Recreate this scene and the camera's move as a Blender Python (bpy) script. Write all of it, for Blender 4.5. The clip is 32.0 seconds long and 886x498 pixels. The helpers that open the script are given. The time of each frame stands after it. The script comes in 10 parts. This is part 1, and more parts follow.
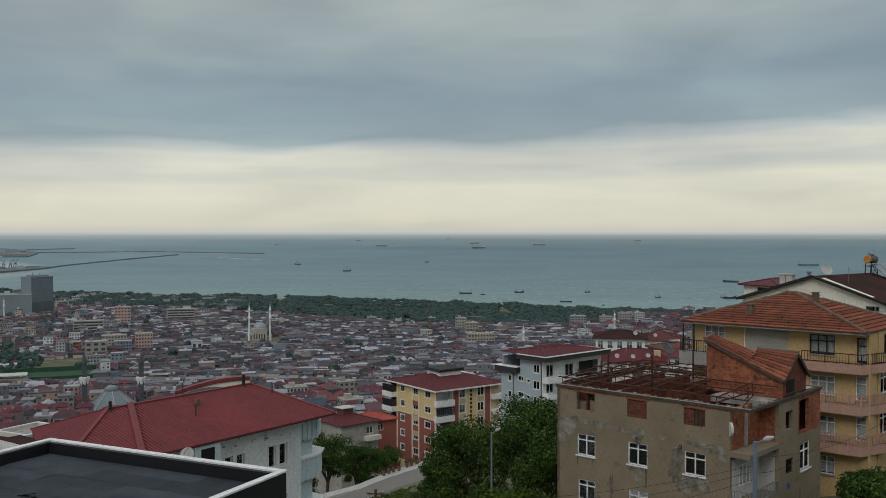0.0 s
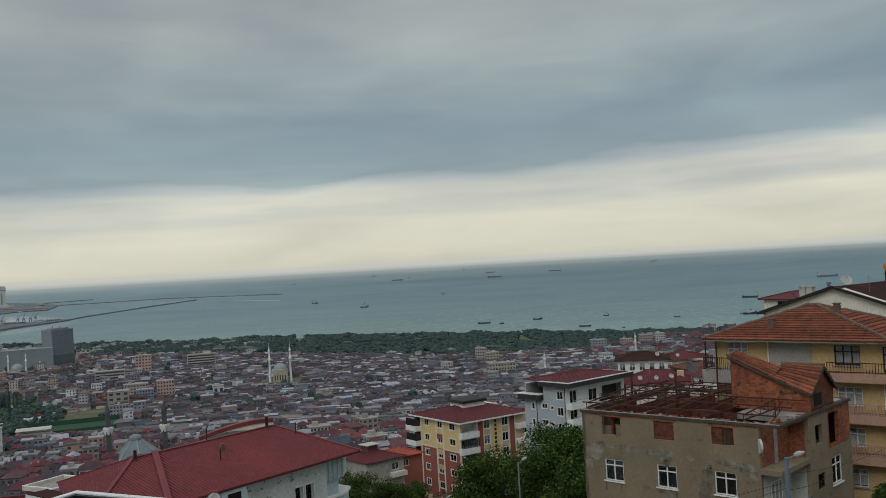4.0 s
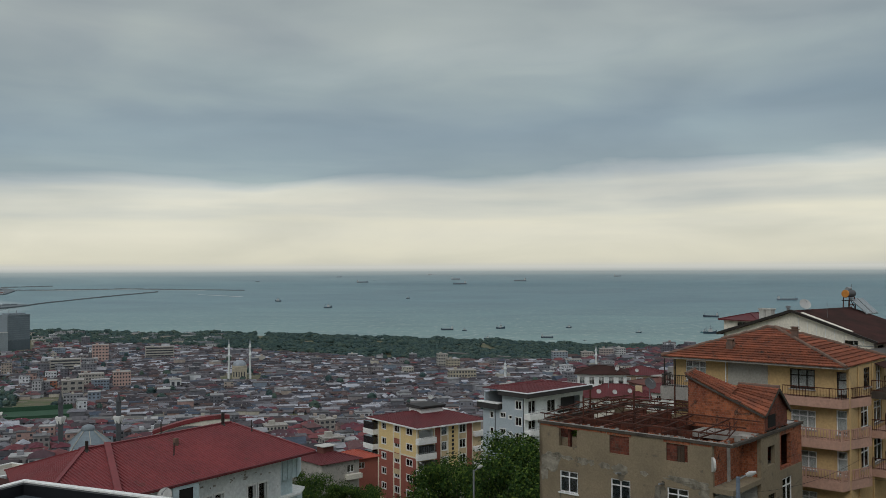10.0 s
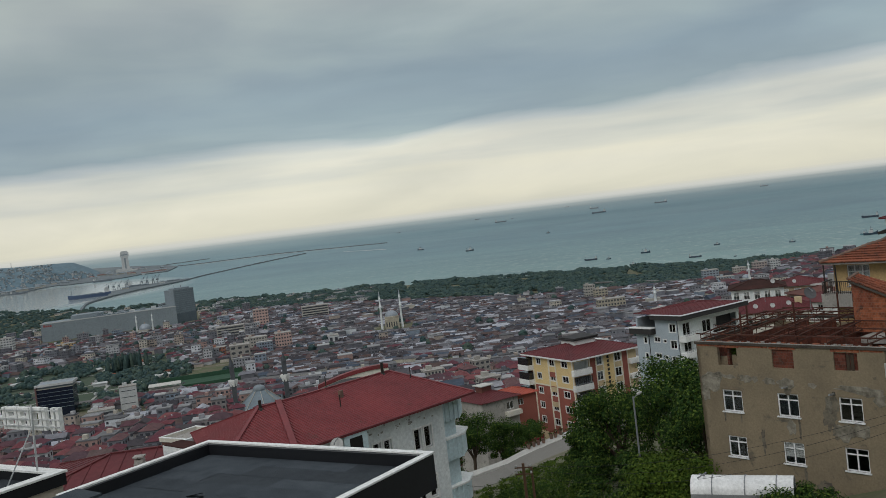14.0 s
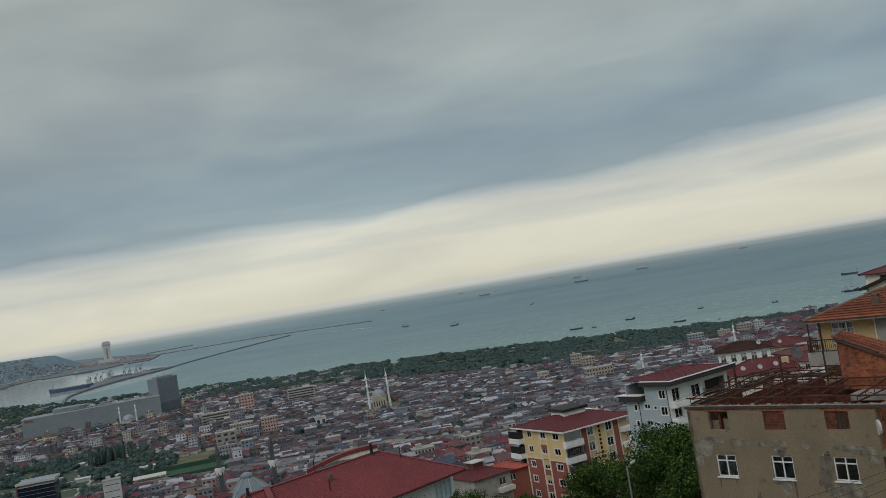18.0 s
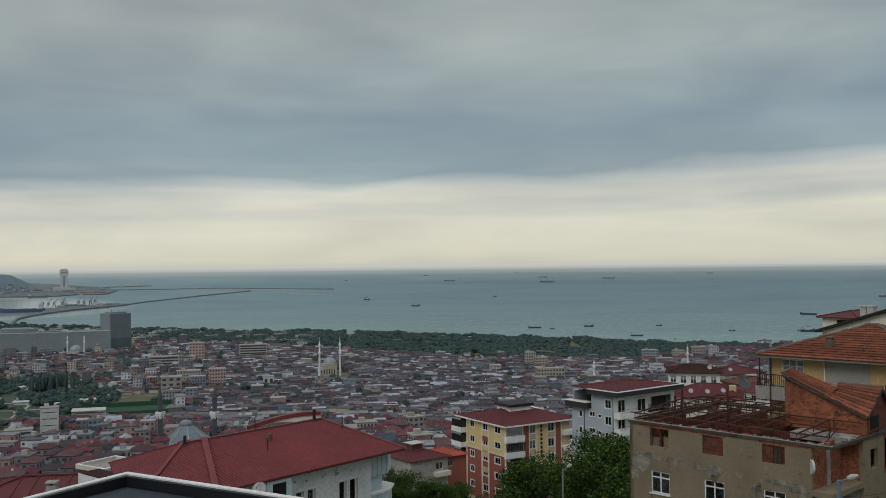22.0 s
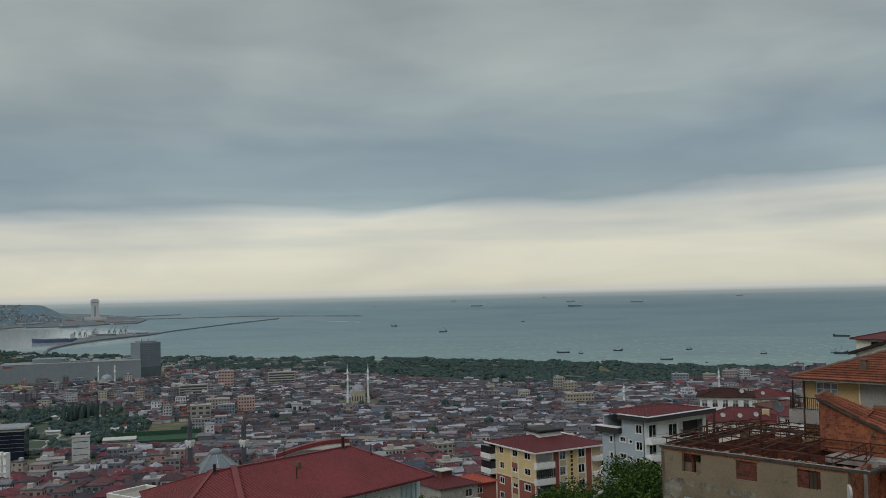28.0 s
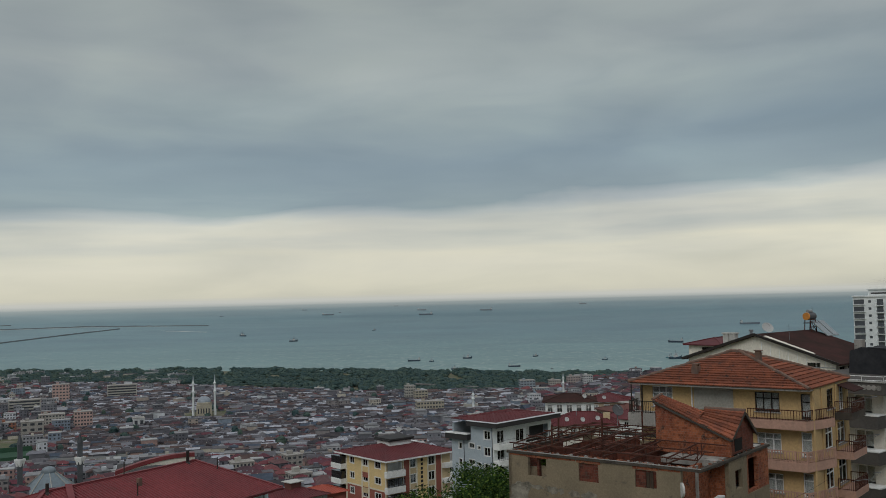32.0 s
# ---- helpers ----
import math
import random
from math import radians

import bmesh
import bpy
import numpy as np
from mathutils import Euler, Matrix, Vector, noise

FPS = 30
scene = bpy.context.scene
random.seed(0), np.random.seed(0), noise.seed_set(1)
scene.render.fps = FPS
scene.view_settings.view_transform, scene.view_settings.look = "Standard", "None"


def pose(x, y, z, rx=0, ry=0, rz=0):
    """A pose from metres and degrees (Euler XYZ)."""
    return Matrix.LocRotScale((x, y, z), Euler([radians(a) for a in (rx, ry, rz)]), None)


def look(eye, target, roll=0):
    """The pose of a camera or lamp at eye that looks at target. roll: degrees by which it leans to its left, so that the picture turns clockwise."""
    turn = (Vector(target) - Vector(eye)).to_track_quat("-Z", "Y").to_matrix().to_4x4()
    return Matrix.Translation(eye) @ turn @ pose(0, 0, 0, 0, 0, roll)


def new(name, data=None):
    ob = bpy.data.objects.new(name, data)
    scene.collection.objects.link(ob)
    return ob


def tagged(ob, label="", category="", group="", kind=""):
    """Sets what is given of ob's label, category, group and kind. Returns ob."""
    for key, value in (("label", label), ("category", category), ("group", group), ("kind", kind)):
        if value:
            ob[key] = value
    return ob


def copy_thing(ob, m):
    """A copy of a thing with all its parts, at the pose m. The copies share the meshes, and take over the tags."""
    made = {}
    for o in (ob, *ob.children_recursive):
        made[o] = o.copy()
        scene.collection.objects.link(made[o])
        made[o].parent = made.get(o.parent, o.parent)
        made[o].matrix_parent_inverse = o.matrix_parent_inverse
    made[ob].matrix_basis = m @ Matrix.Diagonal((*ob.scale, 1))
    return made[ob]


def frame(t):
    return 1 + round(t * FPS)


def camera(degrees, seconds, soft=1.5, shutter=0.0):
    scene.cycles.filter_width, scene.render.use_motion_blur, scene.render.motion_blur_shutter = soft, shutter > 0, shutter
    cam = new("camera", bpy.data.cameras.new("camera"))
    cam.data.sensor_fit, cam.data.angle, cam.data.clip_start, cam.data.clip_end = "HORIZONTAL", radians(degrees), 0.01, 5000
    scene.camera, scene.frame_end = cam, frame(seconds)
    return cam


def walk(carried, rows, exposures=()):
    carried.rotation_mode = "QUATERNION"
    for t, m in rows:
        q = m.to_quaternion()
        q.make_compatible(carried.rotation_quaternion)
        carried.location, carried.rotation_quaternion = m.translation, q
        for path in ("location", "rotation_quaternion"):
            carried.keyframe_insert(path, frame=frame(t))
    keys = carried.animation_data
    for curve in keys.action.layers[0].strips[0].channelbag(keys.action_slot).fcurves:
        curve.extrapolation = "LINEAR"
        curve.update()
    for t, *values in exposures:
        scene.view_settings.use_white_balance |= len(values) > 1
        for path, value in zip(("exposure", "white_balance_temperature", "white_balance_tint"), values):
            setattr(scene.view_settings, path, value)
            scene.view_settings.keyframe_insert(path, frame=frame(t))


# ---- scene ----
# camera: stands at a window high on the hillside and pans over town and sea
EYE = 130.0
PATH = [
    (0.0, 0.0, 0.0, 130.0, 88.97, 0.01, 2.83),
    (0.5, 0.0, 0.0, 130.0, 88.50, 0.83, 3.34),
    (1.0, 0.0, 0.0, 130.0, 88.91, 1.55, 3.52),
    (1.5, 0.0, 0.0, 130.0, 89.22, 1.83, 3.52),
    (2.0, 0.0, 0.0, 130.0, 89.60, 1.83, 3.64),
    (2.5, 0.0, 0.0, 130.0, 89.77, 1.62, 3.64),
    (4.5, 0.0, 0.0, 130.0, 91.87, 3.99, 3.85),
    (5.0, 0.0, 0.0, 130.0, 93.32, 4.49, 3.93),
    (5.5, 0.0, 0.0, 130.0, 94.99, 4.09, 3.91),
    (6.0, 0.0, 0.0, 130.0, 95.06, 3.17, 3.90),
    (6.5, 0.0, 0.0, 130.0, 95.18, 1.65, 3.91),
    (7.0, 0.0, 0.0, 130.0, 97.01, 0.26, 0.05),
    (7.5, 0.0, 0.0, 130.0, 92.57, -1.27, -9.57),
    (8.0, 0.0, 0.0, 130.0, 93.32, -2.01, -17.34),
    (8.5, 0.0, 0.0, 130.0, 92.96, -2.84, -12.56),
    (9.0, 0.0, 0.0, 130.0, 92.76, -2.97, -11.63),
    (9.5, 0.0, 0.0, 130.0, 91.92, -0.65, -7.17),
    (10.0, 0.0, 0.0, 130.0, 91.22, 0.21, 1.65),
    (10.5, 0.0, 0.0, 130.0, 90.10, -0.05, 3.17),
    (11.0, 0.0, 0.0, 130.0, 87.05, -0.32, 4.10),
    (11.5, 0.0, 0.0, 130.0, 90.19, 1.38, 9.69),
    (12.0, 0.0, 0.0, 130.0, 89.93, 2.44, 13.23),
    (12.5, 0.0, 0.0, 130.0, 88.84, 3.28, 11.60),
    (13.0, 0.0, 0.0, 130.0, 88.12, 4.12, 11.40),
    (13.5, 0.0, 0.0, 130.0, 87.99, 5.74, 10.85),
    (14.0, 0.0, 0.0, 130.0, 87.90, 6.79, 10.20),
    (14.5, 0.0, 0.0, 130.0, 87.94, 7.74, 9.58),
    (16.5, 0.0, 0.0, 130.0, 89.92, 9.00, 8.63),
    (17.0, 0.0, 0.0, 130.0, 90.05, 9.01, 8.58),
    (17.5, 0.0, 0.0, 130.0, 90.51, 9.58, 8.72),
    (18.0, 0.0, 0.0, 130.0, 92.46, 9.31, 9.15),
    (18.5, 0.0, 0.0, 130.0, 92.82, 5.45, 9.42),
    (19.0, 0.0, 0.0, 130.0, 92.81, 4.61, 9.61),
    (19.5, 0.0, 0.0, 130.0, 92.71, 5.70, 9.77),
    (20.0, 0.0, 0.0, 130.0, 92.49, 6.27, 9.86),
    (20.5, 0.0, 0.0, 130.0, 92.27, 4.40, 8.97),
    (21.0, 0.0, 0.0, 130.0, 92.14, 3.11, 7.17),
    (21.5, 0.0, 0.0, 130.0, 91.75, 1.78, 6.84),
    (22.0, 0.0, 0.0, 130.0, 91.14, 0.59, 7.07),
    (22.5, 0.0, 0.0, 130.0, 90.98, 1.07, 7.73),
    (23.0, 0.0, 0.0, 130.0, 90.97, 1.28, 8.10),
    (23.5, 0.0, 0.0, 130.0, 91.10, 1.10, 8.25),
    (24.0, 0.0, 0.0, 130.0, 91.36, 1.39, 8.62),
    (24.5, 0.0, 0.0, 130.0, 91.67, 1.62, 9.15),
    (25.0, 0.0, 0.0, 130.0, 91.90, 1.80, 9.52),
    (25.5, 0.0, 0.0, 130.0, 92.25, 1.95, 9.68),
    (27.5, 0.0, 0.0, 130.0, 92.70, 1.54, 9.08),
    (28.0, 0.0, 0.0, 130.0, 92.77, 1.27, 8.76),
    (28.5, 0.0, 0.0, 130.0, 93.27, 1.32, 6.01),
    (29.0, 0.0, 0.0, 130.0, 93.65, 1.59, 4.25),
    (29.5, 0.0, 0.0, 130.0, 93.75, 1.60, 2.48),
    (30.0, 0.0, 0.0, 130.0, 93.66, 1.52, 1.63),
    (30.5, 0.0, 0.0, 130.0, 93.55, 1.48, 1.18),
    (31.0, 0.0, 0.0, 130.0, 93.49, 1.49, 0.46),
    (31.5, 0.0, 0.0, 130.0, 93.41, 1.46, -0.09),
    (32.0, 0.0, 0.0, 130.0, 93.10, 1.36, -0.48),
]
cam = camera(51.57, 32.0, soft=0.3)
walk(cam, [(t, pose(x, y, z, rx, ry, rz)) for t, x, y, z, rx, ry, rz in PATH], [(0.0, 0.02, 6270.0, 9.5), (2.0, -0.03, 6270.0, 9.5), (9.6, 0.0, 6270.0, 9.5), (11.0, 0.15, 6270.0, 9.5), (13.0, 0.11, 6270.0, 9.5), (14.5, 0.13, 6270.0, 9.5), (17.0, -0.02, 6270.0, 9.5), (25.0, -0.03, 6270.0, 9.5), (32.0, -0.07, 6270.0, 9.5)])

# ---- sky, sun, exposure ----
def node(nt, kind, **kw):
    n = nt.nodes.new(kind)
    for k, v in kw.items():
        n.inputs[k].default_value = v
    return n


def ramp_of(nt, stops, mode="LINEAR"):
    n = nt.nodes.new("ShaderNodeValToRGB")
    n.color_ramp.interpolation = mode
    els = n.color_ramp.elements
    while len(els) < len(stops):
        els.new(0.5)
    for e, (p, c) in zip(els, stops):
        e.position, e.color = p, (*c, 1)
    return n


def math_of(nt, op, a=None, b=None, clamp=False):
    n = nt.nodes.new("ShaderNodeMath")
    n.operation, n.use_clamp = op, clamp
    for i, v in enumerate((a, b)):
        if isinstance(v, (int, float)):
            n.inputs[i].default_value = v
        elif v is not None:
            nt.links.new(v, n.inputs[i])
    return n.outputs[0]


def mix_of(nt, fac, a, b, blend="MIX"):
    n = nt.nodes.new("ShaderNodeMix")
    n.data_type, n.blend_type = "RGBA", blend
    for sock, v in ((n.inputs[0], fac), (n.inputs[6], a), (n.inputs[7], b)):
        if isinstance(v, (int, float)):
            sock.default_value = v
        elif isinstance(v, tuple):
            sock.default_value = (*v[:3], 1)
        else:
            nt.links.new(v, sock)
    return n.outputs[2]


def build_sky():
    w = bpy.data.worlds.new("overcast_sky")
    scene.world = w
    w.use_nodes = True
    nt = w.node_tree
    nt.nodes.clear()
    L = nt.links.new
    sky = nt.nodes.new("ShaderNodeTexSky")
    sky.sky_type, sky.sun_disc = "NISHITA", False
    sky.sun_elevation, sky.sun_rotation = radians(42), radians(200)
    co = nt.nodes.new("ShaderNodeTexCoord")
    sep = nt.nodes.new("ShaderNodeSeparateXYZ")
    L(co.outputs["Generated"], sep.inputs[0])
    up = sep.outputs[2]
    # long flat cloud banks: noise squeezed upright
    mp = nt.nodes.new("ShaderNodeMapping")
    mp.inputs["Scale"].default_value = (1.0, 1.0, 3.0)
    mp.inputs["Rotation"].default_value = (0.0, 0.05, 0.0)
    L(co.outputs["Generated"], mp.inputs[0])
    big = node(nt, "ShaderNodeTexNoise", Scale=2.5, Detail=3.2, Roughness=0.45, Distortion=0.35)
    L(mp.outputs[0], big.inputs["Vector"])
    mp2 = nt.nodes.new("ShaderNodeMapping")
    mp2.inputs["Scale"].default_value = (1.0, 1.0, 4.2)
    mp2.inputs["Location"].default_value = (3.1, 1.7, 0.4)
    L(co.outputs["Generated"], mp2.inputs[0])
    fine = node(nt, "ShaderNodeTexNoise", Scale=5.0, Detail=6.0, Roughness=0.5, Distortion=0.4)
    L(mp2.outputs[0], fine.inputs["Vector"])
    # the cloud base lies lower over the harbour and lifts over the open bay
    bearing = math_of(nt, "ARCTAN2", sep.outputs[0], sep.outputs[1])
    turn = math_of(nt, "ADD", math_of(nt, "MULTIPLY", bearing, 180 / math.pi / 120.0), 0.5, clamp=True)
    base = ramp_of(nt, [(0.0, (0.42,) * 3), (0.20, (0.33,) * 3), (0.27, (0.41,) * 3), (0.34, (0.5,) * 3), (0.50, (0.47,) * 3), (0.58, (0.56,) * 3), (0.68, (0.72,) * 3), (0.78, (0.76,) * 3), (1.0, (0.6,) * 3)], "EASE")
    L(turn, base.inputs[0])
    shift = math_of(nt, "MULTIPLY", math_of(nt, "SUBTRACT", base.outputs[0], 0.5), 0.11)
    # height above the horizon, made uneven by the clouds
    wob = math_of(nt, "MULTIPLY", math_of(nt, "SUBTRACT", big.outputs[0], 0.5), 0.045)
    wob2 = math_of(nt, "MULTIPLY", math_of(nt, "SUBTRACT", fine.outputs[0], 0.5), 0.042)
    damp = math_of(nt, "MULTIPLY", up, 9.0, clamp=True)
    h = math_of(nt, "ADD", up, math_of(nt, "MULTIPLY", math_of(nt, "SUBTRACT", math_of(nt, "ADD", wob, wob2), shift), damp))
    scaled = math_of(nt, "MULTIPLY", h, 2.0, clamp=True)
    banks = ramp_of(nt, [
        (0.0, (0.59, 0.565, 0.465)), (0.025, (0.675, 0.64, 0.505)), (0.08, (0.70, 0.665, 0.54)), (0.105, (0.67, 0.64, 0.525)),
        (0.118, (0.59, 0.58, 0.505)), (0.15, (0.61, 0.595, 0.515)), (0.172, (0.585, 0.58, 0.515)), (0.186, (0.47, 0.495, 0.48)), (0.207, (0.285, 0.345, 0.365)), (0.29, (0.262, 0.325, 0.355)),
        (0.38, (0.288, 0.34, 0.35)), (0.50, (0.34, 0.374, 0.366)), (0.70, (0.305, 0.333, 0.322)), (1.0, (0.62, 0.64, 0.65))])
    L(scaled, banks.inputs[0])
    tone = ramp_of(nt, [(0.3, (0.84, 0.86, 0.88)), (0.47, (0.98, 0.98, 0.99)), (0.56, (1.08, 1.08, 1.06)), (0.7, (1.24, 1.22, 1.18))])
    L(big.outputs[0], tone.inputs[0])
    cloud = mix_of(nt, damp, banks.outputs[0], mix_of(nt, 1.0, banks.outputs[0], tone.outputs[0], "MULTIPLY"))
    tone2 = ramp_of(nt, [(0.3, (0.91, 0.92, 0.93)), (0.5, (1.0, 1.0, 1.0)), (0.7, (1.09, 1.08, 1.05))])
    L(fine.outputs[0], tone2.inputs[0])
    cloud = mix_of(nt, 1.0, cloud, tone2.outputs[0], "MULTIPLY")
    # flat streaks through the bright band
    mp3 = nt.nodes.new("ShaderNodeMapping")
    mp3.inputs["Scale"].default_value = (1.0, 1.0, 11.0)
    mp3.inputs["Rotation"].default_value = (0.0, 0.03, 0.0)
    L(co.outputs["Generated"], mp3.inputs[0])
    thin = node(nt, "ShaderNodeTexNoise", Scale=3.2, Detail=4.0, Roughness=0.5, Distortion=0.12)
    L(mp3.outputs[0], thin.inputs["Vector"])
    tone3 = ramp_of(nt, [(0.34, (0.82, 0.86, 0.90)), (0.46, (0.95, 0.96, 0.97)), (0.54, (1.01, 1.01, 1.0)), (0.66, (1.10, 1.08, 1.04))])
    L(thin.outputs[0], tone3.inputs[0])
    belt = ramp_of(nt, [(0.035, (0, 0, 0)), (0.06, (1, 1, 1)), (0.095, (1, 1, 1)), (0.14, (0, 0, 0))])
    L(up, belt.inputs[0])
    cloud = mix_of(nt, belt.outputs[0], cloud, mix_of(nt, 1.0, cloud, tone3.outputs[0], "MULTIPLY"))
    # a little of the clear sky behind the clouds
    blue = mix_of(nt, 1.0, sky.outputs[0], (0.12, 0.12, 0.12), "MULTIPLY")
    col = mix_of(nt, 0.96, blue, cloud)
    bg = nt.nodes.new("ShaderNodeBackground")
    L(col, bg.inputs[0])
    out = nt.nodes.new("ShaderNodeOutputWorld")
    L(bg.outputs[0], out.inputs[0])


build_sky()
sun = new("sun", bpy.data.lights.new("sun", "SUN"))
sun.data.energy, sun.data.angle, sun.data.color = 0.8, radians(28), (1.0, 0.96, 0.9)
sun.matrix_world = look((-70, -190, 182), (0, 0, 0))
scene.view_settings.exposure = 0.0


# ---- materials ----
def surface(name, base, other=None, rough=0.8, metal=0.0, grain=6.0, blotch=0.5, bump=0.15, stain=None, vary=0.0, streak=False, island=False, spec=0.3):
    """Paint, plaster, stone and the like: two scales of colour, fine relief, optional stains and piece-to-piece variation."""
    m = bpy.data.materials.new(name)
    m.use_nodes = True
    nt = m.node_tree
    L = nt.links.new
    bsdf = nt.nodes["Principled BSDF"]
    bsdf.inputs["Roughness"].default_value, bsdf.inputs["Metallic"].default_value = rough, metal
    bsdf.inputs["Specular IOR Level"].default_value = spec
    geo = nt.nodes.new("ShaderNodeNewGeometry")
    pos = geo.outputs["Position"]
    other = other or tuple(c * 0.78 for c in base)
    n1 = node(nt, "ShaderNodeTexNoise", Scale=blotch, Detail=4.0, Roughness=0.6)
    n2 = node(nt, "ShaderNodeTexNoise", Scale=grain, Detail=3.0, Roughness=0.65)
    if streak:
        mp = nt.nodes.new("ShaderNodeMapping")
        mp.inputs["Scale"].default_value = (1, 1, 0.12)
        L(pos, mp.inputs[0])
        L(mp.outputs[0], n1.inputs["Vector"])
    else:
        L(pos, n1.inputs["Vector"])
    L(pos, n2.inputs["Vector"])
    r1 = ramp_of(nt, [(0.32, (0, 0, 0)), (0.68, (1, 1, 1))])
    L(n1.outputs[0], r1.inputs[0])
    col = mix_of(nt, r1.outputs[0], base, other)
    r2 = ramp_of(nt, [(0.3, (0.84, 0.84, 0.84)), (0.7, (1.12, 1.12, 1.12))])
    L(n2.outputs[0], r2.inputs[0])
    col = mix_of(nt, 1.0, col, r2.outputs[0], "MULTIPLY")
    if stain:
        n3 = node(nt, "ShaderNodeTexNoise", Scale=stain[1], Detail=6.0, Roughness=0.7, Distortion=0.6)
        L(pos, n3.inputs["Vector"])
        r3 = ramp_of(nt, [(stain[2], (0, 0, 0)), (stain[2] + 0.06, (1, 1, 1))])
        L(n3.outputs[0], r3.inputs[0])
        col = mix_of(nt, r3.outputs[0], col, stain[0])
    if vary:
        src = geo.outputs["Random Per Island"] if island else nt.nodes.new("ShaderNodeObjectInfo").outputs["Random"]
        r4 = ramp_of(nt, [(0.0, (1 - vary,) * 3), (0.5, (1.0, 1.0, 1.0)), (1.0, (1 + vary, 1 + vary * 0.9, 1 + vary * 0.8))])
        L(src, r4.inputs[0])
        col = mix_of(nt, 1.0, col, r4.outputs[0], "MULTIPLY")
    L(col, bsdf.inputs["Base Color"])
    if bump:
        b = nt.nodes.new("ShaderNodeBump")
        b.inputs["Strength"].default_value, b.inputs["Distance"].default_value = bump, 0.03
        L(n2.outputs[0], b.inputs["Height"])
        L(b.outputs[0], bsdf.inputs["Normal"])
    return m


def palette(name, colours, rough=0.85, grain=3.0, bump=0.1):
    """One colour a piece, picked from several; pieces are loose islands of one mesh."""
    m = surface(name, (0.5, 0.5, 0.5), rough=rough, grain=grain, bump=bump, spec=0.08)
    nt = m.node_tree
    bsdf = nt.nodes["Principled BSDF"]
    geo = nt.nodes.new("ShaderNodeNewGeometry")
    r = ramp_of(nt, [(i / len(colours), c) for i, c in enumerate(colours)], "CONSTANT")
    nt.links.new(geo.outputs["Random Per Island"], r.inputs[0])
    n = node(nt, "ShaderNodeTexNoise", Scale=0.35, Detail=5.0, Roughness=0.7)
    nt.links.new(geo.outputs["Position"], n.inputs["Vector"])
    t = ramp_of(nt, [(0.3, (0.7, 0.7, 0.7)), (0.7, (1.2, 1.2, 1.2))])
    nt.links.new(n.outputs[0], t.inputs[0])
    nt.links.new(mix_of(nt, 1.0, r.outputs[0], t.outputs[0], "MULTIPLY"), bsdf.inputs["Base Color"])
    return m


def brickwork(name, base, other, mortar, scale=5.2):
    m = surface(name, base, other, rough=0.9, grain=9.0, blotch=0.8, bump=0.2, stain=((0.10, 0.05, 0.036), 1.1, 0.57))
    nt = m.node_tree
    L = nt.links.new
    bsdf = nt.nodes["Principled BSDF"]
    src = bsdf.inputs["Base Color"].links[0].from_socket
    co = nt.nodes.new("ShaderNodeTexCoord")
    sp = nt.nodes.new("ShaderNodeSeparateXYZ")
    L(co.outputs["Object"], sp.inputs[0])
    cb = nt.nodes.new("ShaderNodeCombineXYZ")
    L(math_of(nt, "ADD", sp.outputs[0], sp.outputs[1]), cb.inputs[0])
    L(sp.outputs[2], cb.inputs[1])
    br = nt.nodes.new("ShaderNodeTexBrick")
    br.inputs["Scale"].default_value = scale
    br.inputs["Mortar Size"].default_value = 0.03
    br.inputs["Brick Width"].default_value, br.inputs["Row Height"].default_value = 1.2, 1.0
    br.inputs["Color1"].default_value, br.inputs["Color2"].default_value = (1, 1, 1, 1), (0.56, 0.53, 0.5, 1)
    br.inputs["Mortar"].default_value = (0.45, 0.42, 0.4, 1)
    L(cb.outputs[0], br.inputs["Vector"])
    col = mix_of(nt, 1.0, src, br.outputs[0], "MULTIPLY")
    col = mix_of(nt, math_of(nt, "MULTIPLY", br.outputs[1], 0.7), col, mortar)
    L(col, bsdf.inputs["Base Color"])
    return m


def glassy(name, tint=(0.02, 0.025, 0.03), rough=0.08):
    m = bpy.data.materials.new(name)
    m.use_nodes = True
    nt = m.node_tree
    nt.nodes.clear()
    out = nt.nodes.new("ShaderNodeOutputMaterial")
    tr = nt.nodes.new("ShaderNodeBsdfTransparent")
    tr.inputs[0].default_value = (0.8, 0.83, 0.84, 1)
    gl = nt.nodes.new("ShaderNodeBsdfGlossy")
    gl.inputs[1].default_value = rough
    fr = node(nt, "ShaderNodeFresnel", IOR=1.6)
    mx = nt.nodes.new("ShaderNodeMixShader")
    nt.links.new(fr.outputs[0], mx.inputs[0])
    nt.links.new(tr.outputs[0], mx.inputs[1])
    nt.links.new(gl.outputs[0], mx.inputs[2])
    nt.links.new(mx.outputs[0], out.inputs[0])
    return m


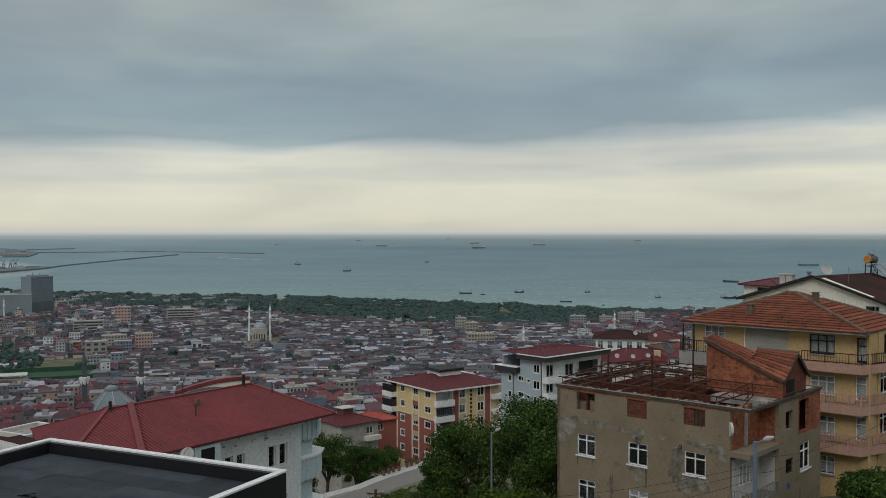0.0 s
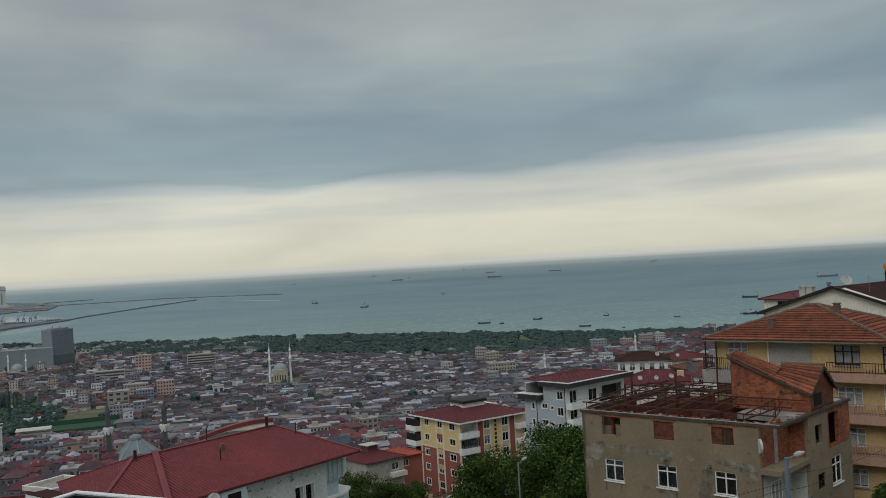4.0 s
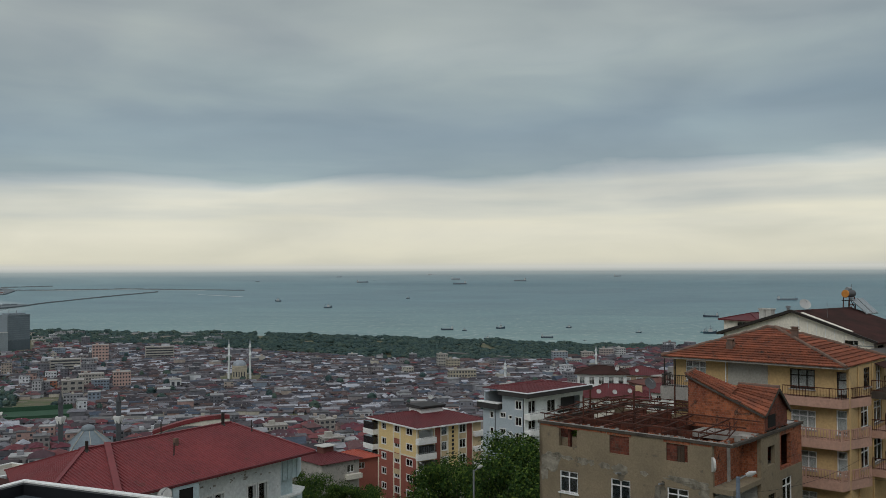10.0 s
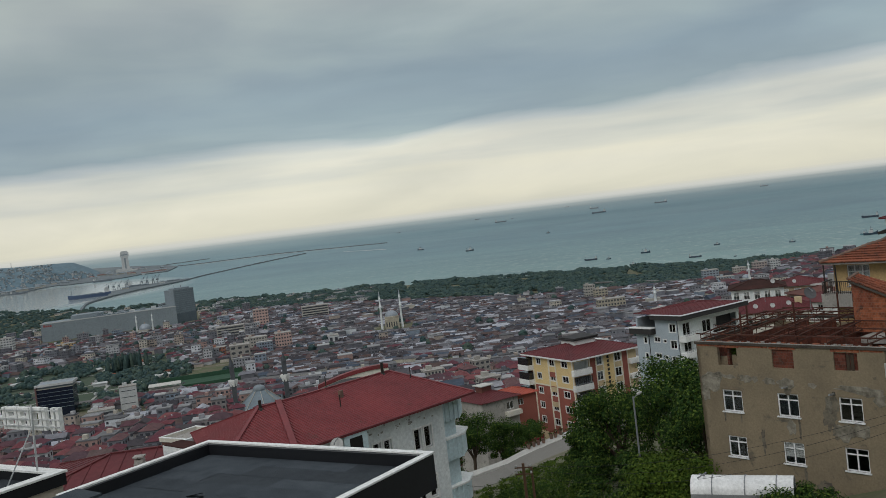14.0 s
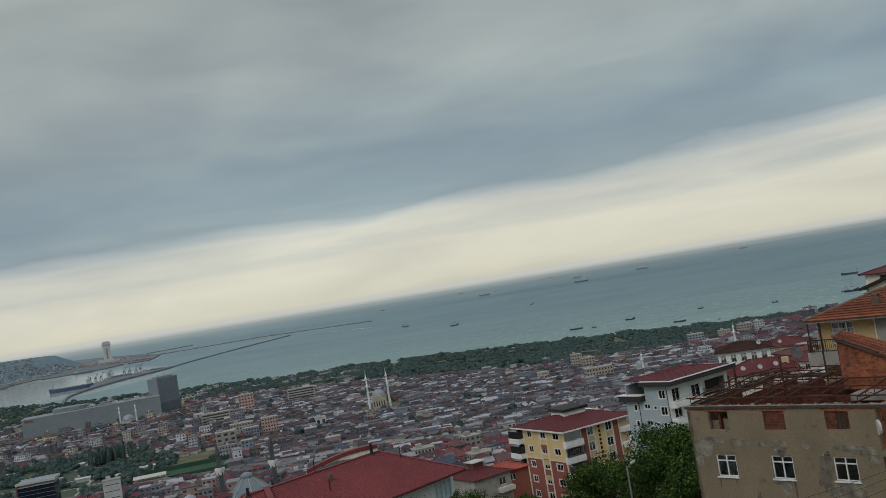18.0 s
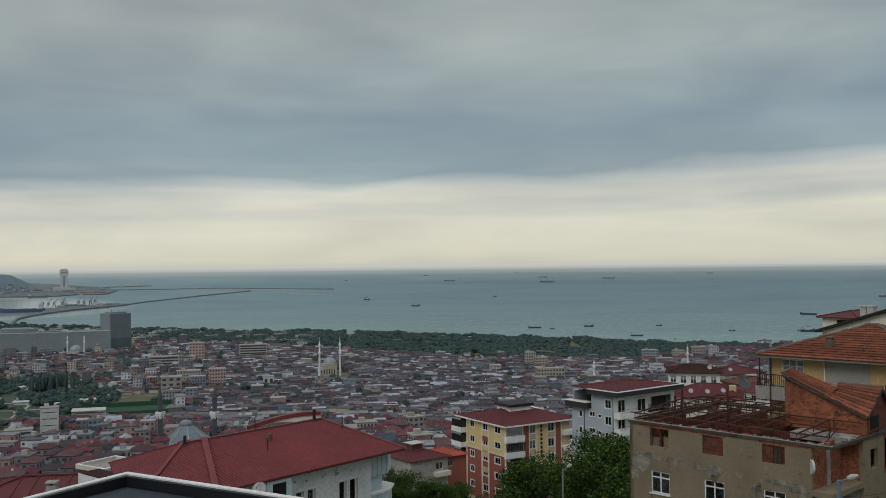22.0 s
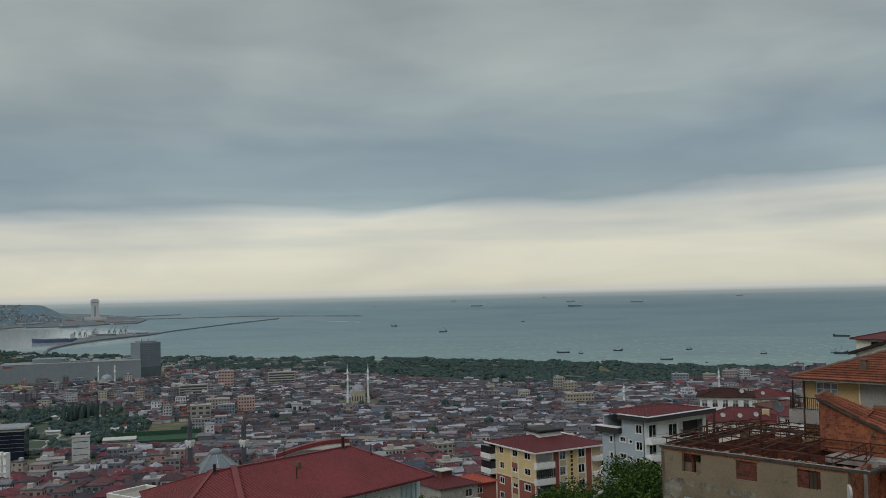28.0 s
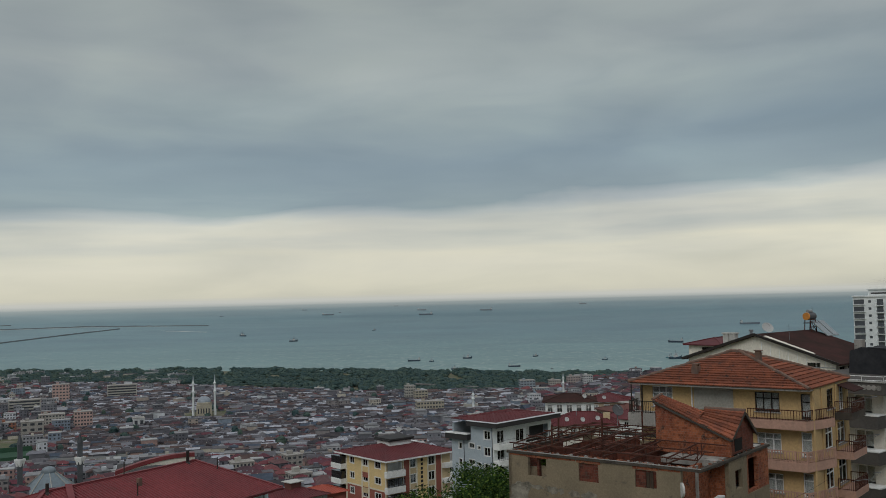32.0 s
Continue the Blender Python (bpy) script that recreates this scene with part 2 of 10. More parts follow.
def water(name):
    m = bpy.data.materials.new(name)
    m.use_nodes = True
    nt = m.node_tree
    L = nt.links.new
    b = nt.nodes["Principled BSDF"]
    geo = nt.nodes.new("ShaderNodeNewGeometry")
    n1 = node(nt, "ShaderNodeTexNoise", Scale=0.0022, Detail=6.0, Roughness=0.6, Distortion=0.8)
    mp = nt.nodes.new("ShaderNodeMapping")
    mp.inputs["Scale"].default_value = (1.0, 2.2, 1.0)
    L(geo.outputs["Position"], mp.inputs[0])
    L(mp.outputs[0], n1.inputs["Vector"])
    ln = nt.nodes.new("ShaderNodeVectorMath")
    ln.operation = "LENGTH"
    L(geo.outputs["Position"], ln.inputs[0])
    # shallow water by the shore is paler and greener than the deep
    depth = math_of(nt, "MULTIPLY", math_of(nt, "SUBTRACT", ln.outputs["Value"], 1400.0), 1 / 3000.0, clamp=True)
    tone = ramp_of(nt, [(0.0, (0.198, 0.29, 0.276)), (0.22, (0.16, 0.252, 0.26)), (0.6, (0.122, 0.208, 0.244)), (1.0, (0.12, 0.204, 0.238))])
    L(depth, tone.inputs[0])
    patch = ramp_of(nt, [(0.3, (0.82, 0.84, 0.86)), (0.7, (1.18, 1.15, 1.12))])
    L(n1.outputs[0], patch.inputs[0])
    sea_col = mix_of(nt, 1.0, tone.outputs[0], patch.outputs[0], "MULTIPLY")
    # sky reflection put into the colour: open bay darker than towards the harbour
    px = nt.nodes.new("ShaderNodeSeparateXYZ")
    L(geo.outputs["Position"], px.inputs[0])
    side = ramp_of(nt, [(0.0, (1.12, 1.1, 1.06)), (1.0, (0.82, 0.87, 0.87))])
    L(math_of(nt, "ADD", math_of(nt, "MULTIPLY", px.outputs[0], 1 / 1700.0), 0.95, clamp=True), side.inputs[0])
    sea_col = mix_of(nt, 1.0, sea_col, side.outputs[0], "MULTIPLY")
    # scattered wind streaks
    mp2 = nt.nodes.new("ShaderNodeMapping")
    mp2.inputs["Scale"].default_value = (1.0, 0.4, 1.0)
    L(geo.outputs["Position"], mp2.inputs[0])
    n2 = node(nt, "ShaderNodeTexNoise", Scale=0.06, Detail=4.0, Roughness=0.6)
    L(mp2.outputs[0], n2.inputs["Vector"])
    r2 = ramp_of(nt, [(0.52, (0, 0, 0)), (0.60, (0.30, 0.30, 0.30)), (0.70, (0.9, 0.9, 0.9))])
    L(n2.outputs[0], r2.inputs[0])
    fleck = math_of(nt, "MULTIPLY", r2.outputs[0], math_of(nt, "SUBTRACT", 1.0, math_of(nt, "MULTIPLY", depth, 1.7, clamp=True)))
    sea_col = mix_of(nt, math_of(nt, "ADD", fleck, 0.0, clamp=True), sea_col, (0.38, 0.43, 0.40))
    # sheltered harbour water lies smoother than the open sea
    calm = nt.nodes.new("ShaderNodeVectorMath")
    calm.operation = "DISTANCE"
    calm.inputs[1].default_value = (-1850.0, 2560.0, 30.0)
    L(geo.outputs["Position"], calm.inputs[0])
    ripple = math_of(nt, "MULTIPLY", math_of(nt, "SUBTRACT", calm.outputs["Value"], 400.0), 1 / 170.0, clamp=True)
    # and its bright sky reflection is painted in as a paler base colour
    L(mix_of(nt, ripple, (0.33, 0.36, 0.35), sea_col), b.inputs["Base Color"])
    L(math_of(nt, "ADD", math_of(nt, "MULTIPLY", ripple, 0.31), 0.11), b.inputs["Roughness"])
    b.inputs["IOR"].default_value = 1.33
    b.inputs["Specular IOR Level"].default_value = 0.35
    bp = nt.nodes.new("ShaderNodeBump")
    bp.inputs["Distance"].default_value = 1.0
    L(math_of(nt, "ADD", math_of(nt, "MULTIPLY", ripple, 0.6), 0.08), bp.inputs["Strength"])
    n3 = node(nt, "ShaderNodeTexNoise", Scale=0.12, Detail=6.0, Roughness=0.7)
    L(geo.outputs["Position"], n3.inputs["Vector"])
    L(n3.outputs[0], bp.inputs["Height"])
    L(bp.outputs[0], b.inputs["Normal"])
    return m


M = {}
M["earth"] = surface("scrub_ground", (0.075, 0.095, 0.04), (0.14, 0.12, 0.085), rough=0.95, grain=2.0, blotch=0.06, bump=0.5, stain=((0.19, 0.17, 0.14), 0.05, 0.56))
M["asphalt"] = surface("road_asphalt", (0.11, 0.108, 0.105), (0.145, 0.14, 0.135), rough=0.9, grain=8, blotch=0.3)
M["street"] = surface("worn_pale_asphalt", (0.155, 0.147, 0.132), (0.185, 0.175, 0.157), rough=0.9, grain=8, blotch=0.3)
M["kerb"] = surface("kerb_concrete", (0.42, 0.41, 0.38), rough=0.9)
M["sea"] = water("sea_water")
M["concrete"] = surface("raw_concrete", (0.36, 0.34, 0.31), (0.26, 0.245, 0.225), rough=0.92, grain=7, blotch=0.7, stain=((0.17, 0.16, 0.145), 0.9, 0.57))
M["plaster"] = surface("old_grey_plaster", (0.246, 0.197, 0.130), (0.184, 0.148, 0.099), rough=0.93, grain=9, blotch=0.45, bump=0.4, stain=((0.141, 0.118, 0.085), 0.8, 0.585))
M["old_concrete"] = surface("blackened_concrete", (0.085, 0.07, 0.056), (0.045, 0.038, 0.032), rough=0.95, grain=7, blotch=0.9, stain=((0.085, 0.075, 0.065), 1.2, 0.56))
M["cement"] = surface("trowelled_cement", (0.34, 0.325, 0.285), (0.29, 0.275, 0.24), rough=0.93, grain=7, blotch=0.8)
M["patch"] = surface("plaster_repair_patch", (0.296, 0.273, 0.219), (0.104, 0.091, 0.069), rough=0.95, grain=6, blotch=1.6, bump=0.4)
M["stucco_pale"] = surface("pale_weathered_plaster", (0.55, 0.54, 0.50), (0.42, 0.41, 0.38), rough=0.9)
M["brick"] = brickwork("hollow_brick", (0.40, 0.135, 0.06), (0.24, 0.072, 0.04), (0.25, 0.19, 0.15), 6.6)
# darker copy of the brick: shade inside the open storey put into colour
M["brick_dark"] = brickwork("dark_shaded_brick", (0.20, 0.058, 0.034), (0.11, 0.04, 0.028), (0.13, 0.10, 0.085))
M["rust"] = surface("rusty_steel", (0.055, 0.026, 0.02), (0.10, 0.036, 0.022), rough=0.85, metal=0.2, grain=20, blotch=3)
M["tile"] = surface("clay_roof_tile", (0.27, 0.095, 0.055), (0.15, 0.062, 0.044), rough=0.92, grain=10, blotch=1.4, vary=0.3, stain=((0.075, 0.05, 0.042), 2.4, 0.57), spec=0.05)
M["tile_cap"] = surface("ridge_tile_mortar", (0.20, 0.12, 0.085), (0.12, 0.085, 0.07), rough=0.9, grain=8, blotch=2)
M["metal_red"] = surface("dark_red_roof_sheet", (0.19, 0.037, 0.04), (0.142, 0.03, 0.034), rough=0.55, grain=3, blotch=0.3, bump=0.03, spec=0.25, stain=((0.12, 0.035, 0.033), 0.6, 0.6))
M["metal_maroon"] = surface("maroon_roof_sheet", (0.125, 0.028, 0.031), (0.092, 0.024, 0.027), rough=0.65, grain=3, blotch=0.3, bump=0.03, spec=0.2, stain=((0.09, 0.03, 0.028), 0.5, 0.6))
M["white"] = surface("white_painted_render", (0.72, 0.74, 0.73), (0.60, 0.63, 0.63), rough=0.85, grain=5, blotch=0.4, bump=0.1, stain=((0.33, 0.33, 0.31), 1.1, 0.68))
M["bluewhite"] = surface("pale_blue_render", (0.52, 0.62, 0.64), (0.45, 0.55, 0.58), rough=0.85)
M["white_trim"] = surface("white_trim_paint", (0.78, 0.78, 0.76), (0.66, 0.66, 0.64), rough=0.7, grain=8, blotch=1.5)
M["upvc"] = surface("white_window_plastic", (0.80, 0.80, 0.79), rough=0.4, bump=0.0)
M["frame_dark"] = surface("dark_window_frame", (0.026, 0.021, 0.018), rough=0.5, bump=0.0)
M["curtain"] = surface("net_curtain", (0.82, 0.80, 0.76), (0.66, 0.64, 0.60), rough=0.95, grain=14, blotch=4)
M["glass"] = glassy("window_glass")
# near-black colour painted in for the shade behind openings
M["dark"] = surface("opening_shade", (0.014, 0.013, 0.012), rough=0.95)
M["membrane"] = surface("black_bitumen_sheet", (0.026, 0.034, 0.043), (0.044, 0.054, 0.064), rough=0.85, grain=22, blotch=1.3, bump=1.0, vary=0.3, stain=((0.075, 0.084, 0.094), 14.0, 0.63))
M["black_clad"] = surface("black_fascia_cladding", (0.012, 0.013, 0.016), rough=0.5, bump=0.03)
M["cream"] = surface("cream_render", (0.48, 0.42, 0.34), (0.42, 0.37, 0.30), rough=0.9)
M["ochre"] = surface("ochre_yellow_render", (0.53, 0.365, 0.175), (0.455, 0.315, 0.155), rough=0.88, blotch=0.5, stain=((0.34, 0.25, 0.15), 0.8, 0.62))
M["salmon"] = surface("salmon_balcony_render", (0.46, 0.275, 0.205), (0.38, 0.235, 0.18), rough=0.9, blotch=0.8)
M["apt_yellow"] = surface("apartment_yellow_render", (0.70, 0.53, 0.26), (0.63, 0.475, 0.235), rough=0.85)
M["apt_red"] = surface("apartment_brick_red_render", (0.30, 0.098, 0.072), (0.255, 0.085, 0.064), rough=0.85)
M["city_tile"] = surface("old_red_roof", (0.15, 0.055, 0.042), (0.11, 0.048, 0.04), rough=0.85, grain=3, blotch=0.3)
M["cream_trim"] = surface("cream_trim_paint", (0.68, 0.63, 0.50), (0.62, 0.57, 0.46), rough=0.85)
M["apt_tan"] = surface("apartment_tan_render", (0.56, 0.44, 0.27), rough=0.85)
M["grey_wall"] = surface("blue_grey_render", (0.40, 0.45, 0.49), (0.35, 0.40, 0.44), rough=0.85)
M["charcoal"] = surface("charcoal_render", (0.043, 0.041, 0.041), (0.034, 0.032, 0.032), rough=0.8)
M["taupe"] = surface("taupe_slab_render", (0.095, 0.086, 0.078), (0.07, 0.064, 0.06), rough=0.85)
M["ivory"] = surface("ivory_render", (0.62, 0.58, 0.50), (0.54, 0.51, 0.45), rough=0.88, stain=((0.42, 0.40, 0.36), 0.7, 0.63))
M["beige"] = surface("beige_render", (0.44, 0.345, 0.245), (0.39, 0.305, 0.215), rough=0.88)
M["terracotta"] = surface("terracotta_panel", (0.36, 0.13, 0.075), (0.3, 0.11, 0.065), rough=0.85)
M["gable_white"] = surface("cream_white_render", (0.770, 0.721, 0.620), (0.676, 0.633, 0.545), rough=0.88, grain=5, blotch=0.4, stain=((0.374, 0.350, 0.300), 1.0, 0.66))
M["brown_roof"] = surface("brown_shingle_roof", (0.062, 0.029, 0.026), (0.036, 0.023, 0.02), rough=0.95, grain=5, blotch=0.5, spec=0.05)
M["own_wall"] = surface("blue_grey_textured_stucco", (0.329, 0.343, 0.380), (0.259, 0.273, 0.306), rough=0.95, grain=75, blotch=2.4, bump=0.4, streak=True, stain=((0.378, 0.392, 0.421), 16.0, 0.64))
M["quoin"] = surface("rough_painted_quoin", (0.513, 0.519, 0.479), (0.433, 0.439, 0.405), rough=0.95, grain=26, blotch=3.0, bump=0.3, stain=((0.125, 0.114, 0.097), 7.0, 0.69))
M["own_trim"] = surface("off_white_moulding", (0.70, 0.69, 0.63), (0.58, 0.57, 0.52), rough=0.85, grain=30, blotch=3)
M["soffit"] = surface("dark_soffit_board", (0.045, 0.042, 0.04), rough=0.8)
M["gutter"] = surface("copper_brown_gutter", (0.19, 0.115, 0.085), (0.15, 0.09, 0.07), rough=0.5, metal=0.3)
M["pale_steel"] = surface("pale_zinc_paint", (0.52, 0.53, 0.53), (0.42, 0.43, 0.43), rough=0.6)
M["steel"] = surface("galvanised_steel", (0.38, 0.39, 0.40), (0.28, 0.29, 0.3), rough=0.5, metal=0.6)
M["pole"] = surface("grey_pole_steel", (0.24, 0.25, 0.26), rough=0.7, metal=0.2)
M["wood_pole"] = surface("tarred_wood_pole", (0.11, 0.06, 0.035), rough=0.9, grain=12)
M["cable"] = surface("black_cable", (0.02, 0.02, 0.02), rough=0.7, bump=0)
M["dish"] = surface("dish_paint", (0.46, 0.46, 0.445), (0.36, 0.36, 0.35), rough=0.6)
M["dish_dark"] = surface("dark_dish_paint", (0.11, 0.11, 0.115), rough=0.7)
M["orange_tank"] = surface("orange_tank_paint", (0.62, 0.25, 0.05), rough=0.5)
# pale base: sky reflected in the collector glass is put into the colour
M["panel"] = surface("solar_collector", (0.20, 0.235, 0.25), (0.16, 0.19, 0.205), rough=0.2, spec=0.6, bump=0)
M["awning"] = surface("black_tarpaulin", (0.014, 0.015, 0.018), (0.03, 0.03, 0.033), rough=0.75, grain=4, blotch=1.2, bump=0.4)
M["plate_blue"] = surface("blue_enamel", (0.05, 0.10, 0.28), rough=0.5)
M["lamp_pole"] = surface("blue_grey_pole_paint", (0.15, 0.185, 0.235), (0.12, 0.15, 0.19), rough=0.7, grain=10, blotch=1.5)
M["flag"] = surface("red_cloth", (0.50, 0.02, 0.025), rough=0.85)
M["bus_white"] = surface("white_vehicle_paint", (0.78, 0.78, 0.77), rough=0.35, bump=0)
M["bus_dark"] = surface("dark_vehicle_glass", (0.015, 0.016, 0.018), rough=0.15, bump=0, spec=0.6)
M["leaf"] = palette("tree_leaf", [(0.016, 0.038, 0.010), (0.025, 0.056, 0.013), (0.039, 0.079, 0.016), (0.066, 0.108, 0.020), (0.098, 0.144, 0.027), (0.027, 0.049, 0.013), (0.020, 0.042, 0.012)], rough=0.9)
# lifted, bluish greens: distance haze put into the leaf colour
M["leaf_far"] = palette("hazed_far_leaf", [(0.046, 0.078, 0.076), (0.056, 0.090, 0.082), (0.066, 0.100, 0.086), (0.048, 0.080, 0.082), (0.076, 0.106, 0.084)], rough=0.85)
# renders of far buildings, muted: aerial haze mixed into the base colour
M["far_ivory"] = surface("hazed_ivory_render", (0.40, 0.385, 0.345), (0.34, 0.325, 0.29), rough=0.9, grain=1, blotch=0.2)
M["far_white"] = surface("hazed_white_render", (0.50, 0.505, 0.50), (0.42, 0.43, 0.43), rough=0.9, grain=1, blotch=0.2)
M["far_sand"] = surface("hazed_sand_render", (0.400, 0.362, 0.282), (0.340, 0.306, 0.241), rough=0.9, grain=1, blotch=0.2)
M["far_blue"] = surface("hazed_blue_render", (0.36, 0.42, 0.45), (0.31, 0.37, 0.40), rough=0.9, grain=1, blotch=0.2)
M["far_grey"] = surface("hazed_grey_render", (0.27, 0.31, 0.345), (0.24, 0.28, 0.31), rough=0.9, grain=1, blotch=0.2)
M["far_rose"] = surface("hazed_rose_render", (0.37, 0.31, 0.29), (0.33, 0.28, 0.26), rough=0.9, grain=1, blotch=0.2)
M["lawn"] = surface("park_grass", (0.046, 0.072, 0.044), (0.066, 0.086, 0.058), rough=0.95, grain=0.6, blotch=0.03, stain=((0.11, 0.11, 0.095), 0.045, 0.58))
M["leaf_light"] = palette("young_leaf", [(0.039, 0.071, 0.011), (0.058, 0.097, 0.013), (0.084, 0.123, 0.018), (0.031, 0.056, 0.010), (0.066, 0.100, 0.015)], rough=0.9)
M["quay"] = surface("quay_paving", (0.155, 0.178, 0.19), (0.115, 0.135, 0.145), rough=0.9, grain=0.3, blotch=0.02)
M["damp"] = surface("damp_plaster", (0.105, 0.093, 0.072), (0.185, 0.16, 0.118), rough=0.95, grain=8, blotch=2.2, bump=0.3, stain=((0.085, 0.075, 0.06), 1.8, 0.55))
M["bark"] = surface("bark", (0.07, 0.05, 0.035), rough=0.95)



# ---- building helpers ----
def mesh_of(name, verts, faces, mat, smooth=False):
    me = bpy.data.meshes.new(name)
    me.from_pydata(verts, [], faces)
    for m in (mat if isinstance(mat, (list, tuple)) else [mat]):
        me.materials.append(m)
    me.validate()
    if smooth:
        me.polygons.foreach_set("use_smooth", [True] * len(me.polygons))
    me.update()
    return me


def part(name, data, mat, parent, label="", smooth=False):
    """A mesh under a thing or a part; data is a bmesh, a mesh or (verts, faces)."""
    if isinstance(data, bmesh.types.BMesh):
        me = bpy.data.meshes.new(name)
        data.to_mesh(me)
        data.free()
        me.materials.append(mat)
        if smooth:
            me.polygons.foreach_set("use_smooth", [True] * len(me.polygons))
    elif isinstance(data, tuple):
        me = mesh_of(name, *data, mat, smooth)
    else:
        me = data
    ob = new(name, me)
    ob.parent = parent
    if label:
        ob["label"] = label
    return ob


def thing(name, label, category, m=None, group="", kind=""):
    ob = new(name)
    ob.empty_display_size = 0.5
    if m is not None:
        ob.matrix_world = m
    return tagged(ob, label, category, group, kind)


FACES = [(0, 3, 2, 1), (4, 5, 6, 7), (0, 1, 5, 4), (1, 2, 6, 5), (2, 3, 7, 6), (3, 0, 4, 7)]


class Shape:
    """Collects boxes, tubes and sheets into one mesh."""

    def __init__(self):
        self.v, self.f = [], []

    def box(self, x0, x1, y0, y1, z0, z1):
        n = len(self.v)
        self.v += [(x0, y0, z0), (x1, y0, z0), (x1, y1, z0), (x0, y1, z0), (x0, y0, z1), (x1, y0, z1), (x1, y1, z1), (x0, y1, z1)]
        self.f += [tuple(n + i for i in q) for q in FACES]
        return self

    def beam(self, a, b, w=0.05, h=None):
        a, b = Vector(a), Vector(b)
        d = (b - a).normalized()
        side = d.cross(Vector((0, 0, 1)))
        side = side.normalized() if side.length > 1e-3 else Vector((1, 0, 0))
        up = side.cross(d)
        s, u = side * w / 2, up * (h or w) / 2
        n = len(self.v)
        self.v += [tuple(p + q) for p in (a, b) for q in (-s - u, s - u, s + u, -s + u)]
        self.f += [tuple(n + i for i in q) for q in FACES]
        return self

    def tube(self, a, b, r0, r1=None, k=8):
        a, b = Vector(a), Vector(b)
        d = (b - a).normalized()
        s = d.orthogonal().normalized()
        u = d.cross(s)
        r1 = r0 if r1 is None else r1
        n = len(self.v)
        for p, r in ((a, r0), (b, r1)):
            self.v += [tuple(p + (s * math.cos(2 * math.pi * i / k) + u * math.sin(2 * math.pi * i / k)) * r) for i in range(k)]
        self.f += [(n + i, n + (i + 1) % k, n + k + (i + 1) % k, n + k + i) for i in range(k)]
        self.f += [tuple(n + k - 1 - i for i in range(k)), tuple(n + k + i for i in range(k))]
        return self

    def path(self, pts, r, k=6):
        """One tube along a line of points."""
        pts = [Vector(p) for p in pts]
        n, c = len(self.v), len(pts)
        for i, p in enumerate(pts):
            d = (pts[min(i + 1, c - 1)] - pts[max(i - 1, 0)]).normalized()
            s = d.cross(Vector((0, 0, 1)))
            s = s.normalized() if s.length > 1e-3 else Vector((1, 0, 0))
            u = s.cross(d)
            self.v += [tuple(p + (s * math.cos(2 * math.pi * j / k) + u * math.sin(2 * math.pi * j / k)) * r) for j in range(k)]
        for i in range(c - 1):
            self.f += [(n + i * k + j, n + i * k + (j + 1) % k, n + (i + 1) * k + (j + 1) % k, n + (i + 1) * k + j) for j in range(k)]
        return self

    def prism(self, ring, z0, z1):
        """A closed outline, counter-clockwise from above, drawn up."""
        n, k = len(self.v), len(ring)
        self.v += [(x, y, z0) for x, y in ring] + [(x, y, z1) for x, y in ring]
        self.f += [tuple(n + k - 1 - i for i in range(k)), tuple(n + k + i for i in range(k))]
        self.f += [(n + i, n + (i + 1) % k, n + k + (i + 1) % k, n + k + i) for i in range(k)]
        return self

    def slab(self, quad, t):
        """A sheet over three or four points, t thick downwards."""
        n, k = len(self.v), len(quad)
        self.v += [tuple(p) for p in quad] + [(p[0], p[1], p[2] - t) for p in quad]
        self.f += [tuple(n + i for i in range(k)), tuple(n + 2 * k - 1 - i for i in range(k))]
        self.f += [(n + (i + 1) % k, n + i, n + k + i, n + k + (i + 1) % k) for i in range(k)]
        return self

    def extrude_y(self, profile, y0, y1, dz=0.0):
        n, k = len(self.v), len(profile)
        self.v += [(x, y, z + dz) for y in (y0, y1) for x, z in profile]
        self.f += [tuple(n + i for i in range(k)), tuple(n + 2 * k - 1 - i for i in range(k))]
        self.f += [(n + (i + 1) % k, n + i, n + k + i, n + k + (i + 1) % k) for i in range(k)]
        return self

    def lathe(self, profile, k=16, at=(0, 0)):
        n, c = len(self.v), len(profile)
        for r, z in profile:
            self.v += [(at[0] + r * math.cos(2 * math.pi * i / k), at[1] + r * math.sin(2 * math.pi * i / k), z) for i in range(k)]
        for j in range(c - 1):
            self.f += [(n + j * k + i, n + j * k + (i + 1) % k, n + (j + 1) * k + (i + 1) % k, n + (j + 1) * k + i) for i in range(k)]
        return self

    def out(self):
        return self.v, self.f


def boxpart(name, mat, parent, x0, x1, y0, y1, z0, z1, label="", bevel=0.0):
    if bevel:
        bm = bmesh.new()
        bmesh.ops.create_cube(bm, size=1)
        bmesh.ops.transform(bm, matrix=Matrix.LocRotScale(((x0 + x1) / 2, (y0 + y1) / 2, (z0 + z1) / 2), None, (x1 - x0, y1 - y0, z1 - z0)), verts=bm.verts)
        bmesh.ops.bevel(bm, geom=bm.edges, offset=bevel, segments=2, affect="EDGES", profile=0.7)
        return part(name, bm, mat, parent, label)
    return part(name, Shape().box(x0, x1, y0, y1, z0, z1).out(), mat, parent, label)


def facade_matrix(side, w, v):
    """From a facade's own axes (along, outwards is -y, up) to the building's: front y=0, left x=0, back, right."""
    return {"front": Matrix.Identity(4), "left": Matrix(((0, 1, 0, 0), (-1, 0, 0, v), (0, 0, 1, 0), (0, 0, 0, 1))),
            "right": Matrix(((0, -1, 0, w), (1, 0, 0, 0), (0, 0, 1, 0), (0, 0, 0, 1))),
            "back": Matrix(((-1, 0, 0, w), (0, -1, 0, v), (0, 0, 1, 0), (0, 0, 0, 1)))}[side]


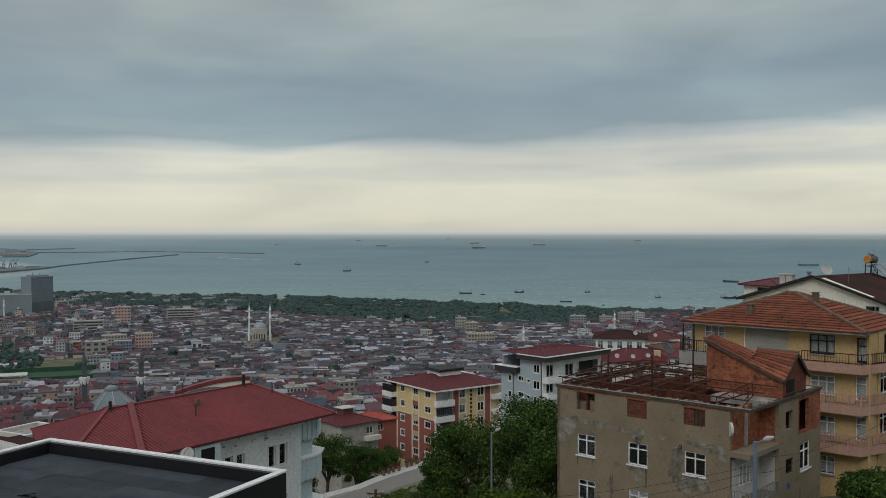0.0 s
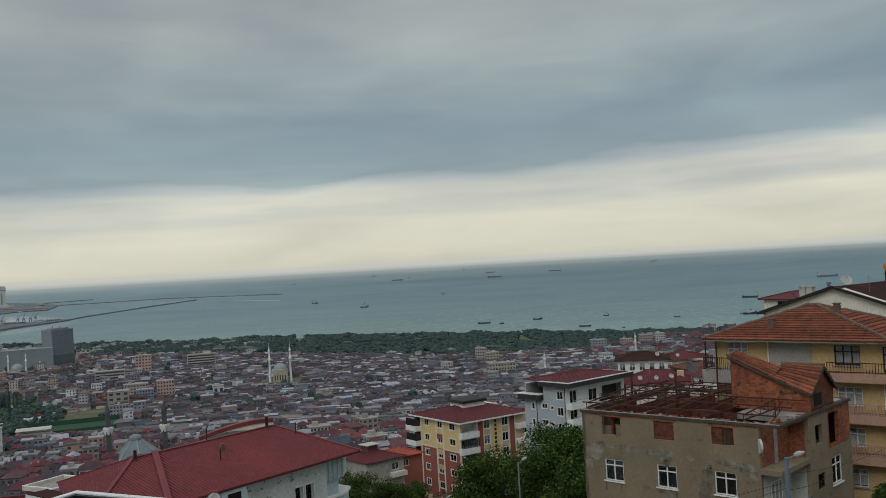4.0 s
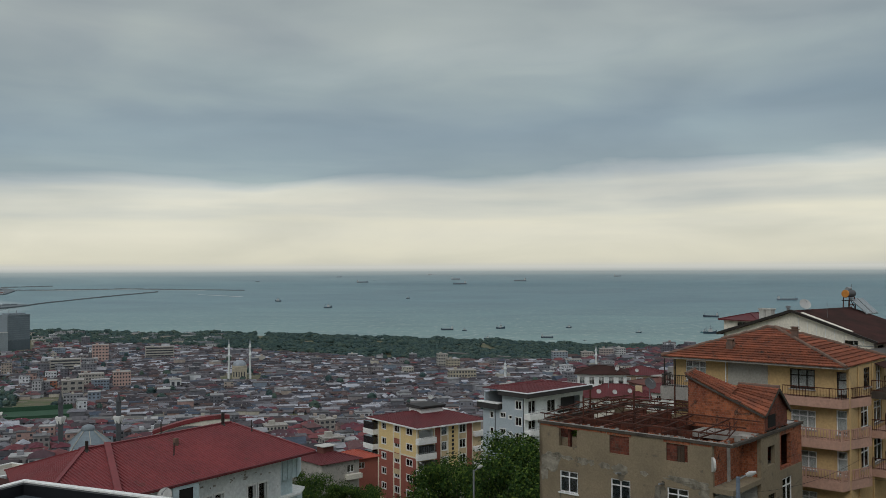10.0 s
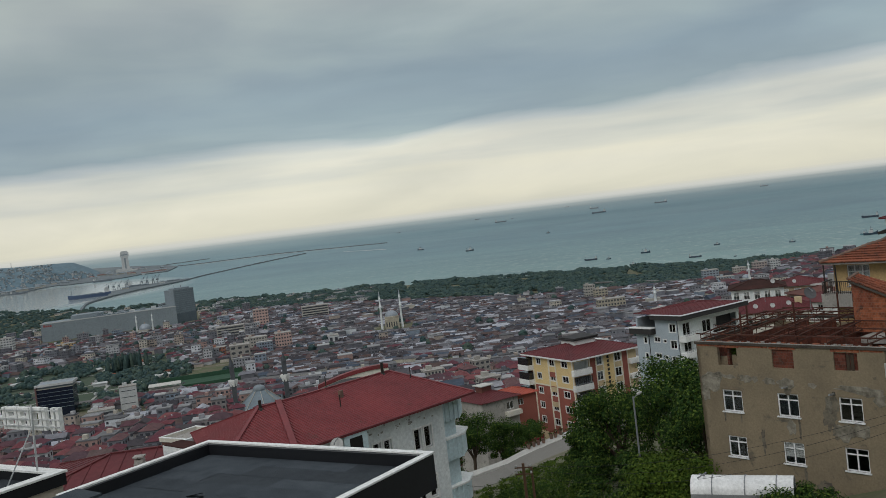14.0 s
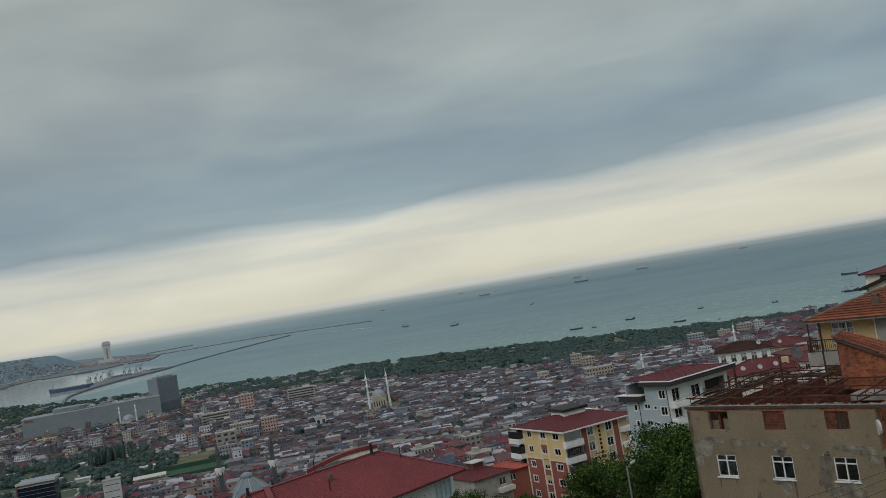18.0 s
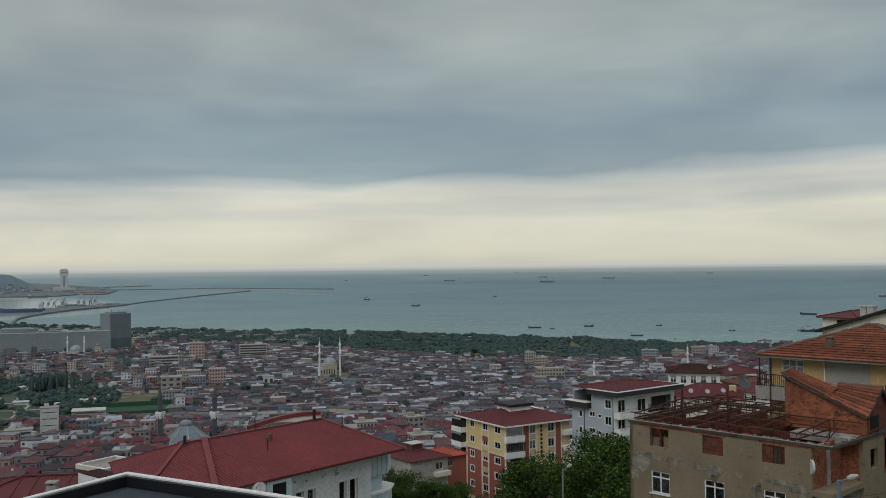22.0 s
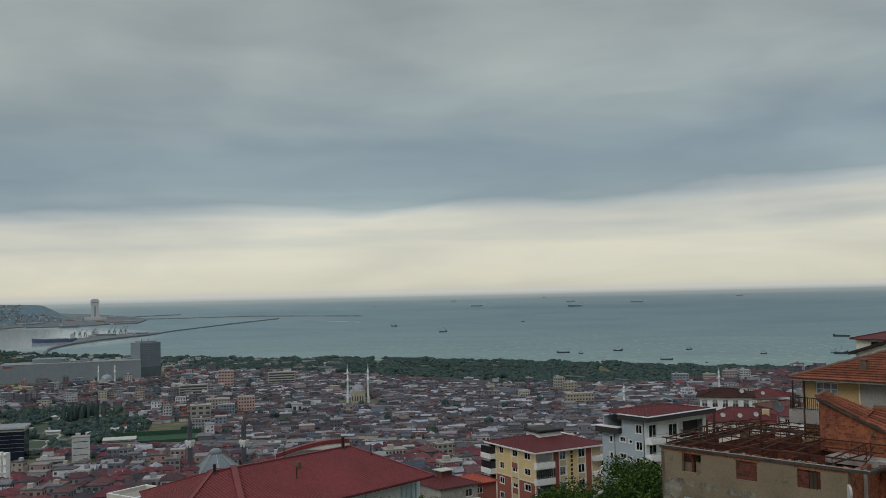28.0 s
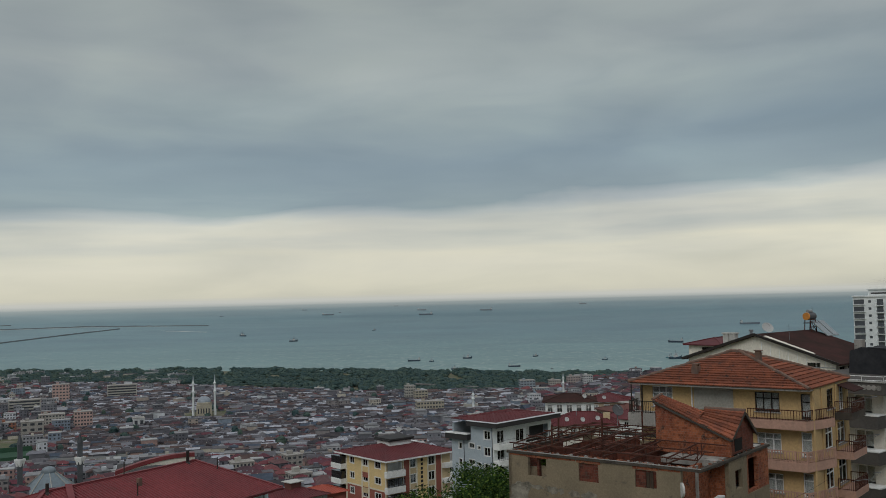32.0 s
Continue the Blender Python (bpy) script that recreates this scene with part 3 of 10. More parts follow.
def pierced(x0, x1, z0, z1, y0, y1, holes=()):
    """One connected upright panel with rectangular openings; holes are (x0, x1, z0, z1)."""
    clip = lambda v, a, b: min(max(v, a), b)
    xs = sorted({round(v, 4) for v in (x0, x1, *[clip(h[i], x0, x1) for h in holes for i in (0, 1)])})
    zs = sorted({round(v, 4) for v in (z0, z1, *[clip(h[i], z0, z1) for h in holes for i in (2, 3)])})
    nx, nz = len(xs), len(zs)
    full = [[not any(h[0] < (xs[i] + xs[i + 1]) / 2 < h[1] and h[2] < (zs[k] + zs[k + 1]) / 2 < h[3] for h in holes) for k in range(nz - 1)] for i in range(nx - 1)]
    sh = Shape()
    used = {}

    def vid(i, k, s):
        if (i, k, s) not in used:
            used[i, k, s] = len(sh.v)
            sh.v.append((xs[i], y1 if s else y0, zs[k]))
        return used[i, k, s]

    at = lambda i, k: 0 <= i < nx - 1 and 0 <= k < nz - 1 and full[i][k]
    for i in range(nx - 1):
        for k in range(nz - 1):
            if not full[i][k]:
                continue
            sh.f.append((vid(i, k, 0), vid(i + 1, k, 0), vid(i + 1, k + 1, 0), vid(i, k + 1, 0)))
            sh.f.append((vid(i, k, 1), vid(i, k + 1, 1), vid(i + 1, k + 1, 1), vid(i + 1, k, 1)))
            if not at(i - 1, k):
                sh.f.append((vid(i, k, 0), vid(i, k + 1, 0), vid(i, k + 1, 1), vid(i, k, 1)))
            if not at(i + 1, k):
                sh.f.append((vid(i + 1, k, 0), vid(i + 1, k, 1), vid(i + 1, k + 1, 1), vid(i + 1, k + 1, 0)))
            if not at(i, k - 1):
                sh.f.append((vid(i, k, 0), vid(i, k, 1), vid(i + 1, k, 1), vid(i + 1, k, 0)))
            if not at(i, k + 1):
                sh.f.append((vid(i, k + 1, 0), vid(i + 1, k + 1, 0), vid(i + 1, k + 1, 1), vid(i, k + 1, 1)))
    return sh


def wall_panel(parent, mat, m, s0, s1, z0, z1, thick=0.25, holes=(), name="wall"):
    """A wall with openings cut through; holes are (s0, s1, z0, z1)."""
    sh = pierced(s0, s1, z0, z1, 0, thick, holes)
    sh.v = [tuple(m @ Vector(p)) for p in sh.v]
    return part(name, sh.out(), mat, parent)


def window(parent, m, s0, s1, z0, z1, mat, bars=1, transom=0.0, depth=0.12, curtain=0.0, sill=None, trim=None, trim_w=0.12):
    """Frame, mullions, pane, with sill, surround and curtain where it has them."""
    w, h, f = s1 - s0, z1 - z0, 0.07
    edges = [0.0] + [w * (i + 1) / (bars + 1) for i in range(bars)] + [w]
    lights = []
    for i, (p, q) in enumerate(zip(edges, edges[1:])):
        xa, xb = p + (f if i == 0 else f * 0.55), q - (f if i == bars else f * 0.55)
        if transom:
            lights += [(xa, xb, f, h * transom - 0.035), (xa, xb, h * transom + 0.035, h - f)]
        else:
            lights.append((xa, xb, f, h - f))
    sh = pierced(0, w, 0, h, depth, depth + 0.07, lights)
    at = m @ Matrix.Translation((s0, 0, z0))
    win = part("window", sh.out(), mat, parent)
    win.matrix_local = at
    g = part("pane", Shape().box(f, w - f, depth + 0.03, depth + 0.04, f, h - f).out(), M["glass"], win)
    g.visible_shadow = False
    if curtain:
        n = max(6, int(w / 0.12))
        vs, fs = [], []
        for i in range(n + 1):
            x = f + (w - 2 * f) * i / n
            y = depth + 0.1 + 0.025 * math.sin(i * 2.1)
            vs += [(x, y, h * (1 - curtain)), (x, y, h - f)]
        fs = [(2 * i, 2 * i + 2, 2 * i + 3, 2 * i + 1) for i in range(n)]
        part("curtain", (vs, fs), M["curtain"], win)
    if sill:
        part("sill", Shape().box(-0.08, w + 0.08, -0.1, depth, -0.08, 0).out(), sill, win)
    if trim:
        t = trim_w
        part("surround", pierced(-t, w + t, -t, h + t, -0.04, 0.02, [(0, w, 0, h)]).out(), trim, win)
    return win


def hip_roof(parent, mat, x0, x1, y0, y1, z, rise, inset=None, rib=0.0, name="roof", thick=0.12, along="x"):
    """A hipped roof; each slope is a part with raised seams."""
    w, d = x1 - x0, y1 - y0
    if along == "x":
        i = d / 2 if inset is None else inset
        r0, r1 = (x0 + i, (y0 + y1) / 2, z + rise), (x1 - i, (y0 + y1) / 2, z + rise)
    else:
        i = w / 2 if inset is None else inset
        r0, r1 = ((x0 + x1) / 2, y0 + i, z + rise), ((x0 + x1) / 2, y1 - i, z + rise)
    a, b, c, e = (x0, y0, z), (x1, y0, z), (x1, y1, z), (x0, y1, z)
    slopes = [[a, b, r1, r0], [b, c, r1], [c, e, r0, r1], [e, a, r0]] if along == "x" else [[a, b, r0], [b, c, r1, r0], [c, e, r1], [e, a, r0, r1]]
    made = []
    for q in slopes:
        sh = ribbed(q, rib) if rib else Shape().slab(q, thick)
        made.append(part("roof_slope", sh.out(), mat, parent))
    caps = Shape()
    ends = [(a, r0), (b, r1), (c, r1), (e, r0)] if along == "x" else [(a, r0), (b, r0), (c, r1), (e, r1)]
    for p, q in ends + [(r0, r1)]:
        if (Vector(p) - Vector(q)).length > 0.3:
            caps.beam(Vector(p) + Vector((0, 0, 0.03)), Vector(q) + Vector((0, 0, 0.03)), 0.22, 0.08)
    part("ridge_cap", caps.out(), mat, parent)
    return made


def ribbed(quad, step, w=0.05, h=0.05):
    """One ribbed metal sheet over a slope; ribs run straight up from its eave (the quad's first edge)."""
    sh = Shape()
    a, b = Vector(quad[0]), Vector(quad[1])
    ln = (b - a).length
    e = (b - a).normalized()
    nrm = (b - a).cross(Vector(quad[-1]) - a).normalized()
    if nrm.z < 0:
        nrm = -nrm
    upv = nrm.cross(e).normalized()
    if upv.z < 0:
        upv = -upv
    loc = [((Vector(p) - a).dot(e), (Vector(p) - a).dot(upv)) for p in quad]
    cols = [(0.0, 0.0)]
    k = 1
    while k * step < ln - w:
        c = k * step
        cols += [(c - w, 0.0), (c - w * 0.5, h), (c + w * 0.5, h), (c + w, 0.0)]
        k += 1
    cols.append((ln, 0.0))
    for s, up in cols:
        best = 0.0
        for (s0, t0), (s1, t1) in zip(loc, loc[1:] + loc[:1]):
            if abs(s1 - s0) > 1e-6 and min(s0, s1) - 1e-6 <= s <= max(s0, s1) + 1e-6:
                best = max(best, t0 + (t1 - t0) * (s - s0) / (s1 - s0))
        p = a + e * s + nrm * up
        sh.v += [tuple(p - Vector((0, 0, 0.08))), tuple(p), tuple(p + upv * best)]
    for i in range(len(cols) - 1):
        n = 3 * i
        sh.f += [(n, n + 3, n + 4, n + 1), (n + 1, n + 4, n + 5, n + 2)]
    return sh


def compass(az):
    """The turn that lays local x along a compass bearing, degrees from +y towards +x."""
    return 90.0 - az


# ---- ground, sea, far shore ----
COAST = [(-180, 3600), (-60, 3400), (-39, 3260), (-37, 2990), (-32.2, 2400), (-28, 2190), (-23.3, 2030), (-19.2, 1880), (-12.8, 1840), (-5.8, 1690), (1, 1590), (5.4, 1530), (9, 1505), (14, 1470), (30, 1430), (60, 1400), (90, 3500), (180, 3600)]
FALL = [(0, 110), (250, 70), (350, 54), (450, 40), (600, 23), (700, 15), (800, 10.5), (1000, 8), (1300, 6.5), (1700, 5), (5000, 4)]


def lerp_table(tab, x):
    return float(np.interp(x, [p[0] for p in tab], [p[1] for p in tab]))


def coast(az):
    return lerp_table(COAST, az)


# far water curves upward so its edge meets the camera's horizon line
def bent_sea_z(r):
    return 0.0 if r < 2200 else 125.0 * ((r - 2200) / 2600) ** 2


def ground_z(x, y):
    r = math.hypot(x, y)
    az = math.degrees(math.atan2(x, y))
    near = 110.8 + 0.312 * max(-70, min(x, 60)) - 0.15 * max(-200, min(y, 300))
    if y < 0:
        near = 110.8 + 0.312 * max(-70, min(x, 60)) - 0.12 * y * math.exp(y / 900)
    near += 7.2 * math.exp(-((x + 14) ** 2 + (y - 122) ** 2) / 2200.0)
    near += 4.2 * math.exp(-((x - 12) ** 2 + (y - 54) ** 2) / 380.0)
    near -= 2.3 * math.exp(-((x - 56) ** 2 + (y - 85) ** 2) / 170.0)
    k = min(max((r - 190) / 260, 0), 1)
    k = k * k * (3 - 2 * k) if y > 0 else 0.0
    far = lerp_table(FALL, r)
    if az > 14:
        far += min((az - 14) * 2.2, 30) * max(0, 1 - abs(r - 450) / 700)
    z = near * (1 - k) + far * k
    c = coast(az)
    if y > 0 and r > c - 25:
        z = min(z, 3.0 - (r - c + 25) * 0.12)
    return max(z, -14.0)


def far_ground():
    radii = [0, 8, 16, 25, 35, 45, 55, 65, 75, 85, 95, 105, 115, 125, 135, 145, 155, 165, 175, 190, 205, 220, 240, 260, 290, 320, 360, 400, 450, 500, 560, 640, 720, 820, 940, 1060, 1200, 1350, 1420, 1460, 1500, 1540, 1580, 1620, 1680, 1760, 1840, 1900, 1960, 2040, 2140, 2260, 2400, 2600, 2900, 3300, 4000, 4940]
    n = 240
    vs, fs = [(0, 0, ground_z(0, 0.1))], []
    for r in radii[1:]:
        for i in range(n):
            a = 2 * math.pi * i / n
            x, y = r * math.sin(a), r * math.cos(a)
            vs.append((x, y, ground_z(x, y) + (noise.noise((x * 0.03, y * 0.03, 0)) * 0.6 if r < 300 else 0)))
    for i in range(n):
        fs.append((0, 1 + (i + 1) % n, 1 + i))
    for j in range(len(radii) - 2):
        for i in range(n):
            p, q = 1 + j * n, 1 + (j + 1) * n
            fs.append((p + i, p + (i + 1) % n, q + (i + 1) % n, q + i))
    ob = new("ground", mesh_of("ground", vs, fs, M["earth"], True))
    tagged(ob, "hillside and coastal plain of scrub, grass and bare earth", "ground", kind="structure")


far_ground()


def open_sea():
    radii = list(range(1300, 2200, 100)) + list(range(2200, 4941, 60))
    n = 120
    vs, fs = [], []
    for r in radii:
        for i in range(n + 1):
            a = math.radians(-88 + 176 * i / n)
            vs.append((r * math.sin(a), r * math.cos(a), bent_sea_z(r)))
    for j in range(len(radii) - 1):
        for i in range(n):
            p, q = j * (n + 1), (j + 1) * (n + 1)
            fs.append((p + i, q + i, q + i + 1, p + i + 1))
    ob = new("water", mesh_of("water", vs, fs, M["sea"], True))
    tagged(ob, "grey-green open sea with wind streaks under overcast sky", "sea", kind="structure")


open_sea()


def horizon_haze():
    """Pale air over the far edge of the sea, added as a plain glowing curtain, thickest at the horizon line."""
    m = bpy.data.materials.new("horizon_haze")
    m.use_nodes = True
    nt = m.node_tree
    nt.nodes.clear()
    geo, sp = nt.nodes.new("ShaderNodeNewGeometry"), nt.nodes.new("ShaderNodeSeparateXYZ")
    nt.links.new(geo.outputs["Position"], sp.inputs[0])
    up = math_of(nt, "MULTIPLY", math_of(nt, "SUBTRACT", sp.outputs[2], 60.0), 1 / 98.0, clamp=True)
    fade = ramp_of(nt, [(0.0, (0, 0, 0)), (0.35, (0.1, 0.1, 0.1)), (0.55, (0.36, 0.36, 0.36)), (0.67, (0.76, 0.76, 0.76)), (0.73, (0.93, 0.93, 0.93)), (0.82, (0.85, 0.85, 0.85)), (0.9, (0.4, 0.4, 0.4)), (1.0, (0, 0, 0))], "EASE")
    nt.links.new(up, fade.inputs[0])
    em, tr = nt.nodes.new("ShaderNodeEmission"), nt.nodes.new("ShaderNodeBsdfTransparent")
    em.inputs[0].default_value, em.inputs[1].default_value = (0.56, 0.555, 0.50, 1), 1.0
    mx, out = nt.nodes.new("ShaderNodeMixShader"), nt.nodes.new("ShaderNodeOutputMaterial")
    for a, b in ((fade.outputs[0], mx.inputs[0]), (tr.outputs[0], mx.inputs[1]), (em.outputs[0], mx.inputs[2]), (mx.outputs[0], out.inputs[0])):
        nt.links.new(a, b)
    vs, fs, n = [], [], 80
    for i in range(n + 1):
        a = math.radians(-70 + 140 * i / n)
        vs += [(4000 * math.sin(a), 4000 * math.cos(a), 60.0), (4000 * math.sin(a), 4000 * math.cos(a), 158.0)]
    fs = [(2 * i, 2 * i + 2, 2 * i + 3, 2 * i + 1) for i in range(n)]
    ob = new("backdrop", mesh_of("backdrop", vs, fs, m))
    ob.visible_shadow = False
    tagged(ob, "glowing curtain for pale haze over the sea horizon", "haze", kind="structure")


horizon_haze()


def polar(az, r, z=None):
    a = math.radians(az)
    x, y = r * math.sin(a), r * math.cos(a)
    return Vector((x, y, ground_z(x, y) if z is None else z))



# ---- houses near the camera ----
class House:
    """A house in its own axes: x along the front, y along the left side, heights counted from its eave or roof edge."""

    def __init__(self, name, label, at, az, top, height, w, v, category="house", group=""):
        self.h, self.w, self.v = height, w, v
        self.ob = thing(name, label, category, pose(at[0], at[1], top - height, 0, 0, compass(az)), group)

    def span(self, side, a0, a1):
        if side in ("left", "back"):
            n = self.v if side == "left" else self.w
            return n - a1, n - a0
        return a0, a1

    def wall(self, side, a0, a1, z0, z1, mat, holes=(), thick=0.25, out=0.0, name="wall"):
        s0, s1 = self.span(side, a0, a1)
        hs = [(*self.span(side, h[0], h[1]), h[2] + self.h, h[3] + self.h) for h in holes]
        m = facade_matrix(side, self.w, self.v) @ Matrix.Translation((0, -out, 0))
        return wall_panel(self.ob, mat, m, s0, s1, z0 + self.h, z1 + self.h, thick, hs, name)

    def win(self, side, a0, a1, z0, z1, mat, out=0.0, **kw):
        s0, s1 = self.span(side, a0, a1)
        return window(self.ob, facade_matrix(side, self.w, self.v) @ Matrix.Translation((0, -out, 0)), s0, s1, z0 + self.h, z1 + self.h, mat, **kw)

    def box(self, name, mat, x0, x1, y0, y1, z0, z1, label="", bevel=0.0):
        return boxpart(name, mat, self.ob, x0, x1, y0, y1, z0 + self.h, z1 + self.h, label, bevel)

    def add(self, name, sh, mat, label=""):
        sh.v = [(p[0], p[1], p[2] + self.h) for p in sh.v]
        return part(name, sh.out(), mat, self.ob, label)


def tiled_slope(house, quad, rows, mat, wave=0.24):
    """Courses of clay pan tiles; each course is a strip with its own lip, laid over the one below."""
    a, b, c, d = [Vector(p) + Vector((0, 0, house.h)) for p in quad]
    up = (b - a).cross(d - a).normalized()
    if up.z < 0:
        up = -up
    for r in range(rows):
        t0, t1 = r / rows, min((r + 1.18) / rows, 1.0)
        lo0, lo1 = a.lerp(d, t0), b.lerp(c, t0)
        hi0, hi1 = a.lerp(d, t1), b.lerp(c, t1)
        n = max(4, int((lo1 - lo0).length / wave * 2))
        vs, fs = [], []
        sag = noise.noise((r * 0.7, quad[0][0], quad[0][1])) * 0.025
        for i in range(n + 1):
            s = i / n
            hump = 0.03 if i % 2 else 0.0
            lo, hi = lo0.lerp(lo1, s), hi0.lerp(hi1, s)
            j = random.uniform(-0.012, 0.012)
            vs += [tuple(lo + up * (hump + 0.0 + j)), tuple(lo + up * (hump + 0.095 + sag + j)), tuple(hi + up * (hump + 0.012))]
        for i in range(n):
            p = 3 * i
            fs += [(p, p + 3, p + 4, p + 1), (p + 1, p + 4, p + 5, p + 2)]
        part("tile_course", (vs, fs), mat, house.ob)


def railing(house, pts, h, mat, gap=0.14, bar=0.025, name="railing"):
    """Top rail, foot rail and upright bars along a run of points."""
    sh = Shape()
    for a, b in zip(pts, pts[1:]):
        a, b = Vector(a), Vector(b)
        sh.beam(a + Vector((0, 0, h)), b + Vector((0, 0, h)), 0.06)
        sh.beam(a + Vector((0, 0, 0.08)), b + Vector((0, 0, 0.08)), 0.04)
        n = max(1, int((b - a).length / gap))
        for i in range(n + 1):
            p = a.lerp(b, i / n)
            if gap > 0.4:
                house.add("railing_post", Shape().beam(p, p + Vector((0, 0, h)), bar), mat)
                continue
            sh.beam(p + Vector((0, 0, 0.0)), p + Vector((0, 0, h)), bar * (2 if i % 8 == 0 else 1))
    return house.add(name, sh, mat)


def dish_on(name, label, at, az, tilt, r, mat, mast=1.0):
    ob = thing(name, label, "satellite dish", pose(*at))
    part("mast", Shape().tube((0, 0, 0), (0, 0, mast), 0.03).out(), M["pole"], ob)
    sh = Shape()
    prof = [(r * i / 6, 0.16 * r * (i / 6) ** 2) for i in range(7)]
    sh.lathe(prof, 20)
    sh.lathe([(q, z - 0.02) for q, z in prof], 20)
    d = part("reflector", sh.out(), mat, ob, smooth=True)
    d.matrix_local = pose(0, 0, mast, 0, 0, -az) @ pose(0, 0, 0, -(90 - tilt)) @ Matrix.Translation((0, 0, 0.05))
    arm = part("feed_arm", Shape().beam((0, -r * 0.95, 0.14 * r), (0, 0, r * 0.9), 0.03).tube((0, -0.05, r * 0.9), (0, 0.06, r * 0.8), 0.04).out(), M["pole"], d)
    return ob


# the unfinished house with bare plaster and an open top storey
def ruin():
    b = House("unfinished_house", "half-ruined grey plaster house with an open top storey", (14.93, 52.96), 39.7, 120.0, 14.5, 10.8, 13.4)
    tops = [(10.46, 11.85, -1.64, -0.43), (6.65, 8.05, -1.6, -0.48), (2.75, 4.15, -1.55, -0.5)]
    mids = [(10.4, 11.8, -4.58, -3.2), (6.6, 7.97, -4.56, -3.16), (2.72, 4.1, -4.5, -3.12)]
    lows = [(10.4, 11.72, -7.5, -6.18), (6.55, 7.9, -7.47, -6.15), (2.65, 4.03, -7.4, -6.05)]
    cellar = [(5.0, 6.3, -9.9, -9.2)]
    b.wall("left", 1.2, 13.4, -14.5, -0.3, M["plaster"], tops + mids + lows + cellar)
    b.wall("front", 4.1, 10.8, -14.5, -2.75, M["plaster"], [(5.15, 6.3, -4.9, -3.95), (7.4, 9.0, -5.05, -3.35), (8.3, 9.2, -13.5, -11.5)])
    b.wall("back", 0.0, 10.8, -14.5, -0.3, M["plaster"], [(1.2, 9.6, -2.2, -0.5)])
    b.wall("right", 0.25, 13.15, -14.5, -0.6, M["plaster"], [(9.6, 12.6, -2.5, -0.8), (3, 4.4, -4.6, -3.2), (8, 9.4, -4.6, -3.2)])
    # top storey of the front: plaster pier, bare brick with an opening
    b.wall("front", 4.1, 7.0, -2.75, -0.3, M["plaster"], [(5.1, 6.2, -2.15, -1.0)], name="plaster_pier")
    b.wall("front", 7.0, 10.8, -2.75, -0.32, M["brick"], [(7.3, 8.9, -2.6, -0.6)], out=-0.03, name="brick_infill")
    # corner loggias
    for z, mat in ((-2.85, M["brick"]), (-5.85, M["stucco_pale"]), (-8.85, M["plaster"])):
        b.box("loggia_wall", mat, 0.25, 4.1, 1.2, 1.42, z + 0.15, z + 2.55)
        b.box("loggia_cheek", mat, 4.1, 4.3, 0.26, 1.2, z + 0.15, z + 2.55)
        b.box("loggia_slab", M["plaster"], -0.03, 4.1, -0.03, 1.2, z - 0.18, z + 0.12)
    b.box("loggia_post", M["concrete"], 1.9, 2.1, 1.05, 1.19, -2.7, -0.3)
    b.box("balcony_parapet", M["plaster"], -0.05, 4.1, -0.05, 0.05, -6.5, -5.7)
    railing(b, [(0.0, 1.15, -5.7), (0.0, 0.0, -5.7), (4.05, 0.0, -5.7)], 0.75, M["pole"], gap=0.22)
    b.win("front", 1.2, 2.7, -5.0, -3.75, M["upvc"], out=-1.2, bars=2, depth=-0.03, curtain=0.8)
    # ring beam and roof edge
    for n, (x0, x1, y0, y1) in enumerate(((-0.15, 0.3, -0.15, 13.55), (0.3, 10.95, -0.15, 0.28), (10.5, 10.95, 0.28, 13.55), (0.3, 10.5, 13.1, 13.55))):
        b.box("ring_beam", M["old_concrete"], x0 + 0.06, x1 - 0.06, y0 + 0.06, y1 - 0.06, -0.3, -0.12 - 0.004 * n, bevel=0.03)
    # brick lintels over the openings, brick fill in the middle one
    for y0, y1 in ((10.3, 12.0), (6.5, 8.2), (2.6, 4.3)):
        b.box("brick_lintel", M["brick"], -0.02, 0.1, y0, y1, -0.46, -0.302)
    b.box("brick_fill", M["brick_dark"], 0.08, 0.2, 6.65, 8.05, -1.6, -0.48)
    b.box("brick_course", M["brick"], -0.012, 0.1, 8.3, 13.3, -0.42, -0.302)
    b.box("brick_course", M["brick"], -0.012, 0.1, 1.25, 2.55, -0.42, -0.302)
    b.box("brick_fill", M["brick_dark"], 0.1, 0.22, 3.5, 4.15, -1.55, -0.5)
    for k in range(2):
        b.box("board", M["bark"], 0.12, 0.16, 3.02 + k * 0.24, 3.22 + k * 0.24, -1.55, -0.55 - 0.08 * k)
    b.box("inner_wall", M["plaster"], 0.5, 0.62, 10.4, 11.15, -2.9, -1.02)
    b.box("inner_wall", M["plaster"], 0.5, 0.62, 11.4, 12.0, -2.9, -1.14)
    b.box("wall_cap", M["concrete"], -0.1, 0.0, -0.06, 13.46, -0.12, -0.085)
    # floors and brick partitions of the open storey
    for z in (-2.9, -5.9, -8.9, -11.9):
        b.box("floor_slab", M["concrete"], 0.26, 10.5, 1.45, 13.1, z - 0.2, z)
    for x0, x1, y0, y1, h in ((0.3, 10.5, 5.1, 5.25, -0.25), (0.3, 10.5, 7.2, 7.35, -0.3), (0.3, 10.5, 9.2, 9.35, -0.2), (0.3, 10.5, 11.2, 11.35, -0.25), (3.4, 3.55, 1.5, 5.1, -0.3), (3.4, 3.55, 5.25, 7.2, -0.2), (3.4, 3.55, 7.35, 9.2, -0.3), (7.2, 7.35, 5.3, 7.2, -0.3), (7.2, 7.35, 9.35, 11.2, -0.22), (10.3, 10.45, 0.4, 5.1, -0.2), (0.3, 6.0, 12.9, 13.05, -0.4)):
        b.box("brick_partition", M["brick_dark"], x0, x1, y0, y1, -2.9, h)
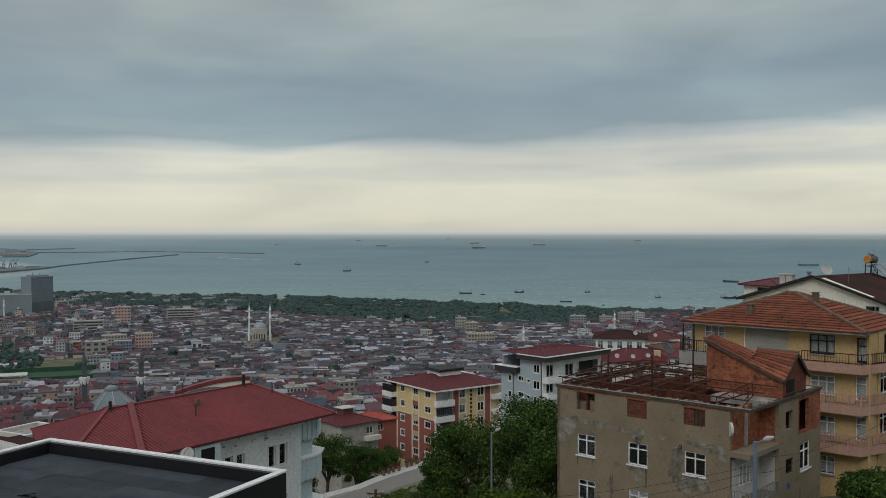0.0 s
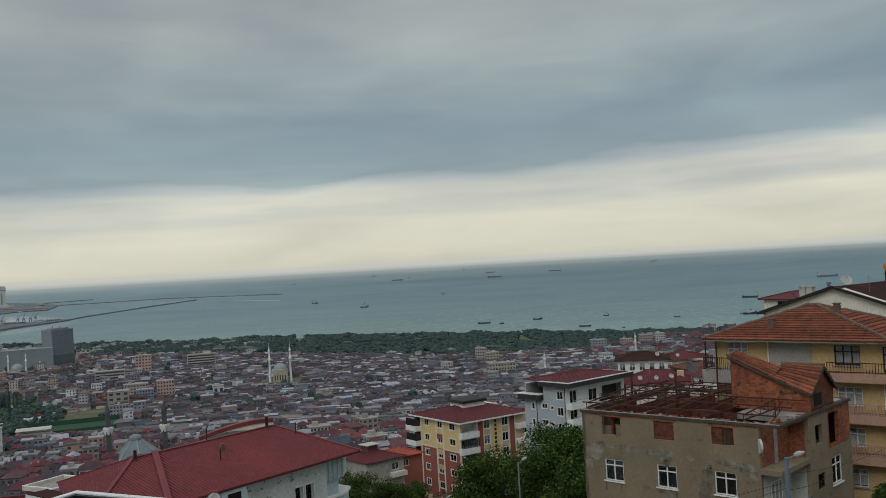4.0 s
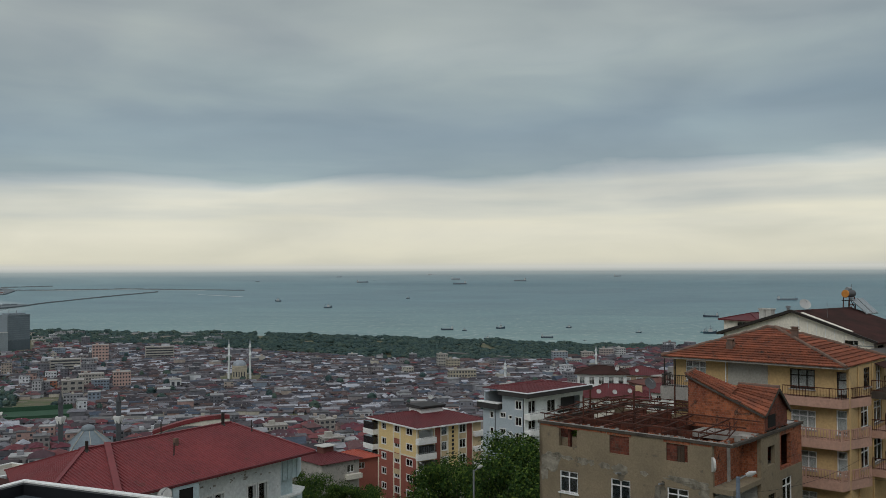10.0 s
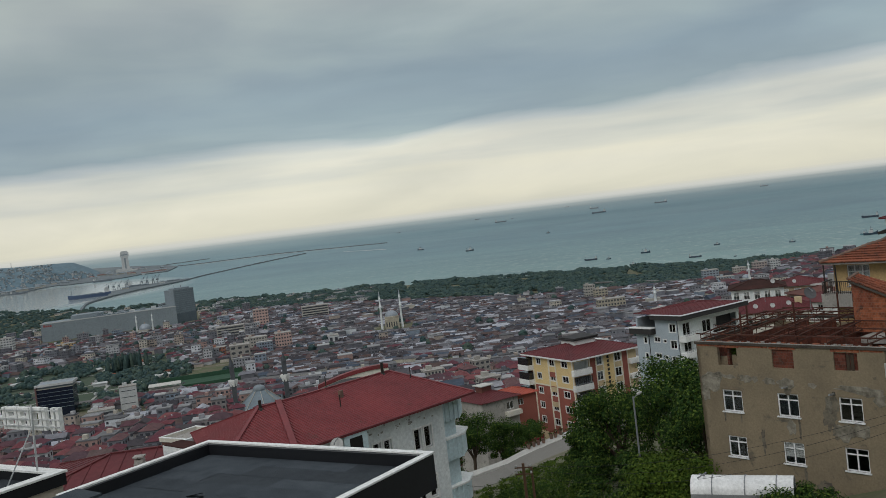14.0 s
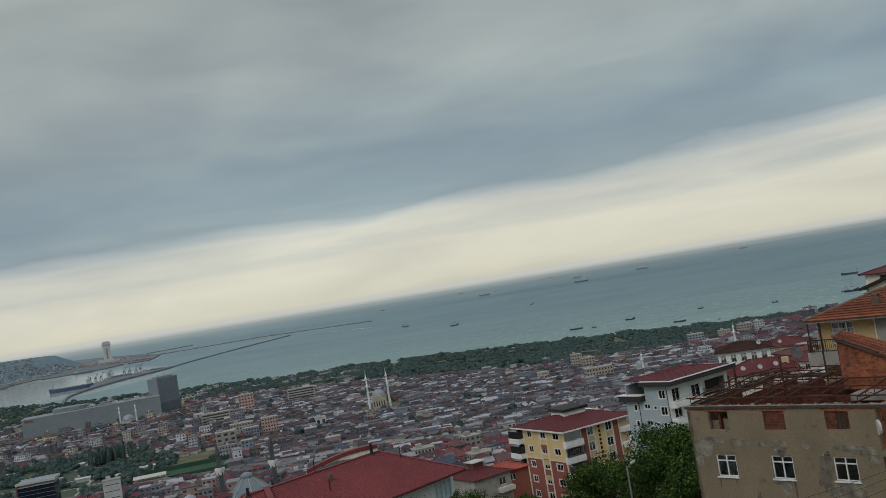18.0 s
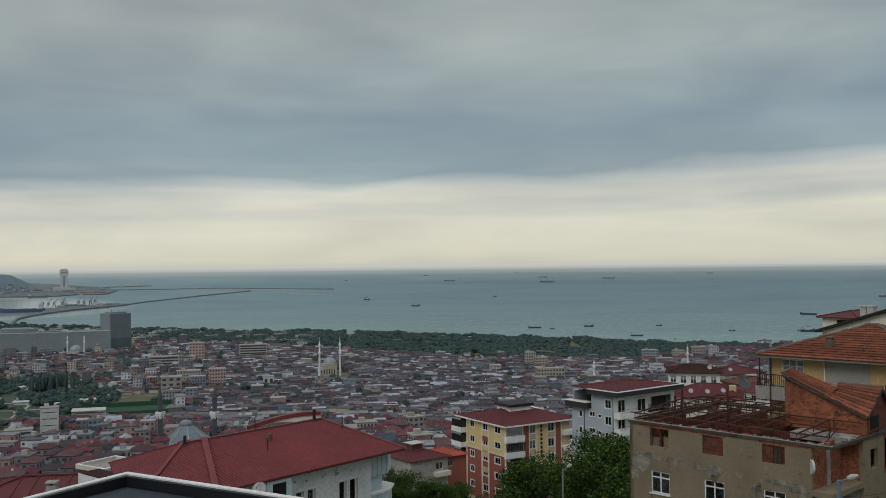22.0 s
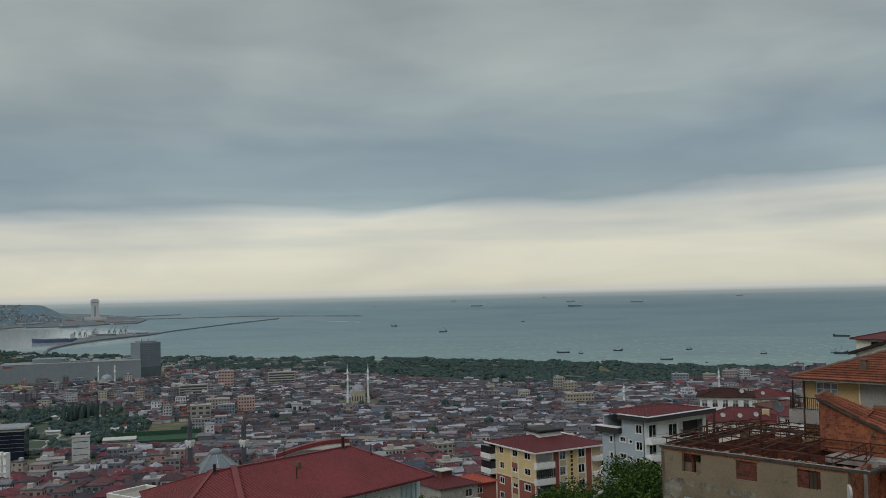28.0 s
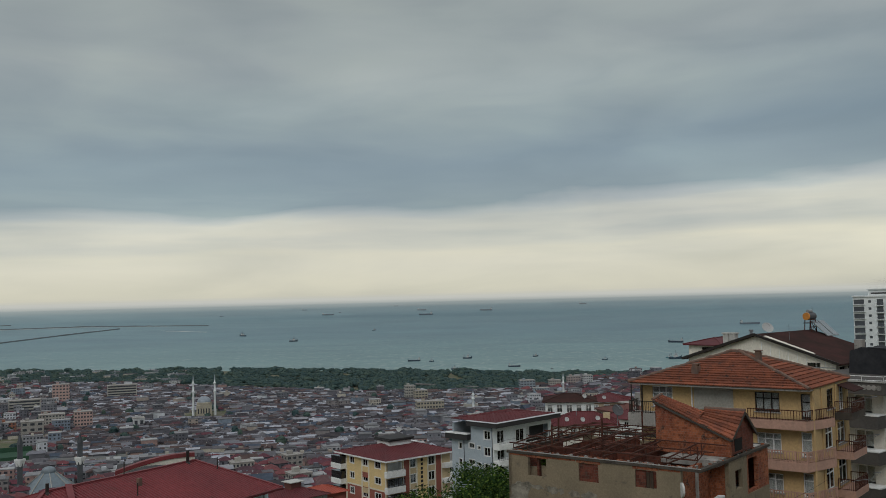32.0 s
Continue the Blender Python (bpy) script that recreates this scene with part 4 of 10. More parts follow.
    b.box("roof_patch", M["concrete"], 3.0, 10.4, 0.3, 3.9, -0.5, -0.12, "grey concrete slab remnant")
    # crumbled brick and mortar left along the wall heads
    rng = random.Random(14)
    for k in range(150):
        u = rng.random()
        x, y = (rng.uniform(-0.05, 0.22), rng.uniform(0.2, 13.3)) if u < 0.6 else (rng.uniform(0.2, 10.6), rng.uniform(-0.05, 0.2)) if u < 0.8 else (rng.uniform(0.3, 10.4), rng.uniform(13.15, 13.4))
        w = rng.uniform(0.08, 0.22)
        b.box("loose_brick", M["brick"] if rng.random() < 0.6 else M["concrete"], x, x + w * 0.6, y, y + w, -0.14, -0.14 + rng.uniform(0.04, 0.11))
    # windows
    for y0, y1, z0, z1 in mids + lows:
        b.win("left", y0, y1, z0, z1, M["upvc"], bars=1, transom=0.72, depth=0.06, curtain=random.choice([0, 0, 0.7]), sill=M["upvc"])
    b.win("front", 7.4, 9.0, -5.05, -3.35, M["upvc"], bars=1, transom=0.7, depth=0.06, sill=M["upvc"])
    b.win("front", 5.15, 6.3, -4.9, -3.95, M["frame_dark"], bars=0, depth=0.1)
    b.add("window_bars", (lambda s: [s.beam((-0.03, 5.05 + i * 0.15, -9.88), (-0.03, 5.05 + i * 0.15, -9.22), 0.03) for i in range(9)] and s)(Shape()), M["upvc"])
    # peeling plaster patches with raised rims, drain spouts, streaks
    rng = random.Random(4)
    spots = [(12.6, -2.75, 0.75, 0.65), (12.0, -2.3, 0.45, 0.25), (11.2, -2.35, 0.5, 0.14), (10.0, -2.4, 0.45, 0.26), (9.35, -2.4, 0.2, 0.2), (8.4, -2.45, 0.45, 0.22), (7.3, -2.55, 0.6, 0.33), (5.6, -2.55, 0.28, 0.16), (3.2, -2.6, 1.1, 0.18), (2.2, -2.75, 0.8, 0.3), (1.7, -3.2, 0.35, 0.3), (4.7, -3.6, 0.2, 0.5), (3.9, -5.2, 0.7, 0.5), (2.9, -5.0, 0.5, 0.4), (13.0, -3.6, 0.3, 0.4), (7.2, -5.2, 0.3, 0.45)]
    for y, z, ry, rz in spots:
        sh, k = Shape(), 18
        rad = [1 + 0.28 * math.sin(i * 1.7 + y) * rng.random() + rng.uniform(-0.16, 0.16) for i in range(k)]
        ring = [(y + ry * rad[i] * math.cos(2 * math.pi * i / k), min(z + rz * rad[i] * math.sin(2 * math.pi * i / k), -0.5)) for i in range(k)]
        n = len(sh.v)
        sh.v += [(-0.012, p, q) for p, q in ring] + [(-0.025, y + (p - y) * 0.88, z + (q - z) * 0.88) for p, q in ring] + [(-0.008, y + (p - y) * 0.8, z + (q - z) * 0.8) for p, q in ring] + [(-0.006, y, z)]
        for r in range(2):
            sh.f += [(n + r * k + i, n + (r + 1) * k + i, n + (r + 1) * k + (i + 1) % k, n + r * k + (i + 1) % k) for i in range(k)]
        sh.f += [(n + 2 * k + i, n + 3 * k, n + 2 * k + (i + 1) % k) for i in range(k)]
        b.add("plaster_patch", sh, M["patch"])
    for y, z in ((7.25, -2.75), (4.35, -2.95)):
        b.add("drain_spout", Shape().tube((0.05, y, z - 0.02), (-0.55, y, z + 0.06), 0.06), M["steel"])
        b.box("spout_hole", M["dark"], -0.004, 0.02, y - 0.09, y + 0.09, z - 0.12, z + 0.12)
    # damp runs below the spouts and the sills
    for y, z, ry, rz in ((7.25, -3.0, 0.3, 0.26), (4.35, -3.55, 0.3, 0.75), (4.75, -4.4, 0.45, 0.8), (4.3, -5.2, 0.4, 0.5), (2.72, -5.05, 0.12, 0.5), (3.4, -4.95, 0.8, 0.14), (6.68, -5.2, 0.09, 0.7), (7.7, -4.85, 0.5, 0.12), (11.75, -4.95, 0.08, 0.45), (10.6, -5.0, 0.07, 0.35), (6.6, -8.0, 0.1, 0.5), (12.9, -3.2, 0.3, 0.5), (5.5, -8.6, 0.5, 0.4), (9.2, -6.2, 0.16, 0.9)):
        sh, k = Shape(), 20
        ring = []
        for n in range(k):
            a = 2 * math.pi * n / k
            q = rng.uniform(0.6, 1.15)
            ring.append((-0.0045, y + ry * q * math.cos(a), z + rz * q * math.sin(a)))
        sh.v += [(-0.005, y, z)] + ring
        sh.f += [(0, 1 + (n + 1) % k, 1 + n) for n in range(k)]
        b.add("damp_stain", sh, M["damp"])
    # rusty roof trusses
    for y in (2.0, 4.4, 6.3, 8.0, 10.2, 11.8, 12.9):
        sh = Shape()
        top = lambda x: 0.36 + 0.36 * (1 - abs(x - 5.6) / 5.6)
        x1 = 4.3 if y < 4.9 else 10.9
        sh.beam((-0.1, y, 0.06), (x1, y, 0.06), 0.07)
        n = 10 if x1 > 5 else 4
        xs = [-0.1 + (x1 + 0.1) * i / n for i in range(n + 1)]
        for i, (p, q) in enumerate(zip(xs, xs[1:])):
            sh.beam((p, y, top(p)), (q, y, top(q)), 0.07)
            sh.beam((p, y, 0.06), (p, y, top(p)), 0.035)
            sh.beam((p, y, top(p)), (q, y, 0.06), 0.03)
        b.add("roof_truss", sh, M["rust"])
    for x in (0.0, 2.2, 4.2, 6.0, 8.2, 10.8):
        y0 = 0.1 if x < 4.4 else 5.2
        z = 0.38 + 0.36 * (1 - abs(x - 5.6) / 5.6)
        b.add("purlin", Shape().beam((x, y0, z), (x, 13.3, z), 0.07), M["rust"])
    for x, y, l in ((0.4, 10.2, 1.9), (3.0, 8.0, 2.2), (5.5, 12.9, 1.6), (7.6, 6.4, 2.4), (10.6, 9.0, 1.7)):
        b.add("steel_post", Shape().beam((x, y, -2.9), (x, y, l - 0.2), 0.09), M["rust"])
    b.add("cross_rail", Shape().beam((0.2, 0.4, 0.35), (4.3, 1.6, 0.5), 0.05).beam((0.2, 0.4, 0.1), (4.3, 1.6, 0.1), 0.05).beam((1.5, 0.8, 0.1), (1.5, 0.8, 0.9), 0.05).beam((3.0, 1.2, 0.1), (3.0, 1.2, 0.9), 0.05), M["rust"])
    # brick stair head under a tiled roof
    sh = Shape()
    n = len(sh.v)
    sh.v += [(x, y, z) for x in (4.5, 4.7) for y, z in ((0.0, -0.1), (4.9, -0.1), (4.9, 2.85), (0.0, 0.95))]
    sh.f += [(n, n + 3, n + 2, n + 1), (n + 4, n + 5, n + 6, n + 7), (n, n + 1, n + 5, n + 4), (n + 2, n + 3, n + 7, n + 6), (n + 3, n, n + 4, n + 7), (n + 1, n + 2, n + 6, n + 5)]
    b.add("brick_gable_wall", sh, M["brick"])
    sh = Shape()
    n = len(sh.v)
    sh.v += [(x, y, z) for y in (0.02, 0.22) for x, z in ((4.7, 0.0), (8.3, 0.0), (8.3, 0.95), (6.75, 2.4), (4.7, 0.95))]
    sh.f += [(n, n + 1, n + 2, n + 3, n + 4), (n + 9, n + 8, n + 7, n + 6, n + 5)]
    b.add("stair_front", sh, M["brick_dark"])
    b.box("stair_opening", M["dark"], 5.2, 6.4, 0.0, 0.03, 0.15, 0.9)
    b.box("stair_back_wall", M["brick"], 4.7, 5.6, 4.7, 4.9, -0.1, 2.9)
    b.box("stair_side_wall", M["brick"], 8.2, 8.4, 0.22, 2.3, -0.1, 0.9)
    b.box("landing_wall", M["brick"], 5.6, 8.4, 2.3, 2.5, -0.1, 0.85)
    sh = Shape()
    sh.v += [(x, y, z) for x in (5.42, 5.58) for y, z in ((2.3, -0.1), (4.7, -0.1), (4.7, 3.1), (2.3, 2.2))]
    sh.f += [tuple(q) for q in FACES]
    b.add("stair_flank_wall", sh, M["brick"])
    tiled_slope(b, [(4.35, 5.0, 3.14), (4.35, 2.1, 1.93), (5.7, 2.1, 2.42), (5.7, 5.0, 3.34)], 5, M["tile"])
    tiled_slope(b, [(4.35, 2.4, 2.02), (4.35, -0.2, 0.98), (6.55, -0.2, 2.5), (6.55, 2.4, 2.5)], 8, M["tile"])
    tiled_slope(b, [(8.5, -0.2, 0.85), (8.5, 2.6, 0.85), (6.55, 2.4, 2.5), (6.55, -0.2, 2.5)], 7, M["tile"])
    b.add("ridge_tiles", Shape().tube((6.55, -0.22, 2.54), (6.55, 2.45, 2.54), 0.12, 0.12, 7).tube((4.35, 5.0, 3.2), (5.7, 5.0, 3.4), 0.1, 0.1, 7), M["tile_cap"])
    b.add("barge_board", Shape().beam((4.35, -0.18, 0.94), (6.55, -0.18, 2.4), 0.1, 0.16).beam((6.55, -0.18, 2.4), (8.5, -0.18, 0.82), 0.1, 0.16).beam((4.35, -0.15, 0.92), (4.35, 5.0, 3.06), 0.1, 0.12), M["old_concrete"])
    b.add("wall_dish", Shape().tube((-0.05, 1.22, -1.4), (0.04, 1.12, -1.4), 0.42, 0.42, 16), M["stucco_pale"])
    b.box("house_plate", M["plate_blue"], 5.3, 5.75, -0.03, 0.0, -5.75, -5.45, "small blue enamel plate")
    d = dish_on("satellite_dish", "grey satellite dish on a mast above the bare roof", b.ob.matrix_basis @ Vector((9.5, 10.4, 14.2)), 160, 30, 0.44, M["dish_dark"], 1.9)


ruin()


# the ochre apartment house with a clay tile roof
def ochre_house():
    b = House("ochre_house", "ochre yellow apartment house with clay tile hip roof and balconies", (26.31, 64.42), 39.3, 122.8, 14.0, 8.4, 13.3)
    y_top = [(2.4, 4.17, -1.49, -0.09), (0.16, 0.91, -1.9, -0.12), (10.58, 12.27, -1.58, 0.0)]
    y_mid = [(2.38, 4.12, -4.35, -3.0), (0.22, 0.97, -4.5, -2.8), (8.0, 9.6, -4.35, -3.0)]
    y_low = [(2.34, 4.1, -7.2, -5.85), (0.22, 0.95, -7.3, -5.65), (8.0, 9.6, -7.2, -5.85)]
    y_gnd = [(2.34, 4.1, -10.0, -8.7)]
    x_top = [(3.0, 4.6, -1.5, -0.05), (6.0, 7.2, -1.9, 0.0)]
    x_mid = [(2.3, 4.2, -4.3, -2.65), (5.3, 7.3, -4.35, -2.7)]
    x_low = [(2.25, 4.2, -7.2, -5.5), (5.3, 7.4, -7.25, -5.45)]
    b.wall("left", 0.25, 13.3, -14.0, 0.3, M["ochre"], y_top + y_mid + y_low + y_gnd)
    b.wall("front", 0.0, 8.4, -14.0, 0.3, M["ochre"], x_top + x_mid + x_low)
    b.wall("right", 0.25, 13.05, -14.0, 0.3, M["ochre"])
    b.wall("back", 0.0, 8.4, -14.0, 0.3, M["ochre"])
    b.box("cement_patch", M["cement"], -0.03, 0.2, 5.78, 8.83, -1.6, 0.1, "bare grey cement panel")
    for z in (-2.4, -5.15, -7.95, -10.7):
        b.box("floor_slab", M["concrete"], 0.26, 8.14, 0.26, 13.0, z - 0.2, z)
    for i, (y0, y1, z0, z1) in enumerate(y_top + y_mid + y_low + y_gnd):
        dark = (y0, z0) in ((2.4, -1.49), (0.16, -1.9))
        b.win("left", y0, y1, z0, z1, M["frame_dark"] if dark else M["upvc"], bars=2 if y1 - y0 > 1.2 else 0, transom=0.68, depth=0.08, curtain=0.9, sill=M["concrete"])
    for i, (x0, x1, z0, z1) in enumerate(x_top + x_mid + x_low):
        b.win("front", x0, x1, z0, z1, M["frame_dark"] if i == 0 else M["upvc"], bars=1, transom=0.68, depth=0.08, curtain=0.9, sill=M["concrete"])
    # corner balconies that wrap round both sides
    for z, y1 in ((-1.95, 4.5), (-4.8, 4.5), (-7.6, 4.5)):
        b.add("balcony_slab", Shape().prism([(-0.95, 0.3), (2.3, -0.7), (2.6, 0.0), (0, 0), (0, y1), (-0.85, y1), (-0.95, y1 - 0.4)], z - 0.62, z + 0.02), M["salmon"])
        railing(b, [(-0.88, y1 - 0.1, z + 0.02), (-0.9, 0.32, z + 0.02), (2.25, -0.64, z + 0.02)], 0.72, M["salmon"] if z < -3 else M["rust"], gap=0.2, bar=0.06 if z < -3 else 0.025)
    for z in (-1.9, -4.75, -7.55):
        b.add("side_balcony", Shape().prism([(4.7, -1.25), (8.2, -1.25), (8.2, 0.0), (4.7, 0.0)], z - 0.5, z + 0.02), M["salmon"] if z < -3 else M["old_concrete"])
        railing(b, [(4.8, -0.02, z + 0.02), (4.8, -1.2, z + 0.02), (8.1, -1.2, z + 0.02), (8.1, -0.02, z + 0.02)], 0.8, M["rust"])
        b.add("clothes_line", Shape().beam((4.8, -1.2, z + 0.8), (4.9, -2.2, z + 1.0), 0.04).beam((8.0, -1.2, z + 0.8), (8.1, -2.2, z + 1.0), 0.04).beam((4.9, -2.2, z + 1.0), (8.1, -2.2, z + 1.0), 0.02), M["pole"])
    b.add("canopy", Shape().slab([(5.6, -1.2, -0.35), (8.3, -1.2, -0.35), (8.3, 0.0, 0.1), (5.6, 0.0, 0.1)], 0.06), M["brown_roof"])
    # rear-left balcony terrace under the eave
    b.box("terrace_slab", M["concrete"], -1.6, 0.0, 10.9, 13.6, -2.9, -1.95)
    railing(b, [(-1.5, 11.0, -1.95), (-1.5, 13.5, -1.95), (0, 13.5, -1.95)], 0.9, M["frame_dark"])
    b.add("terrace_post", Shape().beam((-1.1, 13.5, -1.95), (-1.1, 13.5, 0.16), 0.08), M["frame_dark"])
    b.add("terrace_post", Shape().beam((-1.1, 12.6, -1.95), (-1.1, 12.6, 0.16), 0.07), M["frame_dark"])
    for x, y in ((-0.06, 8.98), (-0.06, 0.06), (1.6, -0.06), (4.9, -0.06)):
        b.add("downpipe", Shape().tube((x, y, -13.5), (x, y, 0.2), 0.05), M["upvc"] if y > 3 else M["ochre"])
    # roof
    e = dict(x0=-1.15, x1=8.7, y0=-0.1, y1=13.75)
    b.box("eave_board", M["concrete"], e["x0"] + 0.1, e["x1"] - 0.1, e["y0"] + 0.1, e["y1"] - 0.1, 0.16, 0.28)
    r0, r1 = (3.9, 6.7, 2.5), (3.9, 7.3, 2.5)
    c = [(e["x0"], e["y0"], 0.3), (e["x1"], e["y0"], 0.3), (e["x1"], e["y1"], 0.3), (e["x0"], e["y1"], 0.3)]
    tiled_slope(b, [c[3], c[0], r0, r1], 15, M["tile"])
    tiled_slope(b, [c[0], c[1], r0, r0], 15, M["tile"])
    tiled_slope(b, [c[1], c[2], r1, r0], 15, M["tile"])
    tiled_slope(b, [c[2], c[3], r1, r1], 15, M["tile"])
    for p, q in ((c[0], r0), (c[1], r0), (c[2], r1), (c[3], r1), (r0, r1)):
        p, q = Vector(p), Vector(q)
        n = int((q - p).length / 0.4)
        sh = Shape()
        for i in range(n):
            s, t = p.lerp(q, i / n), p.lerp(q, (i + 1.1) / n)
            k = random.uniform(-0.03, 0.04)
            sh.tube(s + Vector((0, 0, 0.06 + k)), t + Vector((0, 0, 0.10 + k)), 0.15, 0.12, 7)
        b.add("ridge_tiles", sh, M["tile_cap"])
    b.box("chimney", M["tile_cap"], 2.42, 2.83, 4.52, 4.93, 1.5, 2.5, "stained brick chimney")
    b.add("chimney_cap", Shape().box(2.36, 2.89, 4.46, 4.99, 2.5, 2.56).box(2.44, 2.52, 4.54, 4.91, 2.56, 2.7).box(2.73, 2.81, 4.54, 4.91, 2.56, 2.7).box(2.36, 2.89, 4.46, 4.99, 2.7, 2.76), M["tile_cap"])
    b.box("chimney_stub", M["tile_cap"], 0.3, 0.9, 8.6, 9.1, 0.8, 1.55, "low soot-dark vent stack")
    b.add("chimney_cowl", Shape().box(0.36, 0.48, 8.65, 9.05, 1.55, 1.72).box(0.72, 0.84, 8.65, 9.05, 1.55, 1.72).box(0.3, 0.9, 8.6, 9.1, 1.72, 1.8), M["tile_cap"])


ochre_house()


# the white house with a brown gable, solar heater and dish behind it
def gable_house():
    b = House("gable_house", "white rendered house with a brown shingle gable roof", (39.8, 91.7), 50.0, 122.6, 15.0, 11.5, 17.2)
    b.wall("left", 0.25, 17.2, -15.0, 0.0, M["gable_white"], [(1.6, 3.0, -0.9, 0.0), (10, 11.4, -3.4, -2)])
    b.wall("front", 0.0, 11.5, -15.0, 0.0, M["gable_white"], [(0.8, 2.0, -1.6, -0.4), (2.6, 3.4, -2.2, -0.4), (5, 6.4, -2, -0.6)])
    b.wall("right", 0.25, 16.9, -15.0, 0.0, M["gable_white"])
    b.wall("back", 0.0, 11.5, -15.0, 0.0, M["gable_white"])
    b.box("floor_slab", M["concrete"], 0.26, 11.2, 0.26, 16.9, -3.2, -3.0)
    for x0, x1, z0, z1 in ((0.8, 2.0, -1.6, -0.4), (2.6, 3.4, -2.2, -0.4), (5, 6.4, -2, -0.6)):
        b.win("front", x0, x1, z0, z1, M["frame_dark"], bars=1)
    b.win("left", 1.6, 3.0, -0.9, 0.0, M["frame_dark"], bars=1)
    sh = Shape()
    sh.v += [(x, y, z) for x in (0.0, 0.2) for y, z in ((0, 0), (17.2, 0), (8.6, 2.65))]
    sh.f += [(0, 2, 1), (3, 4, 5), (0, 1, 4, 3), (1, 2, 5, 4), (2, 0, 3, 5)]
    b.add("gable", sh, M["gable_white"])
    ridge = [(-0.5, 8.6, 2.85), (12.0, 8.6, 2.85)]
    b.add("roof_slope", Shape().slab([(-0.5, -0.6, -0.02), (12.0, -0.6, -0.02), ridge[1], ridge[0]], 0.16), M["brown_roof"])
    b.add("roof_slope", Shape().slab([(12.0, 17.8, -0.02), (-0.5, 17.8, -0.02), ridge[0], ridge[1]], 0.16), M["brown_roof"])
    b.add("verge", Shape().beam((-0.5, -0.6, -0.05), (-0.5, 8.6, 2.8), 0.1, 0.28).beam((-0.5, 17.8, -0.05), (-0.5, 8.6, 2.8), 0.1, 0.28), M["frame_dark"])
    b.add("ridge_flashing", Shape().beam((0.0, 2.2, 0.9), (0.0, 7.6, 2.62), 0.5, 0.1), M["gable_white"])
    b.add("gable_cladding_strip", Shape().box(-0.03, 0.0, 0.0, 17.2, -0.5, -0.42), M["steel"])
    for y in range(1, 9):
        b.add("cladding_batten", Shape().box(-0.025, 0.0, y * 1.0, y * 1.0 + 0.05, -0.4, 0.2 + 0.25 * y - 0.2), M["white_trim"])
    for y in (12.2, 13.0):
        b.box("chimney", M["stucco_pale"], 1.6, 2.3, y, y + 0.7, 0.9, 2.7)
    b.add("chimney_caps", Shape().box(1.5, 2.4, 12.1, 12.3, 2.7, 2.85).box(1.5, 2.4, 12.5, 12.7, 2.7, 2.85).box(1.5, 2.4, 12.9, 13.1, 2.7, 2.85).box(1.5, 2.4, 13.3, 13.8, 2.7, 2.85), M["stucco_pale"])
    b.add("vent_pipe", Shape().tube((2.0, 10.4, 2.0), (2.0, 10.4, 3.0), 0.16).tube((2.0, 10.4, 3.0), (2.0, 10.4, 3.2), 0.26), M["pole"])
    b.box("roof_hatch", M["concrete"], 7.9, 8.7, 1.0, 1.8, 0.3, 2.0)
    # wing with a maroon roof behind
    w = House("side_house", "white house with a shallow maroon metal roof", (33.0, 106.5), 50.0, 123.9, 16.0, 7, 4.4)
    for s, n in (("left", 4.4), ("front", 7.0), ("right", 4.4), ("back", 7.0)):
        w.wall(s, 0.0 if s in ("front", "back") else 0.25, n if s in ("front", "back") else n - 0.25, -16, 0, M["gable_white"], [(1.2, 2.6, -1.1, -0.3)] if s == "left" else ())
    w.win("left", 1.2, 2.6, -1.1, -0.3, M["frame_dark"], bars=1)
    hip_roof(w.ob, M["metal_maroon"], -0.5, 7.5, -0.5, 4.9, 16.0, 0.7, name="roof")
    # solar water heater
    base = b.ob.matrix_basis @ Vector((10.9, 8.2, 17.5))
    s = thing("solar_water_heater", "orange-ended solar water heater on a steel stand on the roof", "water heater", Matrix.Translation(base) @ pose(0, 0, 0, 0, 0, 40))
    for x in (-0.6, 0.6):
        for y in (-0.45, 0.45):
            part("stand_leg", Shape().beam((x, y, -0.4), (x, y * 0.7, 1.5), 0.08).out(), M["rust"], s)
    part("stand_frame", Shape().beam((-0.6, -0.32, 1.5), (0.6, -0.32, 1.5), 0.07).beam((-0.6, 0.32, 1.5), (0.6, 0.32, 1.5), 0.07).beam((-0.6, -0.4, 0.7), (0.6, -0.4, 0.7), 0.06).beam((-0.6, -0.45, 0.1), (0.6, -0.35, 1.4), 0.05).beam((0.6, -0.45, 0.1), (-0.6, -0.35, 1.4), 0.05).out(), M["rust"], s)
    part("tray", Shape().box(-0.75, 0.75, -0.5, 0.5, 1.1, 1.18).out(), M["frame_dark"], s)
    part("hot_tank", Shape().tube((-0.8, 0, 1.9), (0.75, 0, 1.9), 0.42, 0.42, 18).out(), M["dish_dark"], s)
    part("tank_cap", Shape().tube((-0.92, 0, 1.9), (-0.8, 0, 1.9), 0.42, 0.45, 18).out(), M["orange_tank"], s, "orange painted tank end")
    part("cold_tank", Shape().tube((-0.3, 0.1, 2.45), (0.5, 0.1, 2.45), 0.2, 0.2, 14).out(), M["steel"], s)
    part("vent_pipe", Shape().tube((0.55, 0, 1.9), (0.55, 0, 3.0), 0.03).out(), M["pole"], s)
    for i in range(2):
        p = part("collector", Shape().box(-0.62, 0.62, 0, 2.5, 0, 0.09).out(), M["steel"], s)
        p.matrix_local = pose(0.55 + 1.42 * i, -2.0, -0.35, 42)
        part("collector_glass", Shape().box(-0.55, 0.55, 0.06, 2.44, 0.091, 0.1).out(), M["panel"], p)
    dish_on("satellite_dish", "large pale satellite dish on the roof ridge", b.ob.matrix_basis @ Vector((1.6, 8.2, 17.4)), 175, 35, 0.62, M["dish"], 1.0)
